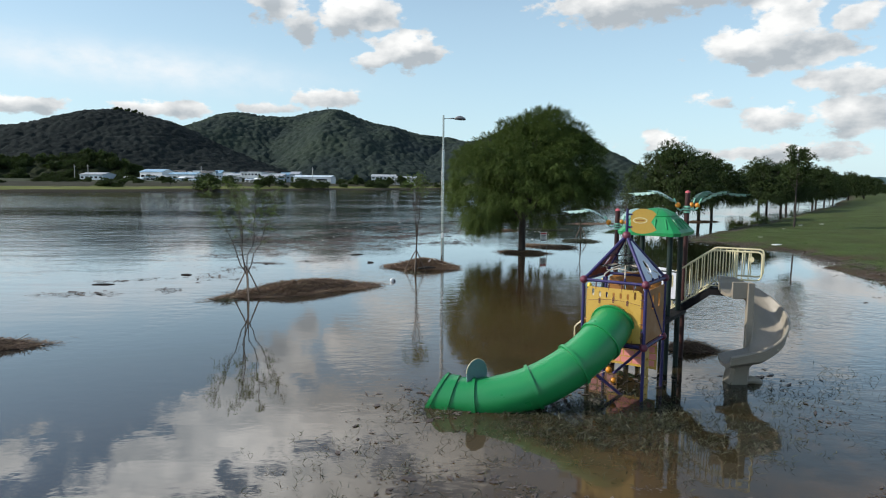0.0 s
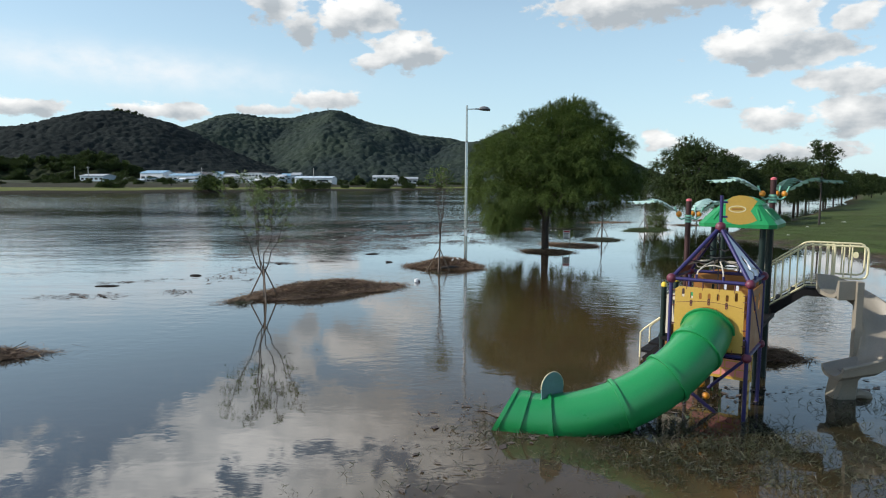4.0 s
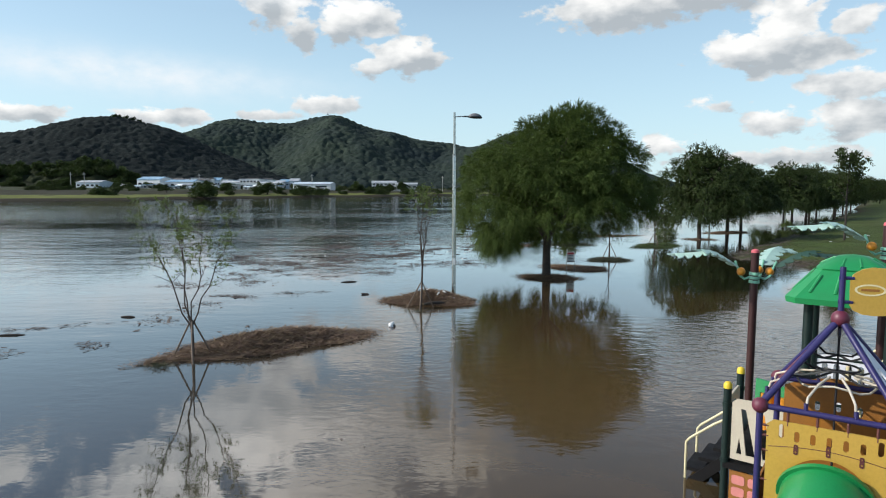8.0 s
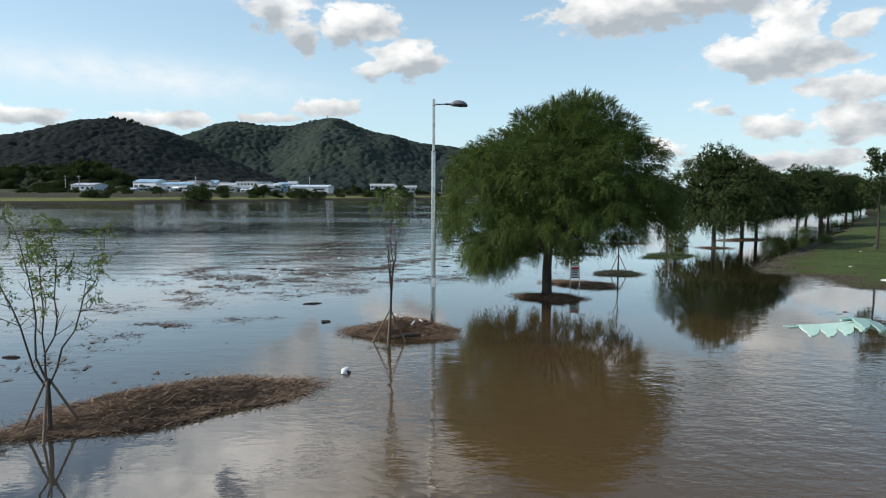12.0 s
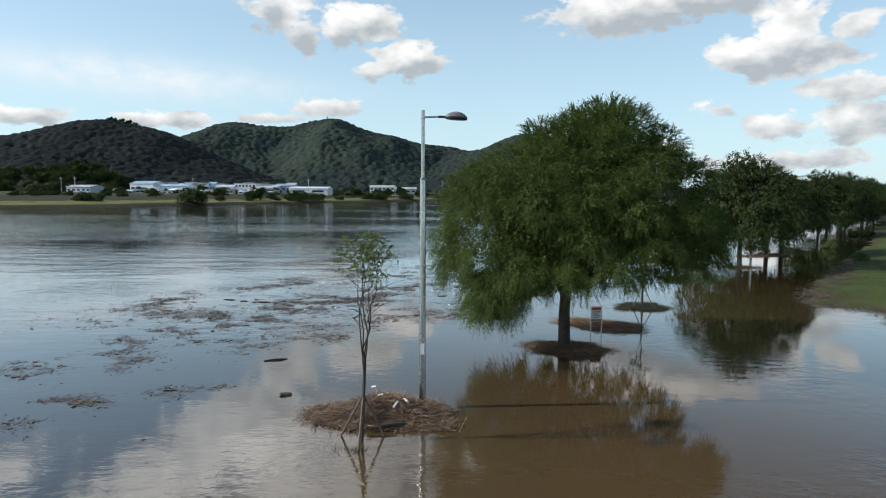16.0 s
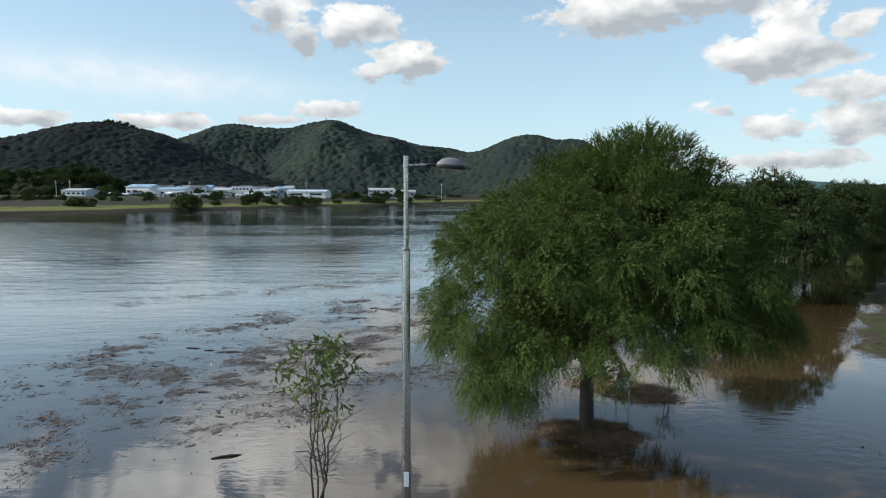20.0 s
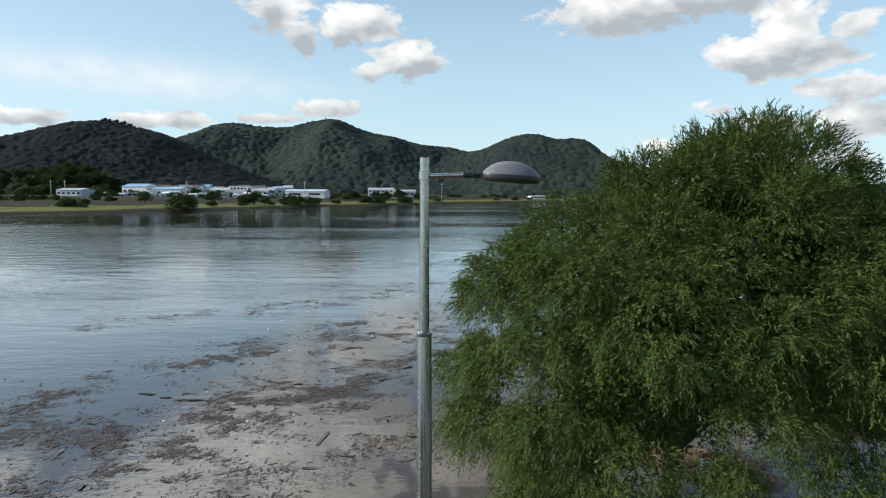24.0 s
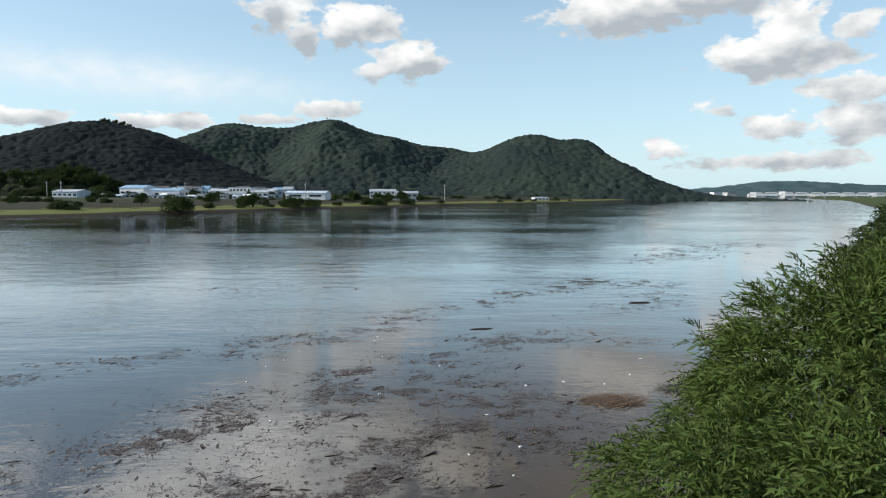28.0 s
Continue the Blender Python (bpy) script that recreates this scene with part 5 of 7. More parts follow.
# right side panel, back panel, and the two sail panels
right = upright(H, -H, H, H)
Geo().plate([[(0.07, 1.09), (1.13, 1.09), (1.13, 2.07), (0.07, 2.07)], slot(0.42, 1.82, 0.1, 0.28), slot(0.8, 1.82, 0.1, 0.28)], 0.022, right).object("side_panel", M_ORANGE, tower)
back = upright(H, H, -H, H)
arch = [(0.07, 1.1)] + [(1.13, 1.1), (1.13, 2.12)] + [(1.13 - 1.06 * k / 12, 2.12 + 0.14 * math.sin(math.pi * k / 12)) for k in range(1, 12)] + [(0.07, 2.12)]
Geo().plate([arch, slot(0.6, 1.95, 0.05, 0.11), slot(0.4, 1.93, 0.05, 0.11), slot(0.8, 1.93, 0.05, 0.11)], 0.022, back).object("back_panel", M_ORANGE, tower)
left = upright(-H, H, -H, -H)
Geo().plate([[(0.07, 1.09), (1.13, 1.09), (1.13, 1.4), (0.07, 1.4)]], 0.022, left).object("kick_panel", M_ORANGE, tower)
Geo().box((-H, -H, 0.97), (H, H, 1.03)).object("deck", M_BLACK, tower)


def sail(a, b, mat, name, hole):
    p, q, r = Vector((*a, ZT)), Vector((*b, ZT)), Vector(APEX)
    ex = (q - p).normalized()
    ez = ex.cross(r - p).normalized()
    ey = ez.cross(ex)
    m = Matrix((ex, ey, ez)).transposed().to_4x4()
    m.translation = p
    w, h = (q - p).length, (r - p).dot(ey)
    loops = [[(0.14, 0.05), (w - 0.14, 0.05), (w / 2 + 0.05, h - 0.13), (w / 2 - 0.05, h - 0.13)]]
    loops.append(slot(w / 2, h * 0.36, 0.11, 0.3) if hole else ring(w / 2, h * 0.32, 0.09, 0.14, 16))
    o = Geo().plate(loops, 0.018, m).object(name, mat, tower, "maroon triangular sail panel" if mat is M_MAROON else "white triangular sail panel with an eye-shaped hole")
    for t in (0.2, 0.5, 0.8):
        for e in ((p, q), (p, r), (q, r)):
            c = e[0].lerp(e[1], t)
            Geo().tube([c, c.lerp(p.lerp(q, 0.5).lerp(r, 0.33), 0.12)], 0.013, 6).object("clip", M_BOLT, o)
    return o


sail((H, -H), (H, H), M_WHITE, "sail_panel", False)
sail((-H, H), (-H, -H), M_MAROON, "sail_panel", True)

# rope net under the apex
net = empty("rope_net", PLAY, "cream and black climbing ropes hung under the tower's pyramid top", "rope net")
Geo().tube([(0, 0, 2.97), (0, 0, 1.2)], 0.011, 8).object("rope", M_ROPEDARK, net)
Geo().tube([(0, 0, 2.96), (0, 0, 2.86)], 0.018, 8).object("hook", M_STEEL, net)
for k, c in enumerate(corners):
    e = Vector((*c, ZT)).lerp(Vector(APEX), 0.35)
    Geo().tube([(0, 0, 2.5), (e.x * 0.5, e.y * 0.5, (e.z + 2.5) / 2 - 0.06), e], 0.011, 6).object("rope", M_ROPEDARK, net)
    e = Vector((*c, ZT)).lerp(Vector(APEX), 0.62)
    Geo().tube([(0, 0, 2.66), (e.x * 0.5, e.y * 0.5, (e.z + 2.66) / 2 - 0.05), e], 0.011, 6).object("rope", M_ROPEDARK, net)
for k in range(4):
    a, b = Vector((*corners[k], 0)), Vector((*corners[(k + 1) % 4], 0))
    for t in (0.33, 0.67):
        p = a.lerp(b, t)
        mid = p * 0.62
        Geo().tube([(p.x, p.y, ZT + 0.02), (p.x * 0.95, p.y * 0.95, ZT + 0.14), (mid.x, mid.y, 2.42), (p.x * 0.25, p.y * 0.25, 2.46)], 0.012, 7).object("rope", M_ROPE, net)
        Geo().tube([(p.x, p.y, ZT - 0.01), (p.x, p.y, ZT + 0.09)], 0.02, 8).object("rope_socket", M_BLUE, net)
loop = [(0.36 * math.cos(2 * math.pi * k / 20), 0.36 * math.sin(2 * math.pi * k / 20), 2.39 + 0.03 * math.cos(8 * math.pi * k / 20)) for k in range(21)]
Geo().tube(loop, 0.011, 6, False).object("rope", M_ROPE, net)
loop = [(0.2 * math.cos(2 * math.pi * k / 16), 0.2 * math.sin(2 * math.pi * k / 16), 2.53) for k in range(17)]
Geo().tube(loop, 0.011, 6, False).object("rope", M_ROPEDARK, net)

# bead ladder of orange balls under the deck, pink brick panel, slotted side board
beads = empty("bead_rope", PLAY, "orange plastic balls threaded on ropes under the tower", "climbing beads")
for u, v, z in ((-0.05, -0.5, 0.93), (-0.02, -0.45, 0.72), (-0.08, -0.5, 0.47), (-0.28, -0.55, 0.60), (-0.3, -0.6, 0.36), (-0.02, -0.4, 0.25)):
    Geo().ball((u, v, z), 0.062, 14, 10).object("bead", M_BALLORANGE, beads)
Geo().tube([(-0.05, -0.5, 1.02), (-0.02, -0.45, 0.72), (-0.28, -0.55, 0.60), (-0.08, -0.5, 0.47), (-0.3, -0.6, 0.36)], 0.011, 6).object("rope", M_ROPE, beads)


def brick_panel(name, m, x0, x1, y0, y1):
    o = Geo().plate([[(x0, y0), (x1, y0), (x1, y1), (x0, y1)]], 0.02, m).object(name, M_YELLOW, tower, "yellow panel with a pink brick pattern")
    w = (x1 - x0 - 0.06) / 4
    for r in range(4):
        for c in range(4):
            x = x0 + 0.03 + c * w + (w * 0.25 if r % 2 else 0)
            y = y0 + 0.04 + r * (y1 - y0 - 0.06) / 4
            Geo().plate([rounded(x + 0.01, y + 0.012, min(x + w - 0.012, x1 - 0.015), y + (y1 - y0 - 0.06) / 4 - 0.012, 0.01, 2)], 0.03, m).object("brick", M_PINK, o)
    return o


brick_panel("brick_panel", upright(-H, H, H, H), 0.1, 1.1, 0.32, 0.95)
ladder = Geo().plate([[(0.05, -0.3), (0.3, -0.3), (0.3, 0.95), (0.05, 0.95)]] + [rounded(0.1, 0.06 + 0.17 * k, 0.25, 0.12 + 0.17 * k, 0.02, 2) for k in range(5)], 0.03, upright(H, -H, H, H))
ladder.object("ladder_board", M_YELLOW, tower, "yellow board with climbing slots")

# sloping pipe ladder at the left front joint
pl = empty("pipe_ladder", PLAY, "sloping blue pipe ladder with rope rungs running into the water", "climbing ladder")
a, b = Vector((-H, -H, ZL + 0.04)), Vector((-2.05, -0.35, -0.35))
off_v = Vector((0.12, 0.34, 0.0))
for o in (Vector((0, 0, 0)), off_v):
    Geo().tube([a + o, b + o], 0.03, 10).object("pipe", M_BLUE, pl)
for k in range(1, 7):
    p = a.lerp(b, k / 7)
    Geo().tube([p, p.lerp(p + off_v, 0.5) - Vector((0, 0, 0.03)), p + off_v], 0.012, 6).object("rope", M_ROPE, pl)
    for o in (Vector((0, 0, 0)), off_v):
        Geo().tube([p + o - Vector((0.02, 0, -0.01)), p + o + Vector((0.02, 0, -0.01))], 0.038, 8).object("rope_clamp", M_BLUE, pl)

# ---------------------------------------------------------------- green tube slide
slide = empty("tube_slide", pose(0, 0, 0), "green plastic tube slide curving down into the flood water", "tube slide")
P0, P1, P2, P3 = Vector((2.63, -19.55, 1.39)), Vector((2.05, -20.40, 0.98)), Vector((0.85, -20.40, -0.10)), Vector((-0.72, -19.86, 0.14))


def along(t):
    s = 1 - t
    return P0 * s ** 3 + P1 * 3 * s * s * t + P2 * 3 * s * t * t + P3 * t ** 3


R = 0.385


def cut(p):
    """How far the pipe's end is cut on the slant at p."""
    return 0.36 * max(0.0, min(1.0, (0.05 - p.x) / 0.75))


def shell(name, t0, t1, n, r_out, r_in, mat, parent, label=""):
    """An open pipe with thickness between two places of the slide's line."""
    pts = [along(t0 + (t1 - t0) * k / n) for k in range(n + 1)]
    v, f, sd = [], [], 36
    frames = []
    for i, p in enumerate(pts):
        d = (along(min(1, t0 + (t1 - t0) * i / n + 0.01)) - along(max(0, t0 + (t1 - t0) * i / n - 0.01))).normalized()
        s = d.cross((0, 0, 1)).normalized()
        frames.append((p, s, s.cross(d)))
    for r, rev in ((r_out, False), (r_in, True)):
        k0 = len(v)
        for p, s, u in frames:
            d = u.cross(s)
            v += [p + (s * math.cos(2 * math.pi * k / sd) + u * math.sin(2 * math.pi * k / sd) - d * cut(p) * math.sin(2 * math.pi * k / sd)) * r for k in range(sd)]
        for i in range(n):
            for k in range(sd):
                q = (k0 + i * sd + k, k0 + i * sd + (k + 1) % sd, k0 + (i + 1) * sd + (k + 1) % sd, k0 + (i + 1) * sd + k)
                f.append(q[::-1] if rev else q)
    m = (n + 1) * sd
    for i, rev in ((0, True), (n, False)):
        for k in range(sd):
            q = (i * sd + k, i * sd + (k + 1) % sd, m + i * sd + (k + 1) % sd, m + i * sd + k)
            f.append(q if rev else q[::-1])
    return link(name, v, f, mat, parent, label)


cuts = [0.0, 0.16, 0.36, 0.58, 0.835, 0.985]
for a, b in zip(cuts, cuts[1:]):
    shell("tube_section", a, b, 16, R, R - 0.02, M_GREEN, slide)
for c in cuts[1:5]:
    shell("flange", c - 0.008, c + 0.008, 2, R + 0.035, R - 0.01, M_GREEN, slide)
shell("collar", -0.0, 0.012, 2, R + 0.035, R - 0.01, M_GREEN, slide)
shell("mouth_rim", 0.925, 1.0, 14, R + 0.03, R - 0.005, M_GREEN, slide)
shell("mouth_lip", 0.986, 1.0, 4, R + 0.052, R - 0.005, M_GREEN, slide)
p = along(0.835)
d = (along(0.86) - along(0.81)).normalized()
s = d.cross((0, 0, 1)).normalized()
s = Matrix.Rotation(radians(-46), 3, "Z") @ s
m = Matrix((s, Vector((0, 0, 1)), s.cross(Vector((0, 0, 1))))).transposed().to_4x4()
m.translation = p
fin_out = [(-0.2, 0.16), (0.2, 0.16)] + [(0.22 * math.cos(math.pi * k / 12), 0.5 + 0.24 * math.sin(math.pi * k / 12)) for k in range(13)]
fin = Geo().plate([fin_out], 0.022, m).object("fin", M_FIN, slide, "teal upright fin plate with a cream edge")
Geo().tube([m @ Vector((x * 1.01, y, 0)) for x, y in fin_out[2:]], 0.009, 6).object("edge_trim", M_CREAM, fin)
q = along(0.58)
Geo().tube([q - Vector((0, 0, 0.3)), q - Vector((0, 0, 1.0))], 0.03, 8).object("support_leg", M_STEEL, slide)

# ---------------------------------------------------------------- roofed deck behind the tower
roofed = empty("roofed_deck", PLAY, "play deck on dark green posts under a green ribbed plastic roof", "playground tower")
RC = (0.0, 1.9)
for du, dv in ((-0.42, -0.4), (0.42, -0.4), (-0.42, 0.4), (0.42, 0.4)):
    Geo().tube([(RC[0] + du, RC[1] + dv, -0.6), (RC[0] + du, RC[1] + dv, 3.02)], 0.056, 14).object("post", M_POST, roofed)
Geo().box((-0.5, 0.75, 1.18), (0.55, 2.5, 1.26)).object("deck", M_BLACK, roofed)


def roof_shell():
    g = Geo()
    prof = [(0.66, 2.95), (0.67, 3.02), (0.63, 3.06), (0.37, 3.34), (0.385, 3.36), (0.30, 3.43), (0.16, 3.50), (0.0, 3.525)]
    n = 32
    v, f = [], []
    for s, z in prof[:-1]:
        for k in range(n):
            a = 2 * math.pi * (k + 0.5) / n
            c, q = math.cos(a), math.sin(a)
            pw = 16.0 if z < 3.36 else 6.0
            rr = s / (abs(c) ** pw + abs(q) ** pw) ** (1 / pw)
            v.append((RC[0] + rr * c, RC[1] + rr * q, z))
    v.append((RC[0], RC[1], prof[-1][1]))
    for r in range(len(prof) - 2):
        f += [(r * n + k, r * n + (k + 1) % n, (r + 1) * n + (k + 1) % n, (r + 1) * n + k) for k in range(n)]
    f += [((len(prof) - 2) * n + k, (len(prof) - 2) * n + (k + 1) % n, len(v) - 1) for k in range(n)]
    f.append(tuple(range(n - 1, -1, -1)))
    g.add(v, f)
    return g


roof = roof_shell().object("roof", M_ROOFGREEN, roofed, "green moulded plastic hip roof", angle=28)
for side in range(4):
    a = radians(90 * side)
    for t in (-0.32, -0.11, 0.11, 0.32):
        def at(out_, lat, z):
            return (RC[0] + out_ * math.cos(a) - lat * math.sin(a), RC[1] + out_ * math.sin(a) + lat * math.cos(a), z)
        Geo().tube([at(0.60, t * 1.25, 3.085), at(0.43, t * 0.95, 3.285)], [0.022, 0.02], 8).object("rib", M_ROOFGREEN, roof)
        if abs(t) < 0.2:
            Geo().tube([at(0.35, t * 0.9, 3.39), at(0.2, t * 0.7, 3.475)], [0.018, 0.016], 8).object("rib", M_ROOFGREEN, roof)

# white slotted balustrade at the back of the roofed deck
pm = upright(-0.42, 2.3, 0.42, 2.3)
bal = [(0.06, 1.5), (0.78, 1.5), (0.78, 2.12)] + [(0.78 - 0.72 * k / 10, 2.12 + 0.06 * math.sin(math.pi * k / 10)) for k in range(1, 10)] + [(0.06, 2.12)]
Geo().plate([bal] + [slot(0.15 + 0.135 * k, 1.9, 0.07, 0.28) for k in range(5)], 0.022, pm).object("balustrade", M_WHITE, roofed, "white slotted balustrade panel")
for z in (1.48, 2.1):
    Geo().tube([(-0.42, 2.3, z), (0.42, 2.3, z)], 0.02, 8).object("pipe", M_POST, roofed)

# low deck with capped posts, slatted panel, bubble and steps
low = empty("entry_deck", PLAY, "low entry deck with yellow-capped posts, beige panel and bubble window", "playground deck")
for v in (1.40, 2.25):
    Geo().tube([(-1.28, v, -0.6), (-1.28, v, 1.74)], 0.05, 14).object("post", M_POST, low)
    c = Geo().tube([(-1.28, v, 1.735), (-1.28, v, 1.79), (-1.28, v, 1.815), (-1.28, v, 1.825)], [0.054, 0.052, 0.036, 0.012], 14)
    c.object("post_cap", M_CAP, low, "yellow domed post cap")
    for z in (0.75, 1.5):
        Geo().tube([(-1.28, v, z), (-1.28, v, z + 0.05)], 0.06, 14).object("post_band", M_POST, low)
pm = upright(-1.24, 1.38, -0.5, 1.3)
bp = [(0.03, 0.82), (0.70, 0.82), (0.70, 1.5), (0.60, 1.60), (0.35, 1.63), (0.08, 1.62), (0.03, 1.57)]
Geo().plate([bp, [(0.1, 0.9), (0.17, 0.9), (0.13, 1.12)], [(0.22, 0.9), (0.33, 0.9), (0.2, 1.5), (0.14, 1.5)], [(0.42, 0.9), (0.53, 0.9), (0.42, 1.48), (0.34, 1.48)]], 0.025, pm).object("slotted_panel", M_BEIGE, low, "beige panel with slanting slots")
brick_low = Geo().plate([[(0.03, 0.12), (0.70, 0.12), (0.70, 0.66), (0.03, 0.66)]], 0.02, pm).object("brick_panel", M_ORANGE, low, "orange panel with pink brick pattern")
for r in range(3):
    for c in range(3):
        Geo().plate([rounded(0.06 + 0.2 * c, 0.17 + 0.16 * r, 0.22 + 0.2 * c, 0.29 + 0.16 * r, 0.03, 3)], 0.03, pm).object("brick", M_PINK, brick_low)
Geo().box((-1.3, 1.35, 0.68), (-0.42, 3.1, 0.76)).object("deck", M_BLACK, low)
pm2 = upright(-1.28, 2.22, -1.28, 1.43)
Geo().plate([rounded(0.05, 0.85, 0.74, 1.6, 0.08), ring(0.4, 1.22, 0.25, 0.25, 24)], 0.025, pm2).object("bubble_panel", M_BEIGE, low)
v, f = [], []
for i in range(9):
    t = math.pi / 2 * i / 8
    for k in range(24):
        a = 2 * math.pi * k / 24
        v.append(pm2 @ Vector((0.4 + 0.26 * math.cos(t) * math.cos(a), 1.22 + 0.26 * math.cos(t) * math.sin(a), -0.2 * math.sin(t))))
for i in range(8):
    f += [(i * 24 + k, i * 24 + (k + 1) % 24, (i + 1) * 24 + (k + 1) % 24, (i + 1) * 24 + k) for k in range(24)]
link("bubble", v, f, M_DOME, low, "smoky domed bubble window")
# entry steps with cream handrails
steps = empty("entry_steps", PLAY, "black steps with cream pipe handrails leading down into the water", "steps")
for k in range(4):
    Geo().box((-1.62 - 0.2 * k, 2.32, 0.5 - 0.19 * k), (-1.36 - 0.2 * k, 2.98, 0.55 - 0.19 * k)).object("tread", M_BLACK, steps)
for v in (2.32, 2.98):
    Geo().plate([[(0, 0.62), (0, 0.42), (-0.85, -0.42), (-0.85, -0.2)]], 0.03, pose(-1.32, v, 0, 90, 0, 0)).object("stringer", M_BLACK, steps)
    Geo().tube([(-1.30, v, 1.12), (-1.62, v, 0.90), (-1.95, v, 0.62), (-2.0, v, 0.55), (-2.0, v, -0.2)], 0.019, 8).object("handrail", M_CREAM, steps)
# green panel with orange turning cylinders
xo = empty("turning_game_panel", PLAY @ pose(0, 0, -0.26), "green panel with orange turning cylinders marked with crosses", "game panel")
pm3 = upright(-1.22, 3.05, -0.35, 2.75)
gp = [(0.03, 0.8), (0.86, 0.8), (0.86, 1.62)] + [(0.86 - 0.83 * k / 8, 1.62 + 0.13 * math.sin(math.pi / 2 * k / 8)) for k in range(1, 8)] + [(0.03, 1.75)]
Geo().plate([gp, rounded(0.1, 0.88, 0.8, 1.56, 0.02)], 0.05, pm3).object("frame", M_ROOFGREEN, xo)
for r in range(3):
    for c in range(3):
        x, y = 0.215 + 0.235 * c, 0.99 + 0.23 * r
        cyl = Geo().tube([pm3 @ Vector((x, y - 0.1, 0)), pm3 @ Vector((x, y + 0.1, 0))], 0.1, 18).object("cylinder", M_BALLORANGE, xo)
        if (r + c) % 2 == 0:
            for sgn in (1, -1):
                Geo().box((-0.055, -0.012, 0.096), (0.055, 0.012, 0.106), pm3 @ pose(x, y, 0) @ pose(0, 0, 0, 0, 0, 45 * sgn)).object("cross_stroke", M_SIGNDARK, cyl)
        Geo().tube([pm3 @ Vector((x, y - 0.13, 0)), pm3 @ Vector((x, y + 0.13, 0))], 0.012, 6).object("axle", M_STEEL, cyl)


# ---------------------------------------------------------------- palm-shaped poles
def palm_pole(u, v, top, turn, fronds):
    ob = empty("palm_pole", PLAY @ pose(u, v, 0, 0, 0, turn), "maroon palm-shaped pole with pale green fronds and orange fruit", "palm pole", "palm poles of the playground")
    Geo().tube([(0, 0, -0.6), (0, 0, top - 0.03)], 0.057, 16).object("pole", M_BROWNPOLE, ob)
    Geo().tube([(0, 0, top - 0.035), (0, 0, top), (0, 0, top + 0.02)], [0.058, 0.054, 0.02], 16).object("cap", M_PINKCAP, ob, "pink domed cap")
    zb = top - 0.4
    for k in range(3):
        Geo().tube([(0, 0, zb - 0.09 + 0.06 * k), (0, 0, zb - 0.05 + 0.06 * k)], 0.076, 16).object("clamp", M_MINT, ob, "mint green clamp ring")
    for a, dark in fronds:
        m = pose(0, 0, zb, 0, 0, a)
        fr = Geo().tube([m @ Vector(p) for p in ((0.07, 0, 0), (0.15, 0, -0.03), (0.22, 0, 0.02), (0.25, 0, 0.12), (0.3, 0, 0.24))], 0.017, 8).object("stalk", M_MINT, ob)
        # frond: two overlapping plates with rounded forward-pointing lobes, the inner one rising, the outer one level
        for part_name, x0, x1, z0, z1, lobes, wide, mat in (("frond", 0.27, 0.80, 0.17, 0.42, 5, 0.17, M_LEAFDARK if dark else M_LEAFTEAL), ("frond_tip", 0.68, 1.2, 0.40, 0.36, 4, 0.165, M_LEAFDARK if dark else M_LEAFPALE)):
            g = Geo()
            for sgn in (-1, 1):
                step = (x1 - x0) / lobes
                for k in range(lobes + 1):
                    xa = x0 + step * (k - 0.12)
                    xb = min(x1 + 0.02, xa + step * 1.3)
                    w = wide * (0.45 + 0.55 * math.sin(math.pi * (0.22 + 0.62 * k / lobes))) if k < lobes else 0.03
                    fw = step * (0.95 if k < lobes else 0.8)
                    out = [(xa, 0.0), (xa + fw * 0.55, w * 0.72), (xa + fw * 0.95, w * 0.98), (xa + fw * 1.2, w), (xa + fw * 1.32, w * 0.9), (xa + fw * 1.22, w * 0.72), (xb, w * 0.38), (xb, 0.0)]
                    v = []
                    for dz in (0.0, -0.012):
                        for x, y in out:
                            t = min(1.0, max(0.0, (x - x0) / (x1 - x0)))
                            z = z0 + (z1 - z0) * math.sin(t * math.pi / 2) - 0.35 * y - 0.001 * k
                            v.append(m @ Vector((x, sgn * y, z + dz)))
                    n = len(out)
                    top_f, low_f = tuple(range(n)), tuple(range(2 * n - 1, n - 1, -1))
                    f = [top_f, low_f] + [(i, i + n, (i + 1) % n + n, (i + 1) % n) for i in range(n)]
                    if sgn < 0:
                        f = [q[::-1] for q in f]
                    g.add(v, f)
            g.object(part_name, mat, ob, "lobed plastic palm frond", angle=25)
        Geo().ball(tuple(m @ Vector((0.22, 0.03, 0.085))), 0.062, 14, 10).object("fruit", M_BALLORANGE, ob, "orange plastic fruit")
    return ob


palm_pole(-1.3, 3.08, 3.41, 0, ((216, False), (76, False), (25, True)))
palm_pole(0.32, 3.1, 3.87, 0, ((212, False), (72, True), (20, True)))

# ---------------------------------------------------------------- bridge stair to the spiral slide (axes: x along the stair)
SB = pose(4.45, -17.175, 0, 0, 0, -30)
stair = empty("stair_bridge", SB, "cream railed stair and landing on a black beam beside the tower", "stair")
LEN1, LEN2, Z0, Z1, WID = 1.0, 0.98, 1.10, 1.80, 0.62
for y in (0.0, WID):
    prof = [(0.0, Z0 - 0.02), (0.0, Z0 - 0.26), (LEN1, Z1 - 0.16), (LEN1 + 0.5, Z1 - 0.16), (LEN1 + 0.5, Z1), (LEN1, Z1)]
    Geo().plate([prof], 0.05, pose(0, y, 0, 90, 0, 0)).object("beam", M_BLACK, stair)
for k in range(4):
    x = LEN1 * (k + 0.5) / 4
    z = Z0 + (Z1 - Z0) * (k + 0.5) / 4
    Geo().box((x - 0.12, 0.03, z - 0.04), (x + 0.12, WID - 0.03, z)).object("tread", M_BLACK, stair)
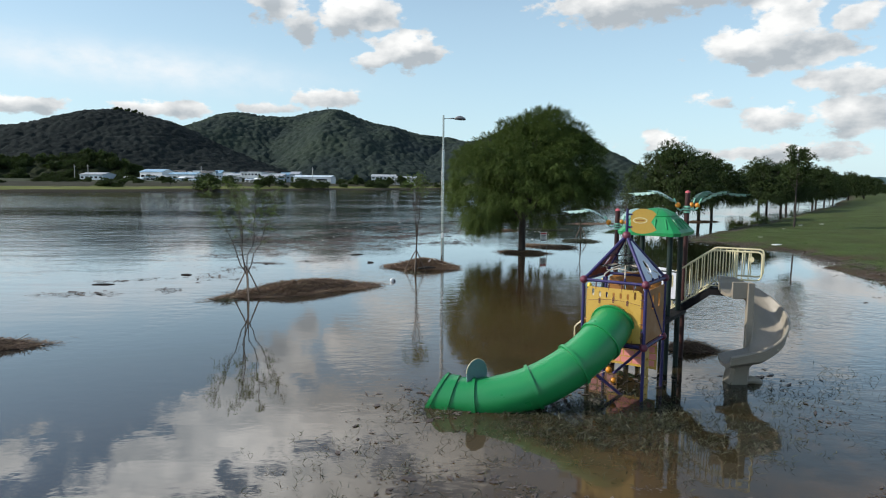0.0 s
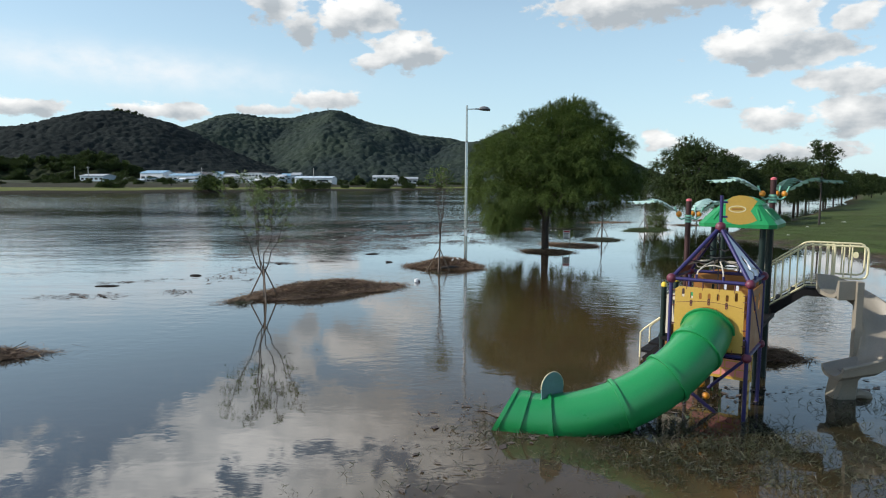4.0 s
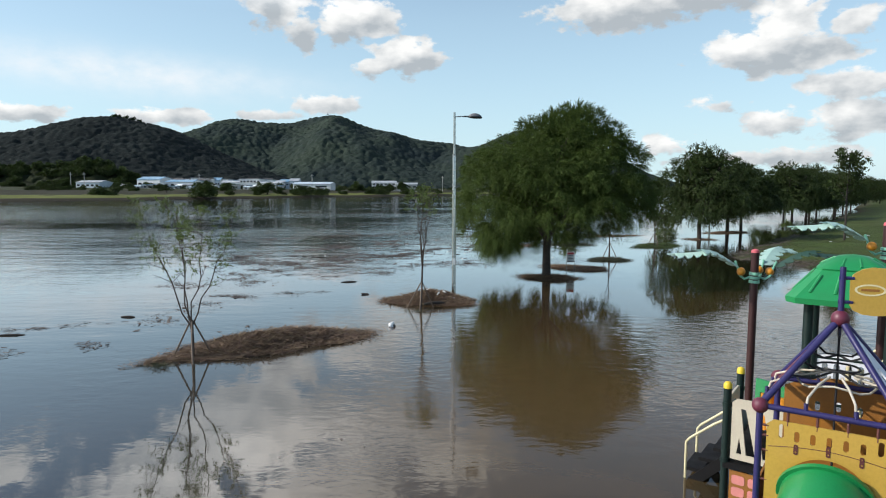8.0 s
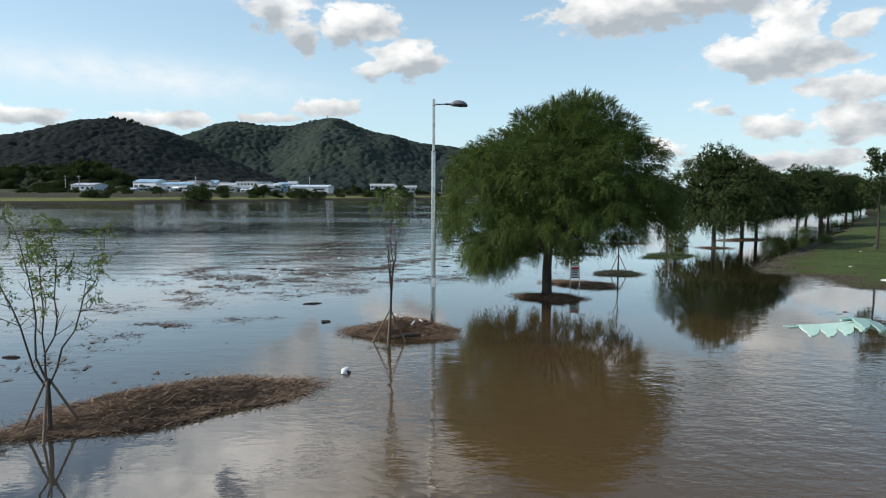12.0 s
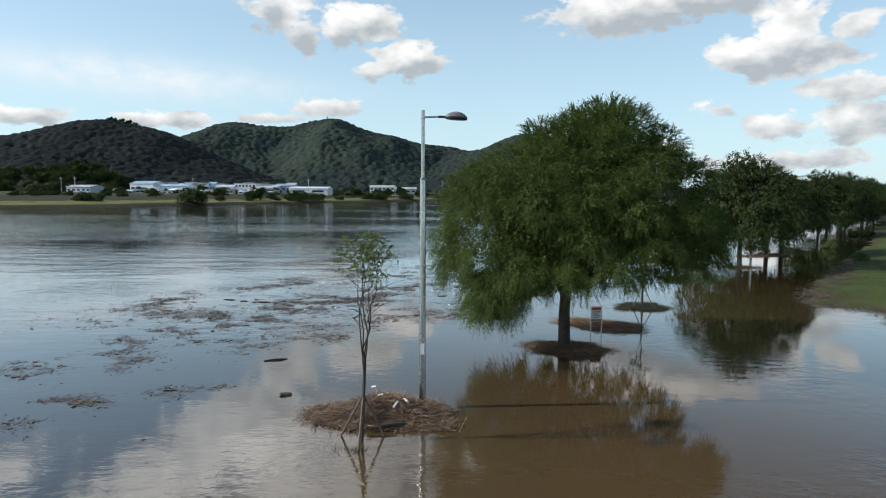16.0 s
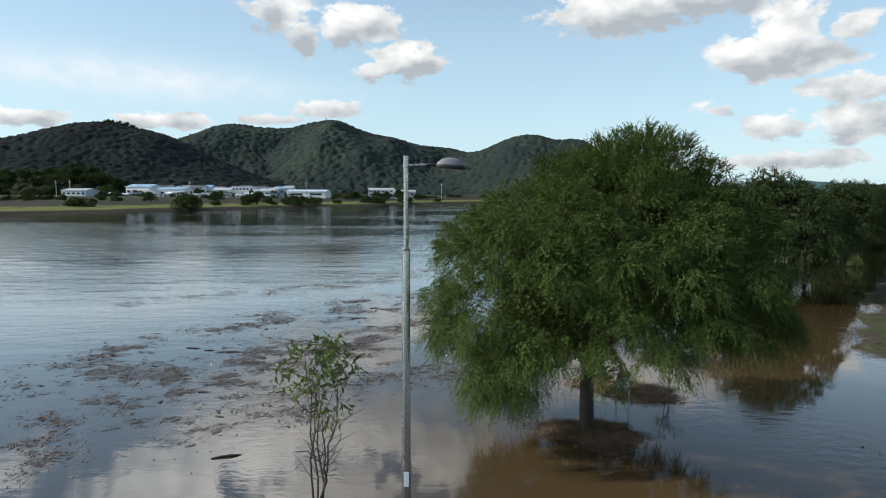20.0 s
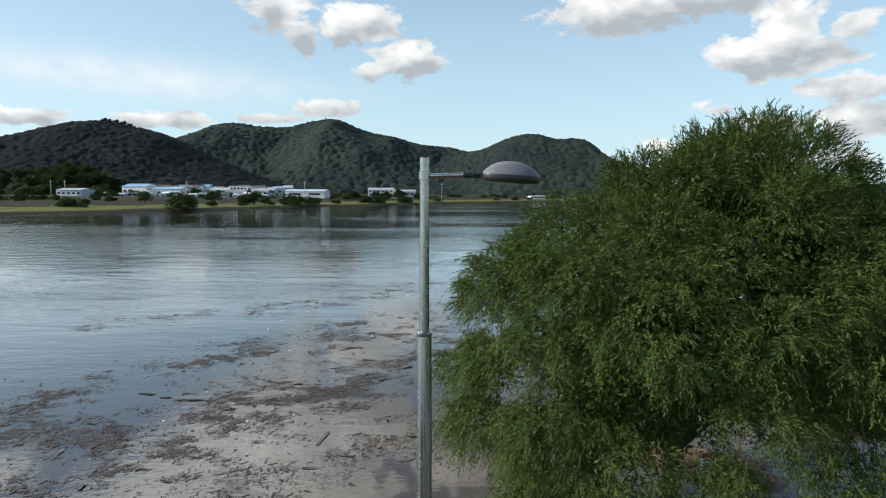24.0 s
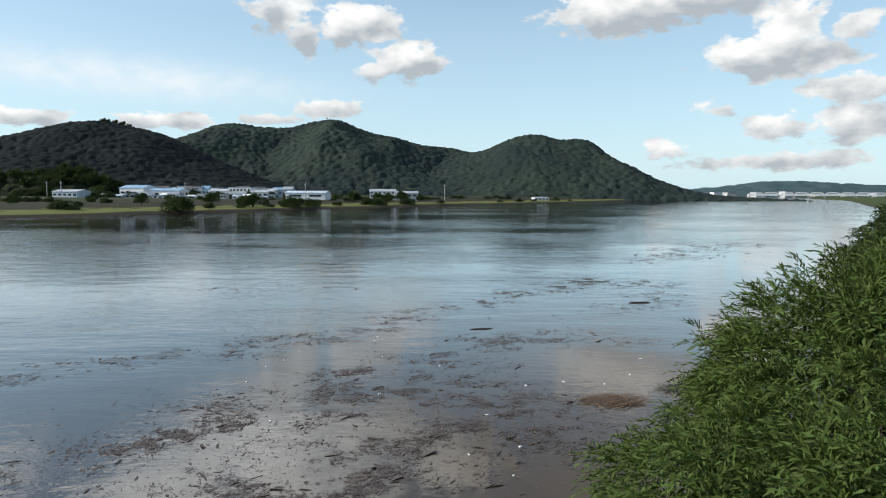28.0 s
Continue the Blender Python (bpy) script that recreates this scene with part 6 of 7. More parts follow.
Geo().box((LEN1, 0.03, Z1 - 0.05), (LEN1 + 0.5, WID - 0.03, Z1)).object("landing", M_BLACK, stair)
RH = 0.82
for y in (-0.035, WID + 0.035):
    rail = Geo().tube([(0.02, y, Z0 + RH - 0.12), (0.0, y, Z0 + RH - 0.02), (0.06, y, Z0 + RH + 0.02), (LEN1 - 0.03, y, Z1 + RH - 0.02), (LEN1 + 0.05, y, Z1 + RH), (LEN1 + LEN2 - 0.08, y, Z1 + RH), (LEN1 + LEN2 - 0.02, y, Z1 + RH - 0.03), (LEN1 + LEN2, y, Z1 + RH - 0.1),
                       (LEN1 + LEN2, y, Z1 + 0.32), (LEN1 + LEN2 - 0.03, y, Z1 + 0.25), (LEN1 + LEN2 - 0.1, y, Z1 + 0.22), (LEN1 + 0.45, y, Z1 + 0.22)], 0.019, 8).object("top_rail", M_CREAM, stair)
    Geo().tube([(0.0, y, Z0 + 0.02), (LEN1, y, Z1 + 0.05), (LEN1 + 0.47, y, Z1 + 0.05)], 0.017, 8).object("bottom_rail", M_CREAM, stair)
    Geo().tube([(0.0, y, Z0 - 0.02), (0.0, y, Z0 + RH + 0.06)], 0.024, 10).object("rail_post", M_CREAM, stair)
    Geo().tube([(LEN1 + 0.45, y, Z1 - 0.12), (LEN1 + 0.45, y, Z1 + RH)], 0.021, 10).object("rail_post", M_CREAM, stair)
    for k in range(14):
        x = 0.1 + k * 0.125
        if abs(x - LEN1 - 0.45) < 0.05:
            continue
        zb = Z0 + (Z1 - Z0) * min(1, x / LEN1) + (0.05 if x < LEN1 + 0.45 else 0.22)
        zt = Z0 + RH + (Z1 - Z0) * min(1, x / LEN1)
        Geo().tube([(x, y, zb), (x, y, zt)], 0.0125, 8).object("baluster", M_CREAM, stair)
Geo().plate([ring(LEN1 + 0.78, Z1 + 0.66, 0.045, 0.06, 14)], 0.03, pose(0, -0.035, 0, 90, 0, 0)).object("rail_badge", M_CREAM, stair)
for z in (0.0, WID):
    Geo().tube([(-0.02, z, -0.6), (-0.02, z, Z0 + 0.9)], 0.03, 10).object("support_post", M_CREAM if z else M_POST, stair)

# ---------------------------------------------------------------- spiral slide
spiral = empty("spiral_slide", pose(5.68, -18.68, 0), "grey-beige plastic spiral slide winding down to the water", "spiral slide")


def chute():
    """A shallow trough: straight entry, half a turn downhill, level run-out over the water."""
    n = 56
    v, f = [], []
    for i in range(n + 1):
        t = i / n
        if t < 0.12:          # straight run-in from the landing
            x, a, z = -0.34 * (1 - t / 0.12), radians(90), 1.78 - 0.03 * t / 0.12
        elif t < 0.82:
            k = (t - 0.12) / 0.70
            x, a, z = 0.0, radians(90 - 184 * k), 1.75 - 1.17 * (0.78 * k + 0.22 * k * k * (3 - 2 * k))
        else:
            k = (t - 0.82) / 0.18
            x, a, z = -0.62 * k, radians(-94), 0.58 - 0.09 * k
        low = max(0.0, (t - 0.6) / 0.4)
        wall, inner = 0.30 - 0.10 * low, 0.20 - 0.09 * low
        sect = [(0.05, inner), (0.07, inner + 0.02), (0.095, inner), (0.12, 0.07), (0.19, 0.02), (0.36, 0.0), (0.52, 0.025), (0.62, 0.09), (0.675, wall - 0.07), (0.69, wall), (0.705, wall + 0.02), (0.735, wall + 0.02), (0.75, wall),
                (0.745, wall - 0.035), (0.725, wall - 0.05), (0.70, 0.04), (0.60, -0.035), (0.36, -0.06), (0.16, -0.045), (0.07, 0.02)]
        for r, h in sect:
            v.append((x + r * math.cos(a), r * math.sin(a), z + h))
    m = len(sect)
    for i in range(n):
        f += [(i * m + k, i * m + (k + 1) % m, (i + 1) * m + (k + 1) % m, (i + 1) * m + k) for k in range(m)]
    f.append(tuple(range(m)))
    f.append(tuple(n * m + k for k in range(m - 1, -1, -1)))
    return Geo().add(v, f)


ch = chute().object("chute", M_SPIRAL, spiral, angle=40)
Geo().box((-0.06, -0.05, 0.55), (0.06, 0.05, 2.06), None, 0.02).object("centre_column", M_SPIRAL, spiral)
Geo().box((-0.36, 0.0, 1.72), (-0.061, 0.05, 2.07), None, 0.015).object("entry_wall", M_SPIRAL, spiral)
# tapered pedestal under the run-out
v, f = [], []
for z, x0, x1, y0, y1 in ((-0.5, -0.46, 0.0, -0.20, 0.16), (0.06, -0.43, -0.02, -0.20, 0.14), (0.34, -0.39, -0.03, -0.24, 0.12), (0.55, -0.42, 0.0, -0.42, 0.10)):
    v += [(x0 + 0.05, y0, z), (x1 - 0.05, y0, z), (x1, y0 + 0.05, z), (x1, y1 - 0.05, z), (x1 - 0.05, y1, z), (x0 + 0.05, y1, z), (x0, y1 - 0.05, z), (x0, y0 + 0.05, z)]
for r_ in range(3):
    f += [(8 * r_ + i, 8 * r_ + (i + 1) % 8, 8 * r_ + 8 + (i + 1) % 8, 8 * r_ + 8 + i) for i in range(8)]
f += [tuple(range(7, -1, -1)), tuple(range(24, 32))]
link("pedestal", v, f, M_SPIRAL, spiral)
g = Geo()
g.tube([(-0.08, -0.1, 0.05), (0.06, -0.1, 0.08), (0.22, -0.09, 0.04), (0.32, -0.08, -0.05)], [0.06, 0.085, 0.075, 0.03], 10)
g.object("foot", M_SPIRAL, spiral)
for k in range(9):
    u = (k + 1.5) / 11
    a = radians(90 - 184 * u)
    z = 1.75 - 1.17 * (0.78 * u + 0.22 * u * u * (3 - 2 * u)) + 0.13
    Geo().ball((0.728 * math.cos(a), 0.728 * math.sin(a), z), 0.016, 8, 6).object("bolt", M_BEIGE, ch)


# ---------------------------------------------------------------- floating debris and plants in the water
rs = np.random.RandomState(77)


def flotsam(name, n, box, thresh, freq, size, seed, label, turn=0.55):
    """Chips and stalks floating in patchy streaks; the box is (x0, x1, y0, y1)."""
    r = np.random.RandomState(seed)
    x, y = r.uniform(box[0], box[1], n * 8), r.uniform(box[2], box[3], n * 8)
    c, s = math.cos(turn), math.sin(turn)
    a, b = x * c + y * s, -x * s + y * c
    f = fbm(a * freq * 0.3, b * freq, seed, 4, 0.6)
    ex = np.minimum.reduce([(x - box[0]) / 3, (box[1] - x) / 3, (y - box[2]) / 3, (box[3] - y) / 3])
    g2 = fbm(a * freq * 3.0, b * freq * 5.0, seed + 40, 3, 0.6)
    f = f + 0.45 * g2
    keep = np.where((f > thresh - 0.05 * r.uniform(-1, 1, len(f))) & (np.clip(ex, 0, 1) > r.uniform(0, 1, len(x))))[0][:n]
    x, y = x[keep], y[keep]
    m = len(x)
    p = np.stack((x, y, np.full(m, 0.012)), -1)
    a = r.uniform(0, 2 * np.pi, m)
    L = size * r.lognormal(0, 0.6, m)
    w = L * r.uniform(0.10, 0.6, m)
    d = np.stack((np.cos(a), np.sin(a), r.normal(0, 0.06, m)), -1)
    sd = np.stack((-np.sin(a), np.cos(a), r.normal(0, 0.06, m)), -1)
    q = np.stack((p - d * L[:, None] / 2, p + sd * w[:, None] / 2, p + d * L[:, None] / 2, p - sd * w[:, None] / 2), 1)
    q[..., 2] = np.maximum(q[..., 2], 0.005)
    return tagged(quads_object(name, q, M_FLOTSAM), label, "floating debris", kind="stuff")


# rafts of drift: centre line of each band, its half width in metres and how many stalks it holds
BANDS = [([(-10.1, 31.0), (-8.4, 33.6), (-5.3, 35.5), (-1.2, 41.6)], 0.75, 4200), ([(0.2, 42.6), (6.4, 47.8), (14.2, 57.0), (17.4, 53.6)], 0.9, 3600),
         ([(20.6, 69.7), (31.8, 84.5), (46.1, 99.2)], 2.2, 3000), ([(-0.8, 28.7), (2.3, 33.5), (5.2, 34.1), (10.1, 34.7)], 0.9, 4200),
         ([(-4.9, 25.6), (-1.9, 25.5), (1.2, 24.4), (3.9, 22.3)], 1.0, 5200), ([(-17.4, 26.8), (-16.4, 28.9), (-13.4, 30.0), (-11.4, 32.2)], 0.6, 1500),
         ([(-13.1, 15.5), (-10.5, 18.2), (-9.2, 20.3), (-6.6, 22.0)], 0.55, 4200), ([(-5.9, 16.2), (-3.6, 17.7), (-1.6, 19.6), (2.9, 22.3)], 1.15, 8200),
         ([(9.9, 42.1), (14.2, 44.2), (20.4, 55.2)], 1.0, 1900), ([(-4.8, 27.9), (-2.5, 28.0), (0.5, 27.4)], 0.5, 1500),
         ([(-7.8, 10.6), (-5.7, 12.9), (-5.1, 15.6), (-2.2, 17.8)], 0.95, 7000), ([(-12.7, 13.3), (-8.9, 11.9), (-6.0, 11.0)], 0.9, 4600),
         ([(-2.6, 10.8), (-1.1, 11.8), (0.6, 12.2), (2.5, 14.5)], 0.8, 3200), ([(-8.5, 24.0), (-6.0, 23.2), (-3.0, 22.6)], 0.7, 1500),
         ([(-11.7, 3.0), (-11.4, 5.6), (-10.2, 7.6), (-8.8, 8.6)], 0.5, 1900), ([(-9.7, -0.8), (-9.0, 0.1), (-8.4, 0.5)], 0.3, 500), ([(-6.7, 1.1), (-5.5, 1.5)], 0.25, 260),
         ([(-6.4, 5.7), (-5.2, 6.9), (-3.0, 7.8)], 0.4, 900), ([(-9.2, -4.8), (-9.9, -1.4), (-9.3, 0.6)], 0.35, 600), ([(-9.5, 3.2), (-8.6, 7.1), (-6.3, 9.6)], 0.45, 1100),
         ([(-13.4, 9.8), (-13.0, 13.2), (-12.8, 18.0)], 0.6, 1300), ([(-5.3, 8.0), (-3.9, 9.6), (-2.5, 10.2)], 0.4, 700), ([(-14.2, -8.8), (-12.0, -8.2), (-10.2, -7.4)], 0.22, 480), ([(-13.6, -5.6), (-11.0, -4.6)], 0.2, 260)]


def raft(pts, half, n, seed):
    """Thin stalks and chips lying close together in torn clumps along a bent line."""
    r = np.random.RandomState(seed)
    P = np.array(pts)
    cum = np.r_[0, np.cumsum(np.hypot(*np.diff(P, axis=0).T))]
    s_ = r.uniform(-0.4, cum[-1] + 0.4, n * 6)
    x, y = np.interp(s_, cum, P[:, 0]), np.interp(s_, cum, P[:, 1])
    hx, hy = np.gradient(P[:, 0], cum), np.gradient(P[:, 1], cum)
    tx_, ty_ = np.interp(s_, cum, hx), np.interp(s_, cum, hy)
    k = np.hypot(tx_, ty_)
    half = half * 1.35
    o = r.normal(0, half, len(s_))
    wob = 0.7 * half * fbm(s_ * 0.35, s_ * 0.0, seed + 9, 3)
    x, y = x - ty_ / k * (o + wob) + r.normal(0, 0.7 * half, len(s_)), y + tx_ / k * (o + wob) + r.normal(0, 0.4 * half, len(s_))
    f = fbm(x * 0.9, y * 1.1, 300, 5, 0.72) + 0.4 * fbm(x * 0.3, y * 0.25, 310, 2)
    keep = np.where(f > 0.3 + 0.25 * np.abs(o) / half + r.normal(0, 0.42, len(f)))[0][:n]
    m = len(keep)
    at = np.column_stack((x[keep], y[keep], np.full(m, 0.006) + r.uniform(0, 0.02, m)))
    a = np.arctan2(ty_[keep], tx_[keep]) + r.normal(0, 0.9, m)
    L = (0.046 * r.lognormal(0, 0.65, m))[:, None] * (1 + np.clip(at[:, 1:2] - 35, 0, 60) / 30)
    w = L * r.uniform(0.06, 0.34, (m, 1)) ** 1.1
    d = np.column_stack((np.cos(a), np.sin(a), r.normal(0, 0.05, m)))
    sd = np.column_stack((-np.sin(a), np.cos(a), r.normal(0, 0.2, m)))
    q = np.stack((at - d * L / 2 - sd * w / 2, at + d * L / 2 - sd * w / 2, at + d * L / 2 + sd * w / 2, at - d * L / 2 + sd * w / 2), 1)
    q[..., 2] = np.maximum(q[..., 2], 0.004)
    return tagged(quads_object("floating_debris", q, M_FLOTSAM), "brown twigs, reeds and leaves drifting in a torn raft", "floating debris", kind="stuff")


for i, (pts, half, n) in enumerate(BANDS):
    raft(pts, half, int(n * 1.9), 400 + i)
flotsam("floating_debris", 5200, (-14, 12, 8, 42), 0.55, 0.20, 0.05, 3, "loose brown bits of reed between rafts of drift", 0.25)
flotsam("floating_debris", 4500, (-24, 40, 36, 110), 0.75, 0.11, 0.13, 4, "brown twigs and reeds drifting in long streaks", 0.2)
flotsam("floating_debris", 1500, (-26, -4, -10, 16), 0.55, 0.22, 0.06, 5, "thin streaks of drifting reeds", 0.1)
flotsam("floating_debris", 3200, (-2.5, 7.5, -27, -17), 0.30, 0.6, 0.05, 6, "dark bits of reed and grass floating round the slide", 0.4)
flotsam("floating_debris", 700, (8, 24, -10, 6), 0.55, 0.3, 0.09, 7, "thin bits of drift on still water", 0.4)
flotsam("floating_debris", 500, (-6, 3, -16, -6), 0.55, 0.4, 0.05, 8, "thin bits of drift on still water", 0.4)


def log(x, y, ln, r, turn, label="dark driftwood stick floating on the water"):
    g = Geo().tube([(-ln / 2, 0, 0), (-ln / 6, ln * 0.03, 0.01), (ln / 5, -ln * 0.02, 0.015), (ln / 2, ln * 0.02, 0)], [r * 0.6, r, r * 0.9, r * 0.4], 8)
    g.tube([(ln / 8, 0, 0), (ln / 4, ln * 0.09, r * 1.5)], [r * 0.4, r * 0.15], 6)
    o = g.object("driftwood", M_BARK)
    o.matrix_world = pose(x, y, r * 0.25, 0, 0, turn)
    return tagged(o, label, "driftwood", "driftwood sticks")


for a in ((-9.4, 16.1, 0.7, 0.05, -12), (-8.6, 15.7, 0.45, 0.04, 0), (-7.7, 15.4, 0.95, 0.05, 2), (0.98, 17.26, 0.6, 0.035, 20), (-4.6, 4.6, 0.8, 0.06, 20), (-3.3, 22.5, 0.9, 0.03, 50), (3.2, 28.6, 0.8, 0.03, 60),
          (-13.2, -6.3, 0.9, 0.05, 10), (-11.0, -3.6, 0.5, 0.07, 0), (0.75, -20.9, 0.5, 0.012, -35), (12.6, -17.5, 1.6, 0.03, -5), (2.3, 36.5, 1.4, 0.07, 10), (13.8, 45.0, 1.6, 0.1, 0)):
    log(a[0], a[1], a[2] * 0.9, a[3] * 0.55, a[4])
# green raft of reeds
g_ = np.random.RandomState(61)
q = straw(g_, 1300, lambda n: np.column_stack((5.96 + g_.normal(0, 0.5, n), 24.06 + g_.normal(0, 0.3, n), np.full(n, 0.02) + g_.uniform(0, 0.06, n))), 0.35, 0.012, 0.15, 0.01, 0.2, 0.6)
q[..., 2] = np.maximum(q[..., 2], 0.004)
tagged(quads_object("reed_raft", q, M_STRAW), "small raft of green-brown reeds afloat", "floating debris", kind="stuff")
# dark floating lump and white torn sack
g = Geo().box((-0.22, -0.13, -0.05), (0.22, 0.12, 0.08), None, 0.05)
tagged(g.object("floating_lump", M_BARK), "dark lump of bark floating on still water", "debris").matrix_world = pose(-3.55, 1.05, 0.01, 8, 5, 20) @ Matrix.Diagonal((0.7, 0.7, 0.55, 1))
g = Geo()
g.tube([(-0.17, -0.08, 0.0), (-0.06, 0.02, 0.10), (0.05, 0.04, 0.15), (0.18, 0.12, 0.2)], [0.05, 0.12, 0.1, 0.025], 7)
g.tube([(0.0, -0.05, 0.0), (0.02, -0.14, -0.02)], [0.07, 0.05], 6)
sack = g.object("torn_sack", M_FOAM)
Geo().tube([(0.02, -0.12, -0.01), (0.1, -0.06, 0.05), (0.2, 0.0, 0.02)], [0.05, 0.08, 0.03], 7).object("dark_lining", M_HEADDARK, sack, "dark wet inside of the sack")
tagged(sack, "crumpled white plastic sack floating on still water", "litter").matrix_world = pose(-2.17, -5.15, 0.0, 0, 0, 30) @ Matrix.Diagonal((0.62, 0.62, 0.6, 1))
for i in range(34):
    x, y = rs.uniform(-8, 9), rs.uniform(12, 36)
    o = Geo().box((-0.07, -0.04, -0.02), (0.07, 0.04, 0.035), None, 0.015).object("foam_scrap", M_FOAM)
    o.matrix_world = pose(x, y, 0.01, 0, 0, rs.uniform(0, 180)) @ Matrix.Diagonal((*(rs.uniform(0.35, 1.0, 3)), 1))
    tagged(o, "small white scrap of foam on the water", "litter", "foam scraps")


def blades(n, place, h, w, lean, seed):
    r = np.random.RandomState(seed)
    p = place(r, n)
    a = r.uniform(0, 2 * np.pi, n)
    L = h * r.uniform(0.4, 1.4, n)
    d = unit(np.stack((np.cos(a) * lean, np.sin(a) * lean, np.ones(n)), -1) * np.array([1, 1, 1.0]) + r.normal(0, 0.25, (n, 3)))
    d[:, 2] = np.abs(d[:, 2])
    s = unit(np.cross(d, r.normal(size=(n, 3))))
    W = (w * r.uniform(0.6, 1.4, n))[:, None]
    mid = p + d * L[:, None] * 0.55
    tip = p + d * L[:, None] + np.stack((np.cos(a), np.sin(a), -0.5 * np.ones(n)), -1) * (L * 0.25)[:, None]
    return np.stack((p - s * W / 2, mid - s * W / 2 * 0.8, tip, mid + s * W / 2 * 0.8), 1)


def clumps(cx, cy, sx, sy, k, rad):
    def place(r, n):
        c = np.stack((r.normal(cx, sx, k), r.normal(cy, sy, k)), -1)
        i = r.randint(0, k, n)
        q = c[i] + r.normal(0, rad, (n, 2))
        return np.column_stack((q, np.full(n, -0.02)))
    return place


SPROUTS = [(2.4, -20.3, 0.8, 0.4, 40, 0.12, 900, 0.14), (5.4, -19.5, 0.9, 0.4, 40, 0.10, 700, 0.14), (-0.75, -20.35, 0.3, 0.3, 16, 0.08, 420, 0.16), (1.6, -21.1, 0.9, 0.45, 60, 0.10, 1500, 0.13), (3.0, -21.6, 1.2, 0.6, 50, 0.12, 900, 0.12), (0.2, -22.6, 1.6, 0.9, 60, 0.10, 900, 0.12), (4.8, -21.2, 0.9, 0.7, 40, 0.12, 700, 0.13),
           (-1.2, -24.0, 1.0, 0.8, 30, 0.10, 420, 0.12), (6.6, -19.6, 0.7, 0.7, 16, 0.1, 260, 0.12), (-7.6, -9.75, 0.12, 0.1, 4, 0.07, 160, 0.2), (-1.5, -2.6, 0.15, 0.1, 4, 0.08, 120, 0.14), (8.5, -18.5, 0.8, 0.6, 6, 0.15, 120, 0.2), (0.9, -18.3, 0.9, 0.5, 16, 0.08, 200, 0.12)]
for i, (cx, cy, sx, sy, k, rad, n, h) in enumerate(SPROUTS):
    q = blades(n if cx < 1 else int(n * 2.2) if cy < -20 and cx < 4 else int(n * 0.55), clumps(cx, cy, sx, sy, int(k * 1.7), rad * 1.2), h, 0.011, 0.9, 100 + i)
    tagged(quads_object("grass_tufts", q, M_BLADEDRY), "flooded grass blades poking out of shallow muddy water", "grass", kind="stuff")


def bank_place(r, n):
    y = r.uniform(-8, 45, n)
    x = np.interp(y, SHORE_Y, SHORE_X) + np.abs(r.normal(0, 1, n)) * 7 - 0.5
    z = ground_height(x, y)
    return np.column_stack((x, y, np.maximum(z - 0.01, -0.03)))


tagged(quads_object("bank_grass", blades(52000, bank_place, 0.09, 0.016, 0.7, 9), M_BLADE), "short mown green grass on the bank", "grass", kind="stuff")


def drift_place(r, n):
    y = r.uniform(-10, 40, n)
    x = np.interp(y, SHORE_Y, SHORE_X) + r.normal(0.5, 0.55, n)
    return np.column_stack((x, y, np.maximum(ground_height(x, y), 0.0) + 0.01))


rr = np.random.RandomState(15)
q = straw(rr, 6000, lambda n: drift_place(rr, n), 0.4, 0.014, 0.15, 0.015, 1.4)
q[..., 2] = np.maximum(q[..., 2], 0.004)
tagged(quads_object("drift_line", q, M_FLOTSAM), "brown drift of reeds along the waterline", "drift line", kind="stuff")
for x, y, s in ((21.9, 9.9, 0.3), (23.5, 15.0, 0.14), (34.0, 28.0, 0.2), (30.5, 24.6, 0.12), (37.5, 30.5, 0.2)):
    o = Geo().box((-s, -s * 0.5, 0), (s, s * 0.5, s * 0.22), None, s * 0.08).object("litter", M_FOAM)
    o.matrix_world = pose(x, y, float(ground_height(np.array([x]), np.array([y]))[0]), 0, 0, 25)
    tagged(o, "white scrap of litter on the grass", "litter", "litter pieces")

# ---------------------------------------------------------------- far bank: buildings, trees, bridge


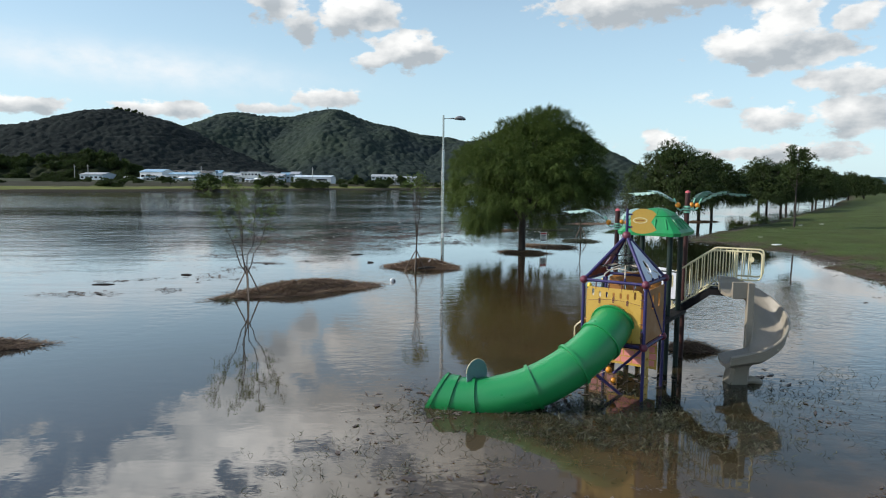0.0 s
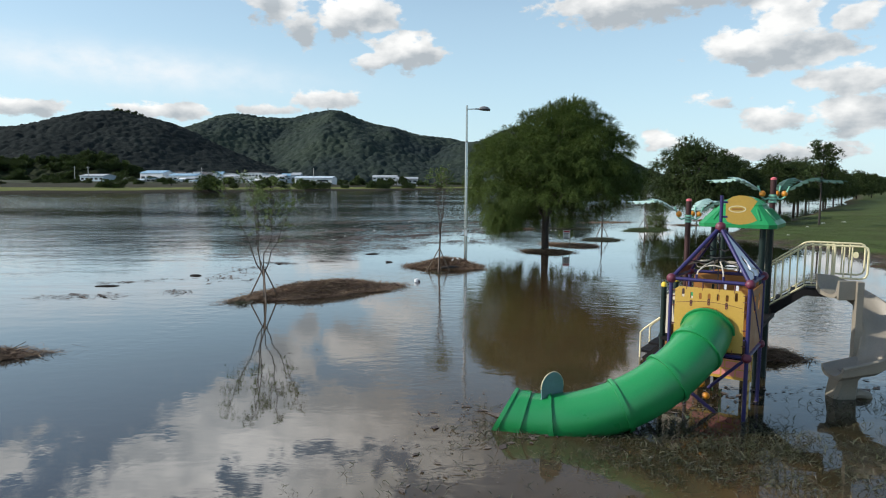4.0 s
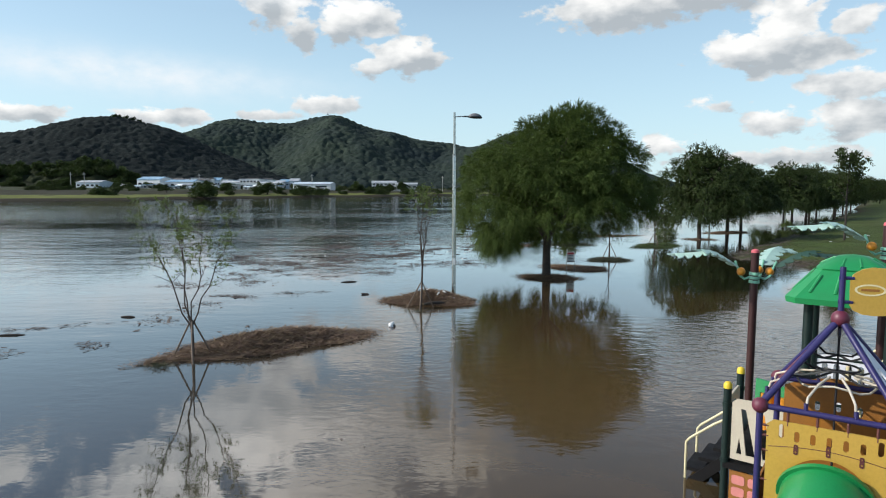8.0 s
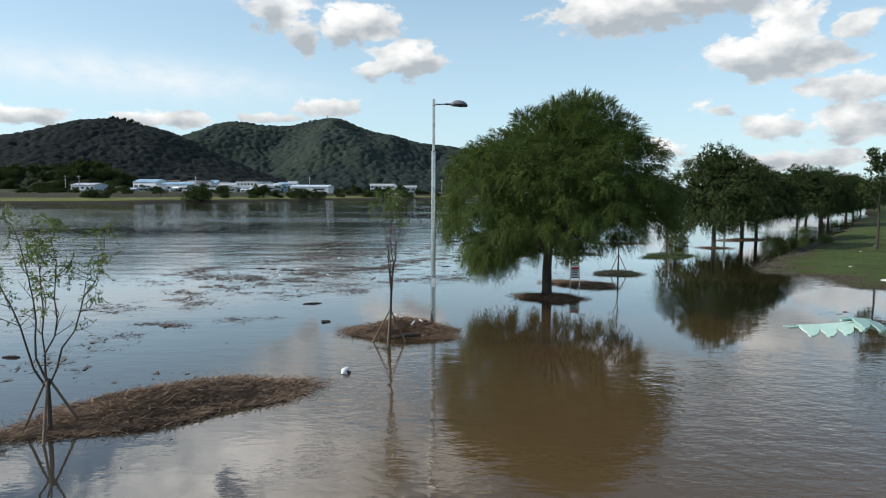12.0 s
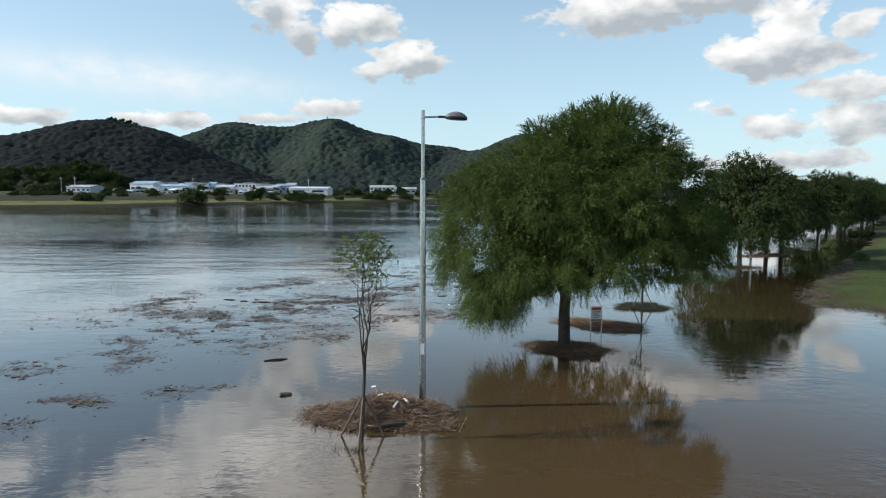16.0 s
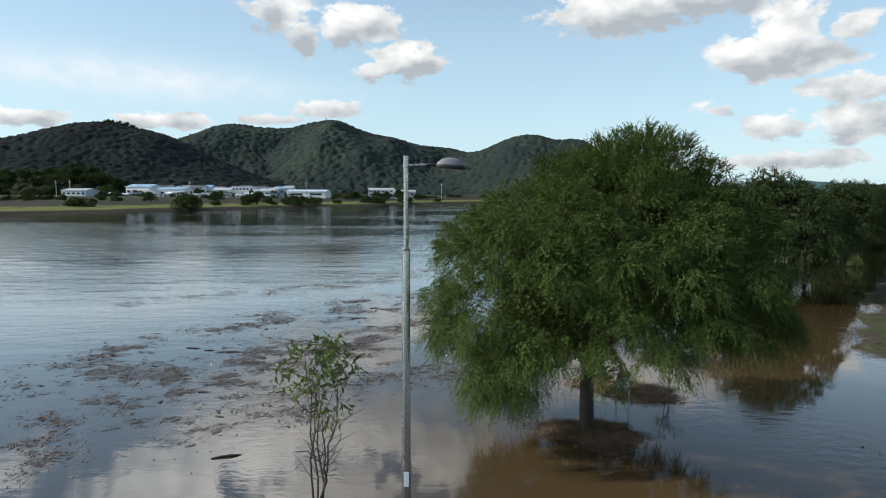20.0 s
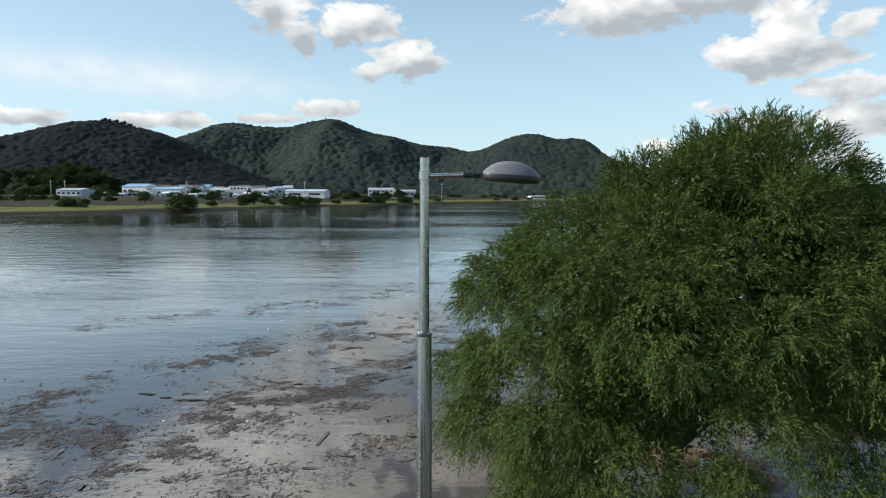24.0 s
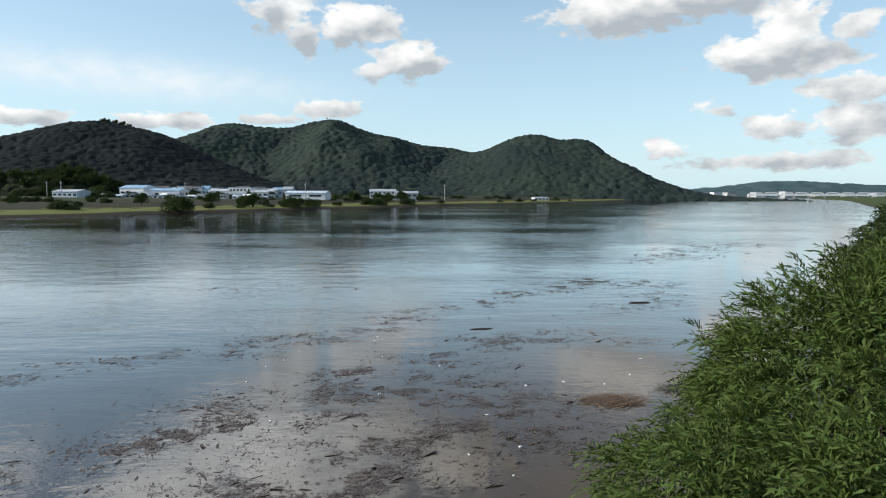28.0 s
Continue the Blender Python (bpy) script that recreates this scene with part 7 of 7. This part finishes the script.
def far_building(x0, x1, y, base, top, depth, wall, roof, label, gable=True, rows=1, cols=6, turn=0.0, name="warehouse"):
    w = x1 - x0
    ob = empty(name, pose(x0, y, base, 0, 0, -0.6 * turn), label, "building", "buildings on the far bank")
    h = (top - base) * 0.86
    rise = min(2.0, h * 0.25) if gable else 0.35
    eave = h - rise
    v = [(0, 0, -3), (w, 0, -3), (w, depth, -3), (0, depth, -3), (0, 0, eave), (w, 0, eave), (w, depth, eave), (0, depth, eave)]
    f = [(0, 1, 5, 4), (1, 2, 6, 5), (2, 3, 7, 6), (3, 0, 4, 7), (4, 5, 6, 7)]
    if gable:
        v += [(0, depth / 2, h), (w, depth / 2, h)]
        f += [(4, 7, 8), (5, 9, 6)]
    link("wall", v, f, wall, ob, smooth=False)
    g = Geo()
    if gable:
        o = 0.4
        for s in (0, 1):
            ya, yb = (-o, depth / 2) if s == 0 else (depth + o, depth / 2)
            za = eave - o * rise / (depth / 2)
            q = [(-o, ya, za), (w + o, ya, za), (w + o, yb, h), (-o, yb, h)]
            g.add(q + [(a, b, c + 0.2) for a, b, c in q], [(0, 1, 2, 3), (7, 6, 5, 4), (0, 4, 5, 1), (1, 5, 6, 2), (2, 6, 7, 3), (3, 7, 4, 0)])
    else:
        g.box((-0.3, -0.3, eave), (w + 0.3, depth + 0.3, h))
    g.object("roof", roof, ob, smooth=False)
    for r in range(rows):
        for c in range(cols):
            x = w * (c + 0.5) / cols
            z = eave * (r + 0.5) / rows
            ww, hh = w / cols * 0.3, min(0.55, eave / rows * 0.25)
            pane = Geo().box((x - ww, -0.06, z - hh), (x + ww, 0.05, z + hh)).object("window", M_WINDOW, ob)
            Geo().box((x - ww - 0.1, -0.14, z - hh - 0.12), (x + ww + 0.1, -0.02, z - hh - 0.02)).object("sill", M_BLDWHITE, pane)
    return ob


B = far_building
B(-206, -190, 370, 3.6, 8.7, 11, M_BLDBLUE, M_ROOFGREY, "long pale blue industrial shed with a low roof", cols=5, turn=24)
B(-188.5, -181, 382, 3.6, 5.6, 4, M_BLDWHITE, M_BLDWHITE, "low white site hut beside sheds", False, 1, 2, 20)
B(-184, -168, 402, 4.0, 12.0, 14, M_BLDWHITE, M_ROOFBLUE, "white factory with a blue roof", cols=4, turn=20)
B(-172, -161, 388, 3.6, 7.6, 8, M_BLDWHITE, M_BLDWHITE, "white flat-roofed workshop on the far bank", False, 1, 4, 20)
B(-165, -146, 399, 4.0, 9.8, 12, M_BLDWHITE, M_ROOFBLUE, "long white shed with a blue roof", cols=6, turn=18)
B(-152, -143, 385, 3.6, 6.6, 6, M_BLDWHITE, M_ROOFGREY, "small white shed with grey roof", True, 1, 3, 18)
B(-143, -136, 395, 3.6, 8.0, 7, M_CONCRETE, M_ROOFGREY, "grey concrete workshop with flat roof", False, 2, 3, 15)
B(-134, -122, 412, 4.0, 9.4, 10, M_BLDWHITE, M_ROOFGREY, "low white shed with grey roof", True, 1, 4, 15)
B(-122.5, -108.5, 414, 4.0, 11.1, 11, M_BLDWHITE, M_ROOFGREY, "two-storey white factory building", False, 2, 6, 14)
B(-120, -106, 398, 3.6, 7.6, 6, M_BLDWHITE, M_BLDWHITE, "low white store in front of a factory", False, 1, 5, 14)
B(-109, -94, 408, 4.0, 8.8, 9, M_BLDWHITE, M_ROOFGREY, "low white gabled shed", True, 1, 5, 13)
B(-83, -59, 391, 3.5, 8.5, 13, M_BLDWHITE, M_BLDBLUE, "wide white warehouse with a pale roof", True, 1, 2, 10)
B(-36.7, -20.2, 430, 4.0, 10.0, 11, M_BLDWHITE, M_ROOFGREY, "white two-storey building with dark windows", True, 2, 6, 2)
B(-19.5, -5.5, 421, 3.6, 8.6, 10, M_CONCRETE, M_ROOFGREY, "grey glazed workshop building", True, 1, 4, 0)
B(86, 98, 520, 1.5, 4.4, 8, M_BLDWHITE, M_ROOFGREY, "small white house by the river", True, 1, 4, -20)
B(255, 268, 830, 3.0, 9.0, 8, M_BLDWHITE, M_ROOFGREY, "white house at the foot of the hill", True, 1, 3, -25)
B(270, 300, 890, 3.0, 8.0, 10, M_BLDWHITE, M_ROOFBLUE, "white riverside shed with blue roof", True, 1, 5, -25)
for i in range(7):
    B(420 + 32 * i, 440 + 32 * i, 1240 + 14 * i, 3.0, 6.0 + (i * 7) % 6, 14, M_BLDWHITE, M_ROOFGREY, "pale block of a distant town", False, 2, 4, -25, name="town_block")
for i in range(14):
    B(620 + 62 * i, 650 + 62 * i, 1640 - 18 * i, 3.0, 7.0 + (i * 11) % 9, 20, M_CONCRETE, M_ROOFGREY, "pale block of a distant town", False, 3, 5, -28, name="town_block")


# low sheds, huts and stores between the larger works
rb = np.random.RandomState(44)
for i in range(24):
    x0 = -186 + 4.1 * i + rb.uniform(-1, 1)
    w, hgt = rb.uniform(3.0, 6.5), rb.uniform(1.6, 3.6)
    far_building(x0, x0 + w, rb.uniform(378, 386), 3.2, 3.2 + hgt, rb.uniform(3, 5), (M_BLDWHITE, M_BLDWHITE, M_CONCRETE)[i % 3], (M_BLDWHITE, M_ROOFGREY, M_BLDBLUE, M_ROOFBLUE)[i % 4],
                 "low pale shed in the works yard", i % 2 == 0, 1, 2, 12, name="shed")


# houses and stores of the village behind the works
for i in range(30):
    x0 = -186 + 3.2 * i + rb.uniform(-1.5, 1.5)
    w, hgt = rb.uniform(5.0, 9.0), rb.uniform(3.0, 5.2)
    far_building(x0, x0 + w, rb.uniform(418, 446), 4.4, 6.6 + hgt, rb.uniform(5, 8), (M_BLDWHITE, M_CONCRETE, M_BLDBLUE)[i % 3], (M_ROOFDARK, M_ROOFGREY, M_ROOFBLUE, M_ROOFDARK)[i % 4],
                 "small village house with a pitched roof", i % 3 > 0, 1, 3, 12, name="house")


def clump_tree(seed, n=2200, tall=1.0):
    """A round-headed bushy tree for the far bank: one crown of many leaf clumps on a short trunk."""
    r = np.random.RandomState(seed)
    ob = empty("riverside_tree", pose(0, 0, 0), "round leafy tree on the far river bank", "tree", "trees on the far bank")
    Geo().tube([(0, 0, -0.8), (0, 0, 1.0 * tall), (0.1, 0, 2.2 * tall)], [0.2, 0.16, 0.1], 6).object("trunk", M_BARK, ob)
    c = np.array([r.normal(0, 1.05, 14), r.normal(0, 1.05, 14), r.uniform(0.35, 1.0, 14) ** 0.8 * 2.5 * tall]).T
    c[:, 2] -= 0.45 * np.hypot(c[:, 0], c[:, 1])
    lump = r.uniform(0.5, 1.15, 14)
    i = r.randint(0, 14, n)
    v = unit(r.normal(size=(n, 3)))
    p = c[i] + v * r.uniform(0.45, 1.0, (n, 1)) * lump[i][:, None]
    p[:, 2] = np.maximum(p[:, 2], 0.0)
    q = leaves(p, v + r.normal(0, 0.6, v.shape), 0.42 * r.uniform(0.6, 1.3, n), 0.26 * r.uniform(0.6, 1.3, n), r)
    quads_object("crown", q, M_LEAF2, ob)
    return ob


t1, t2 = clump_tree(1), clump_tree(2, tall=1.2)
kinds = [t1, t2, clump_tree(3, tall=0.9)]
kinds[2].matrix_world = pose(-64, 300, 1.6)
r = np.random.RandomState(8)
t1.matrix_world, t2.matrix_world = pose(-116, 215, 1.2), pose(-70, 268, 1.2)
t1.scale = (1.8, 1.8, 1.3)
t2.scale = (2.2, 2.2, 1.6)


def on_bank(s, o):
    return float(np.interp(s, ss, fx) + np.interp(s, ss, nx) * o), float(np.interp(s, ss, fy) + np.interp(s, ss, ny) * o)


for i in range(142):
    s = r.uniform(150, 900) if i < 116 else r.uniform(900, 1500)
    o = r.choice([r.uniform(2, 12), r.uniform(36, 75), r.uniform(40, 80), r.uniform(70, 130)])
    x, y = on_bank(s, o)
    k = r.uniform(0.35, 1.1) * (0.8 if o < 20 else 1.1)
    t = copy_thing(kinds[i % 3], pose(x, y, 1.2 if o < 20 else 2.6, 0, 0, r.uniform(0, 360)))
    t.scale = (k * r.uniform(0.9, 1.5), k * r.uniform(0.9, 1.5), k * r.uniform(0.7, 1.1))
# copse on the low rise: the tree tops stand clear of one another
rc = np.random.RandomState(91)
CREST = np.array([(-355, 12), (-290, 16), (-247, 17), (-232, 18.5), (-214, 19.5), (-201, 17), (-192, 9), (-185, 3)], float)
for i in range(92):
    x = rc.uniform(-345, -190)
    d = rc.uniform(0, 1) ** 1.4
    z = float(np.interp(x, CREST[:, 0], CREST[:, 1])) * (1 - d ** 1.35)
    k = rc.uniform(1.5, 2.5)
    t = copy_thing(kinds[i % 3], pose(x, 424 - 38 * d, max(z - 2.2, 2.0), 0, 0, rc.uniform(0, 360)))
    t.scale = (k * rc.uniform(0.8, 1.1), k * rc.uniform(0.8, 1.1), k * rc.uniform(0.8, 1.25))
# trees and hedges between the works
for i in range(50):
    x = rc.uniform(-190, 0)
    k = rc.uniform(0.8, 1.7)
    t = copy_thing(kinds[i % 3], pose(x, rc.uniform(374, 440), 3.0, 0, 0, rc.uniform(0, 360)))
    t.scale = (k * rc.uniform(0.9, 1.4), k, k * rc.uniform(0.8, 1.2))
# two wider trees by the waterside
for x, y, k in ((-84, 226, 2.3), (-57, 282, 2.0), (-50, 290, 1.6), (-28, 330, 1.8), (-24, 336, 1.7), (-10, 352, 1.5)):
    t = copy_thing(kinds[0], pose(x, y, 1.0, 0, 0, x))
    t.scale = (k, k, k * 0.85)
# summit trees and mast
for x, y, z, k in ((-300, 630, 69, 1.7), (-296, 630, 69, 1.5), (-289, 630, 68, 1.6), (-283, 632, 67, 1.6), (-277, 632, 65, 1.4)):
    t = copy_thing(kinds[1], pose(x, y, z))
    t.scale = (k, k, k)
mast = Geo().tube([(0, 0, 0), (0, 0, 8)], 0.35, 6)
mast.box((-1.2, -1.2, 5), (1.2, 1.2, 6.2))
tagged(mast.object("summit_mast", M_CONCRETE), "small mast on the hill's summit", "mast").matrix_world = pose(-152, 1030, 114)
for x, y in ((-199, 366), (-210, 372), (-140, 388), (-70, 385), (12, 430)):
    g = Geo().tube([(0, 0, -1), (0, 0, 9.5)], 0.16, 6)
    g.box((-1.0, -0.08, 8.4), (1.0, 0.08, 8.6))
    tagged(g.object("utility_pole", M_CONCRETE), "concrete utility pole on the far bank", "utility pole", "utility poles").matrix_world = pose(x, y, 3.2)

# truss bridge far downstream
br = empty("truss_bridge", pose(585, 1180, 0, 0, 0, -8), "white steel truss bridge crossing the river far off", "bridge")
Geo().box((0, -4, 3.9), (420, 4, 6.4)).object("deck", M_BLDWHITE, br)
for i in range(16):
    x0 = i * 26.0
    g = Geo()
    pts = [(x0 + 25 * k / 8, -3.6, 5.5 + 4.2 * min(1.0, 2.2 * math.sin(math.pi * k / 8))) for k in range(9)]
    g.tube(pts, 0.6, 6)
    for k in range(1, 8):
        g.tube([(pts[k][0], -3.6, 5.4), pts[k]], 0.25, 5)
        if k < 7:
            g.tube([(pts[k][0], -3.6, 5.4), pts[k + 1]], 0.2, 5)
    g.object("truss_span", M_BLDWHITE, br)
    Geo().box((x0 - 1.2, -3.5, -3), (x0 + 1.2, 3.5, 4.3)).object("pier", M_CONCRETE, br)
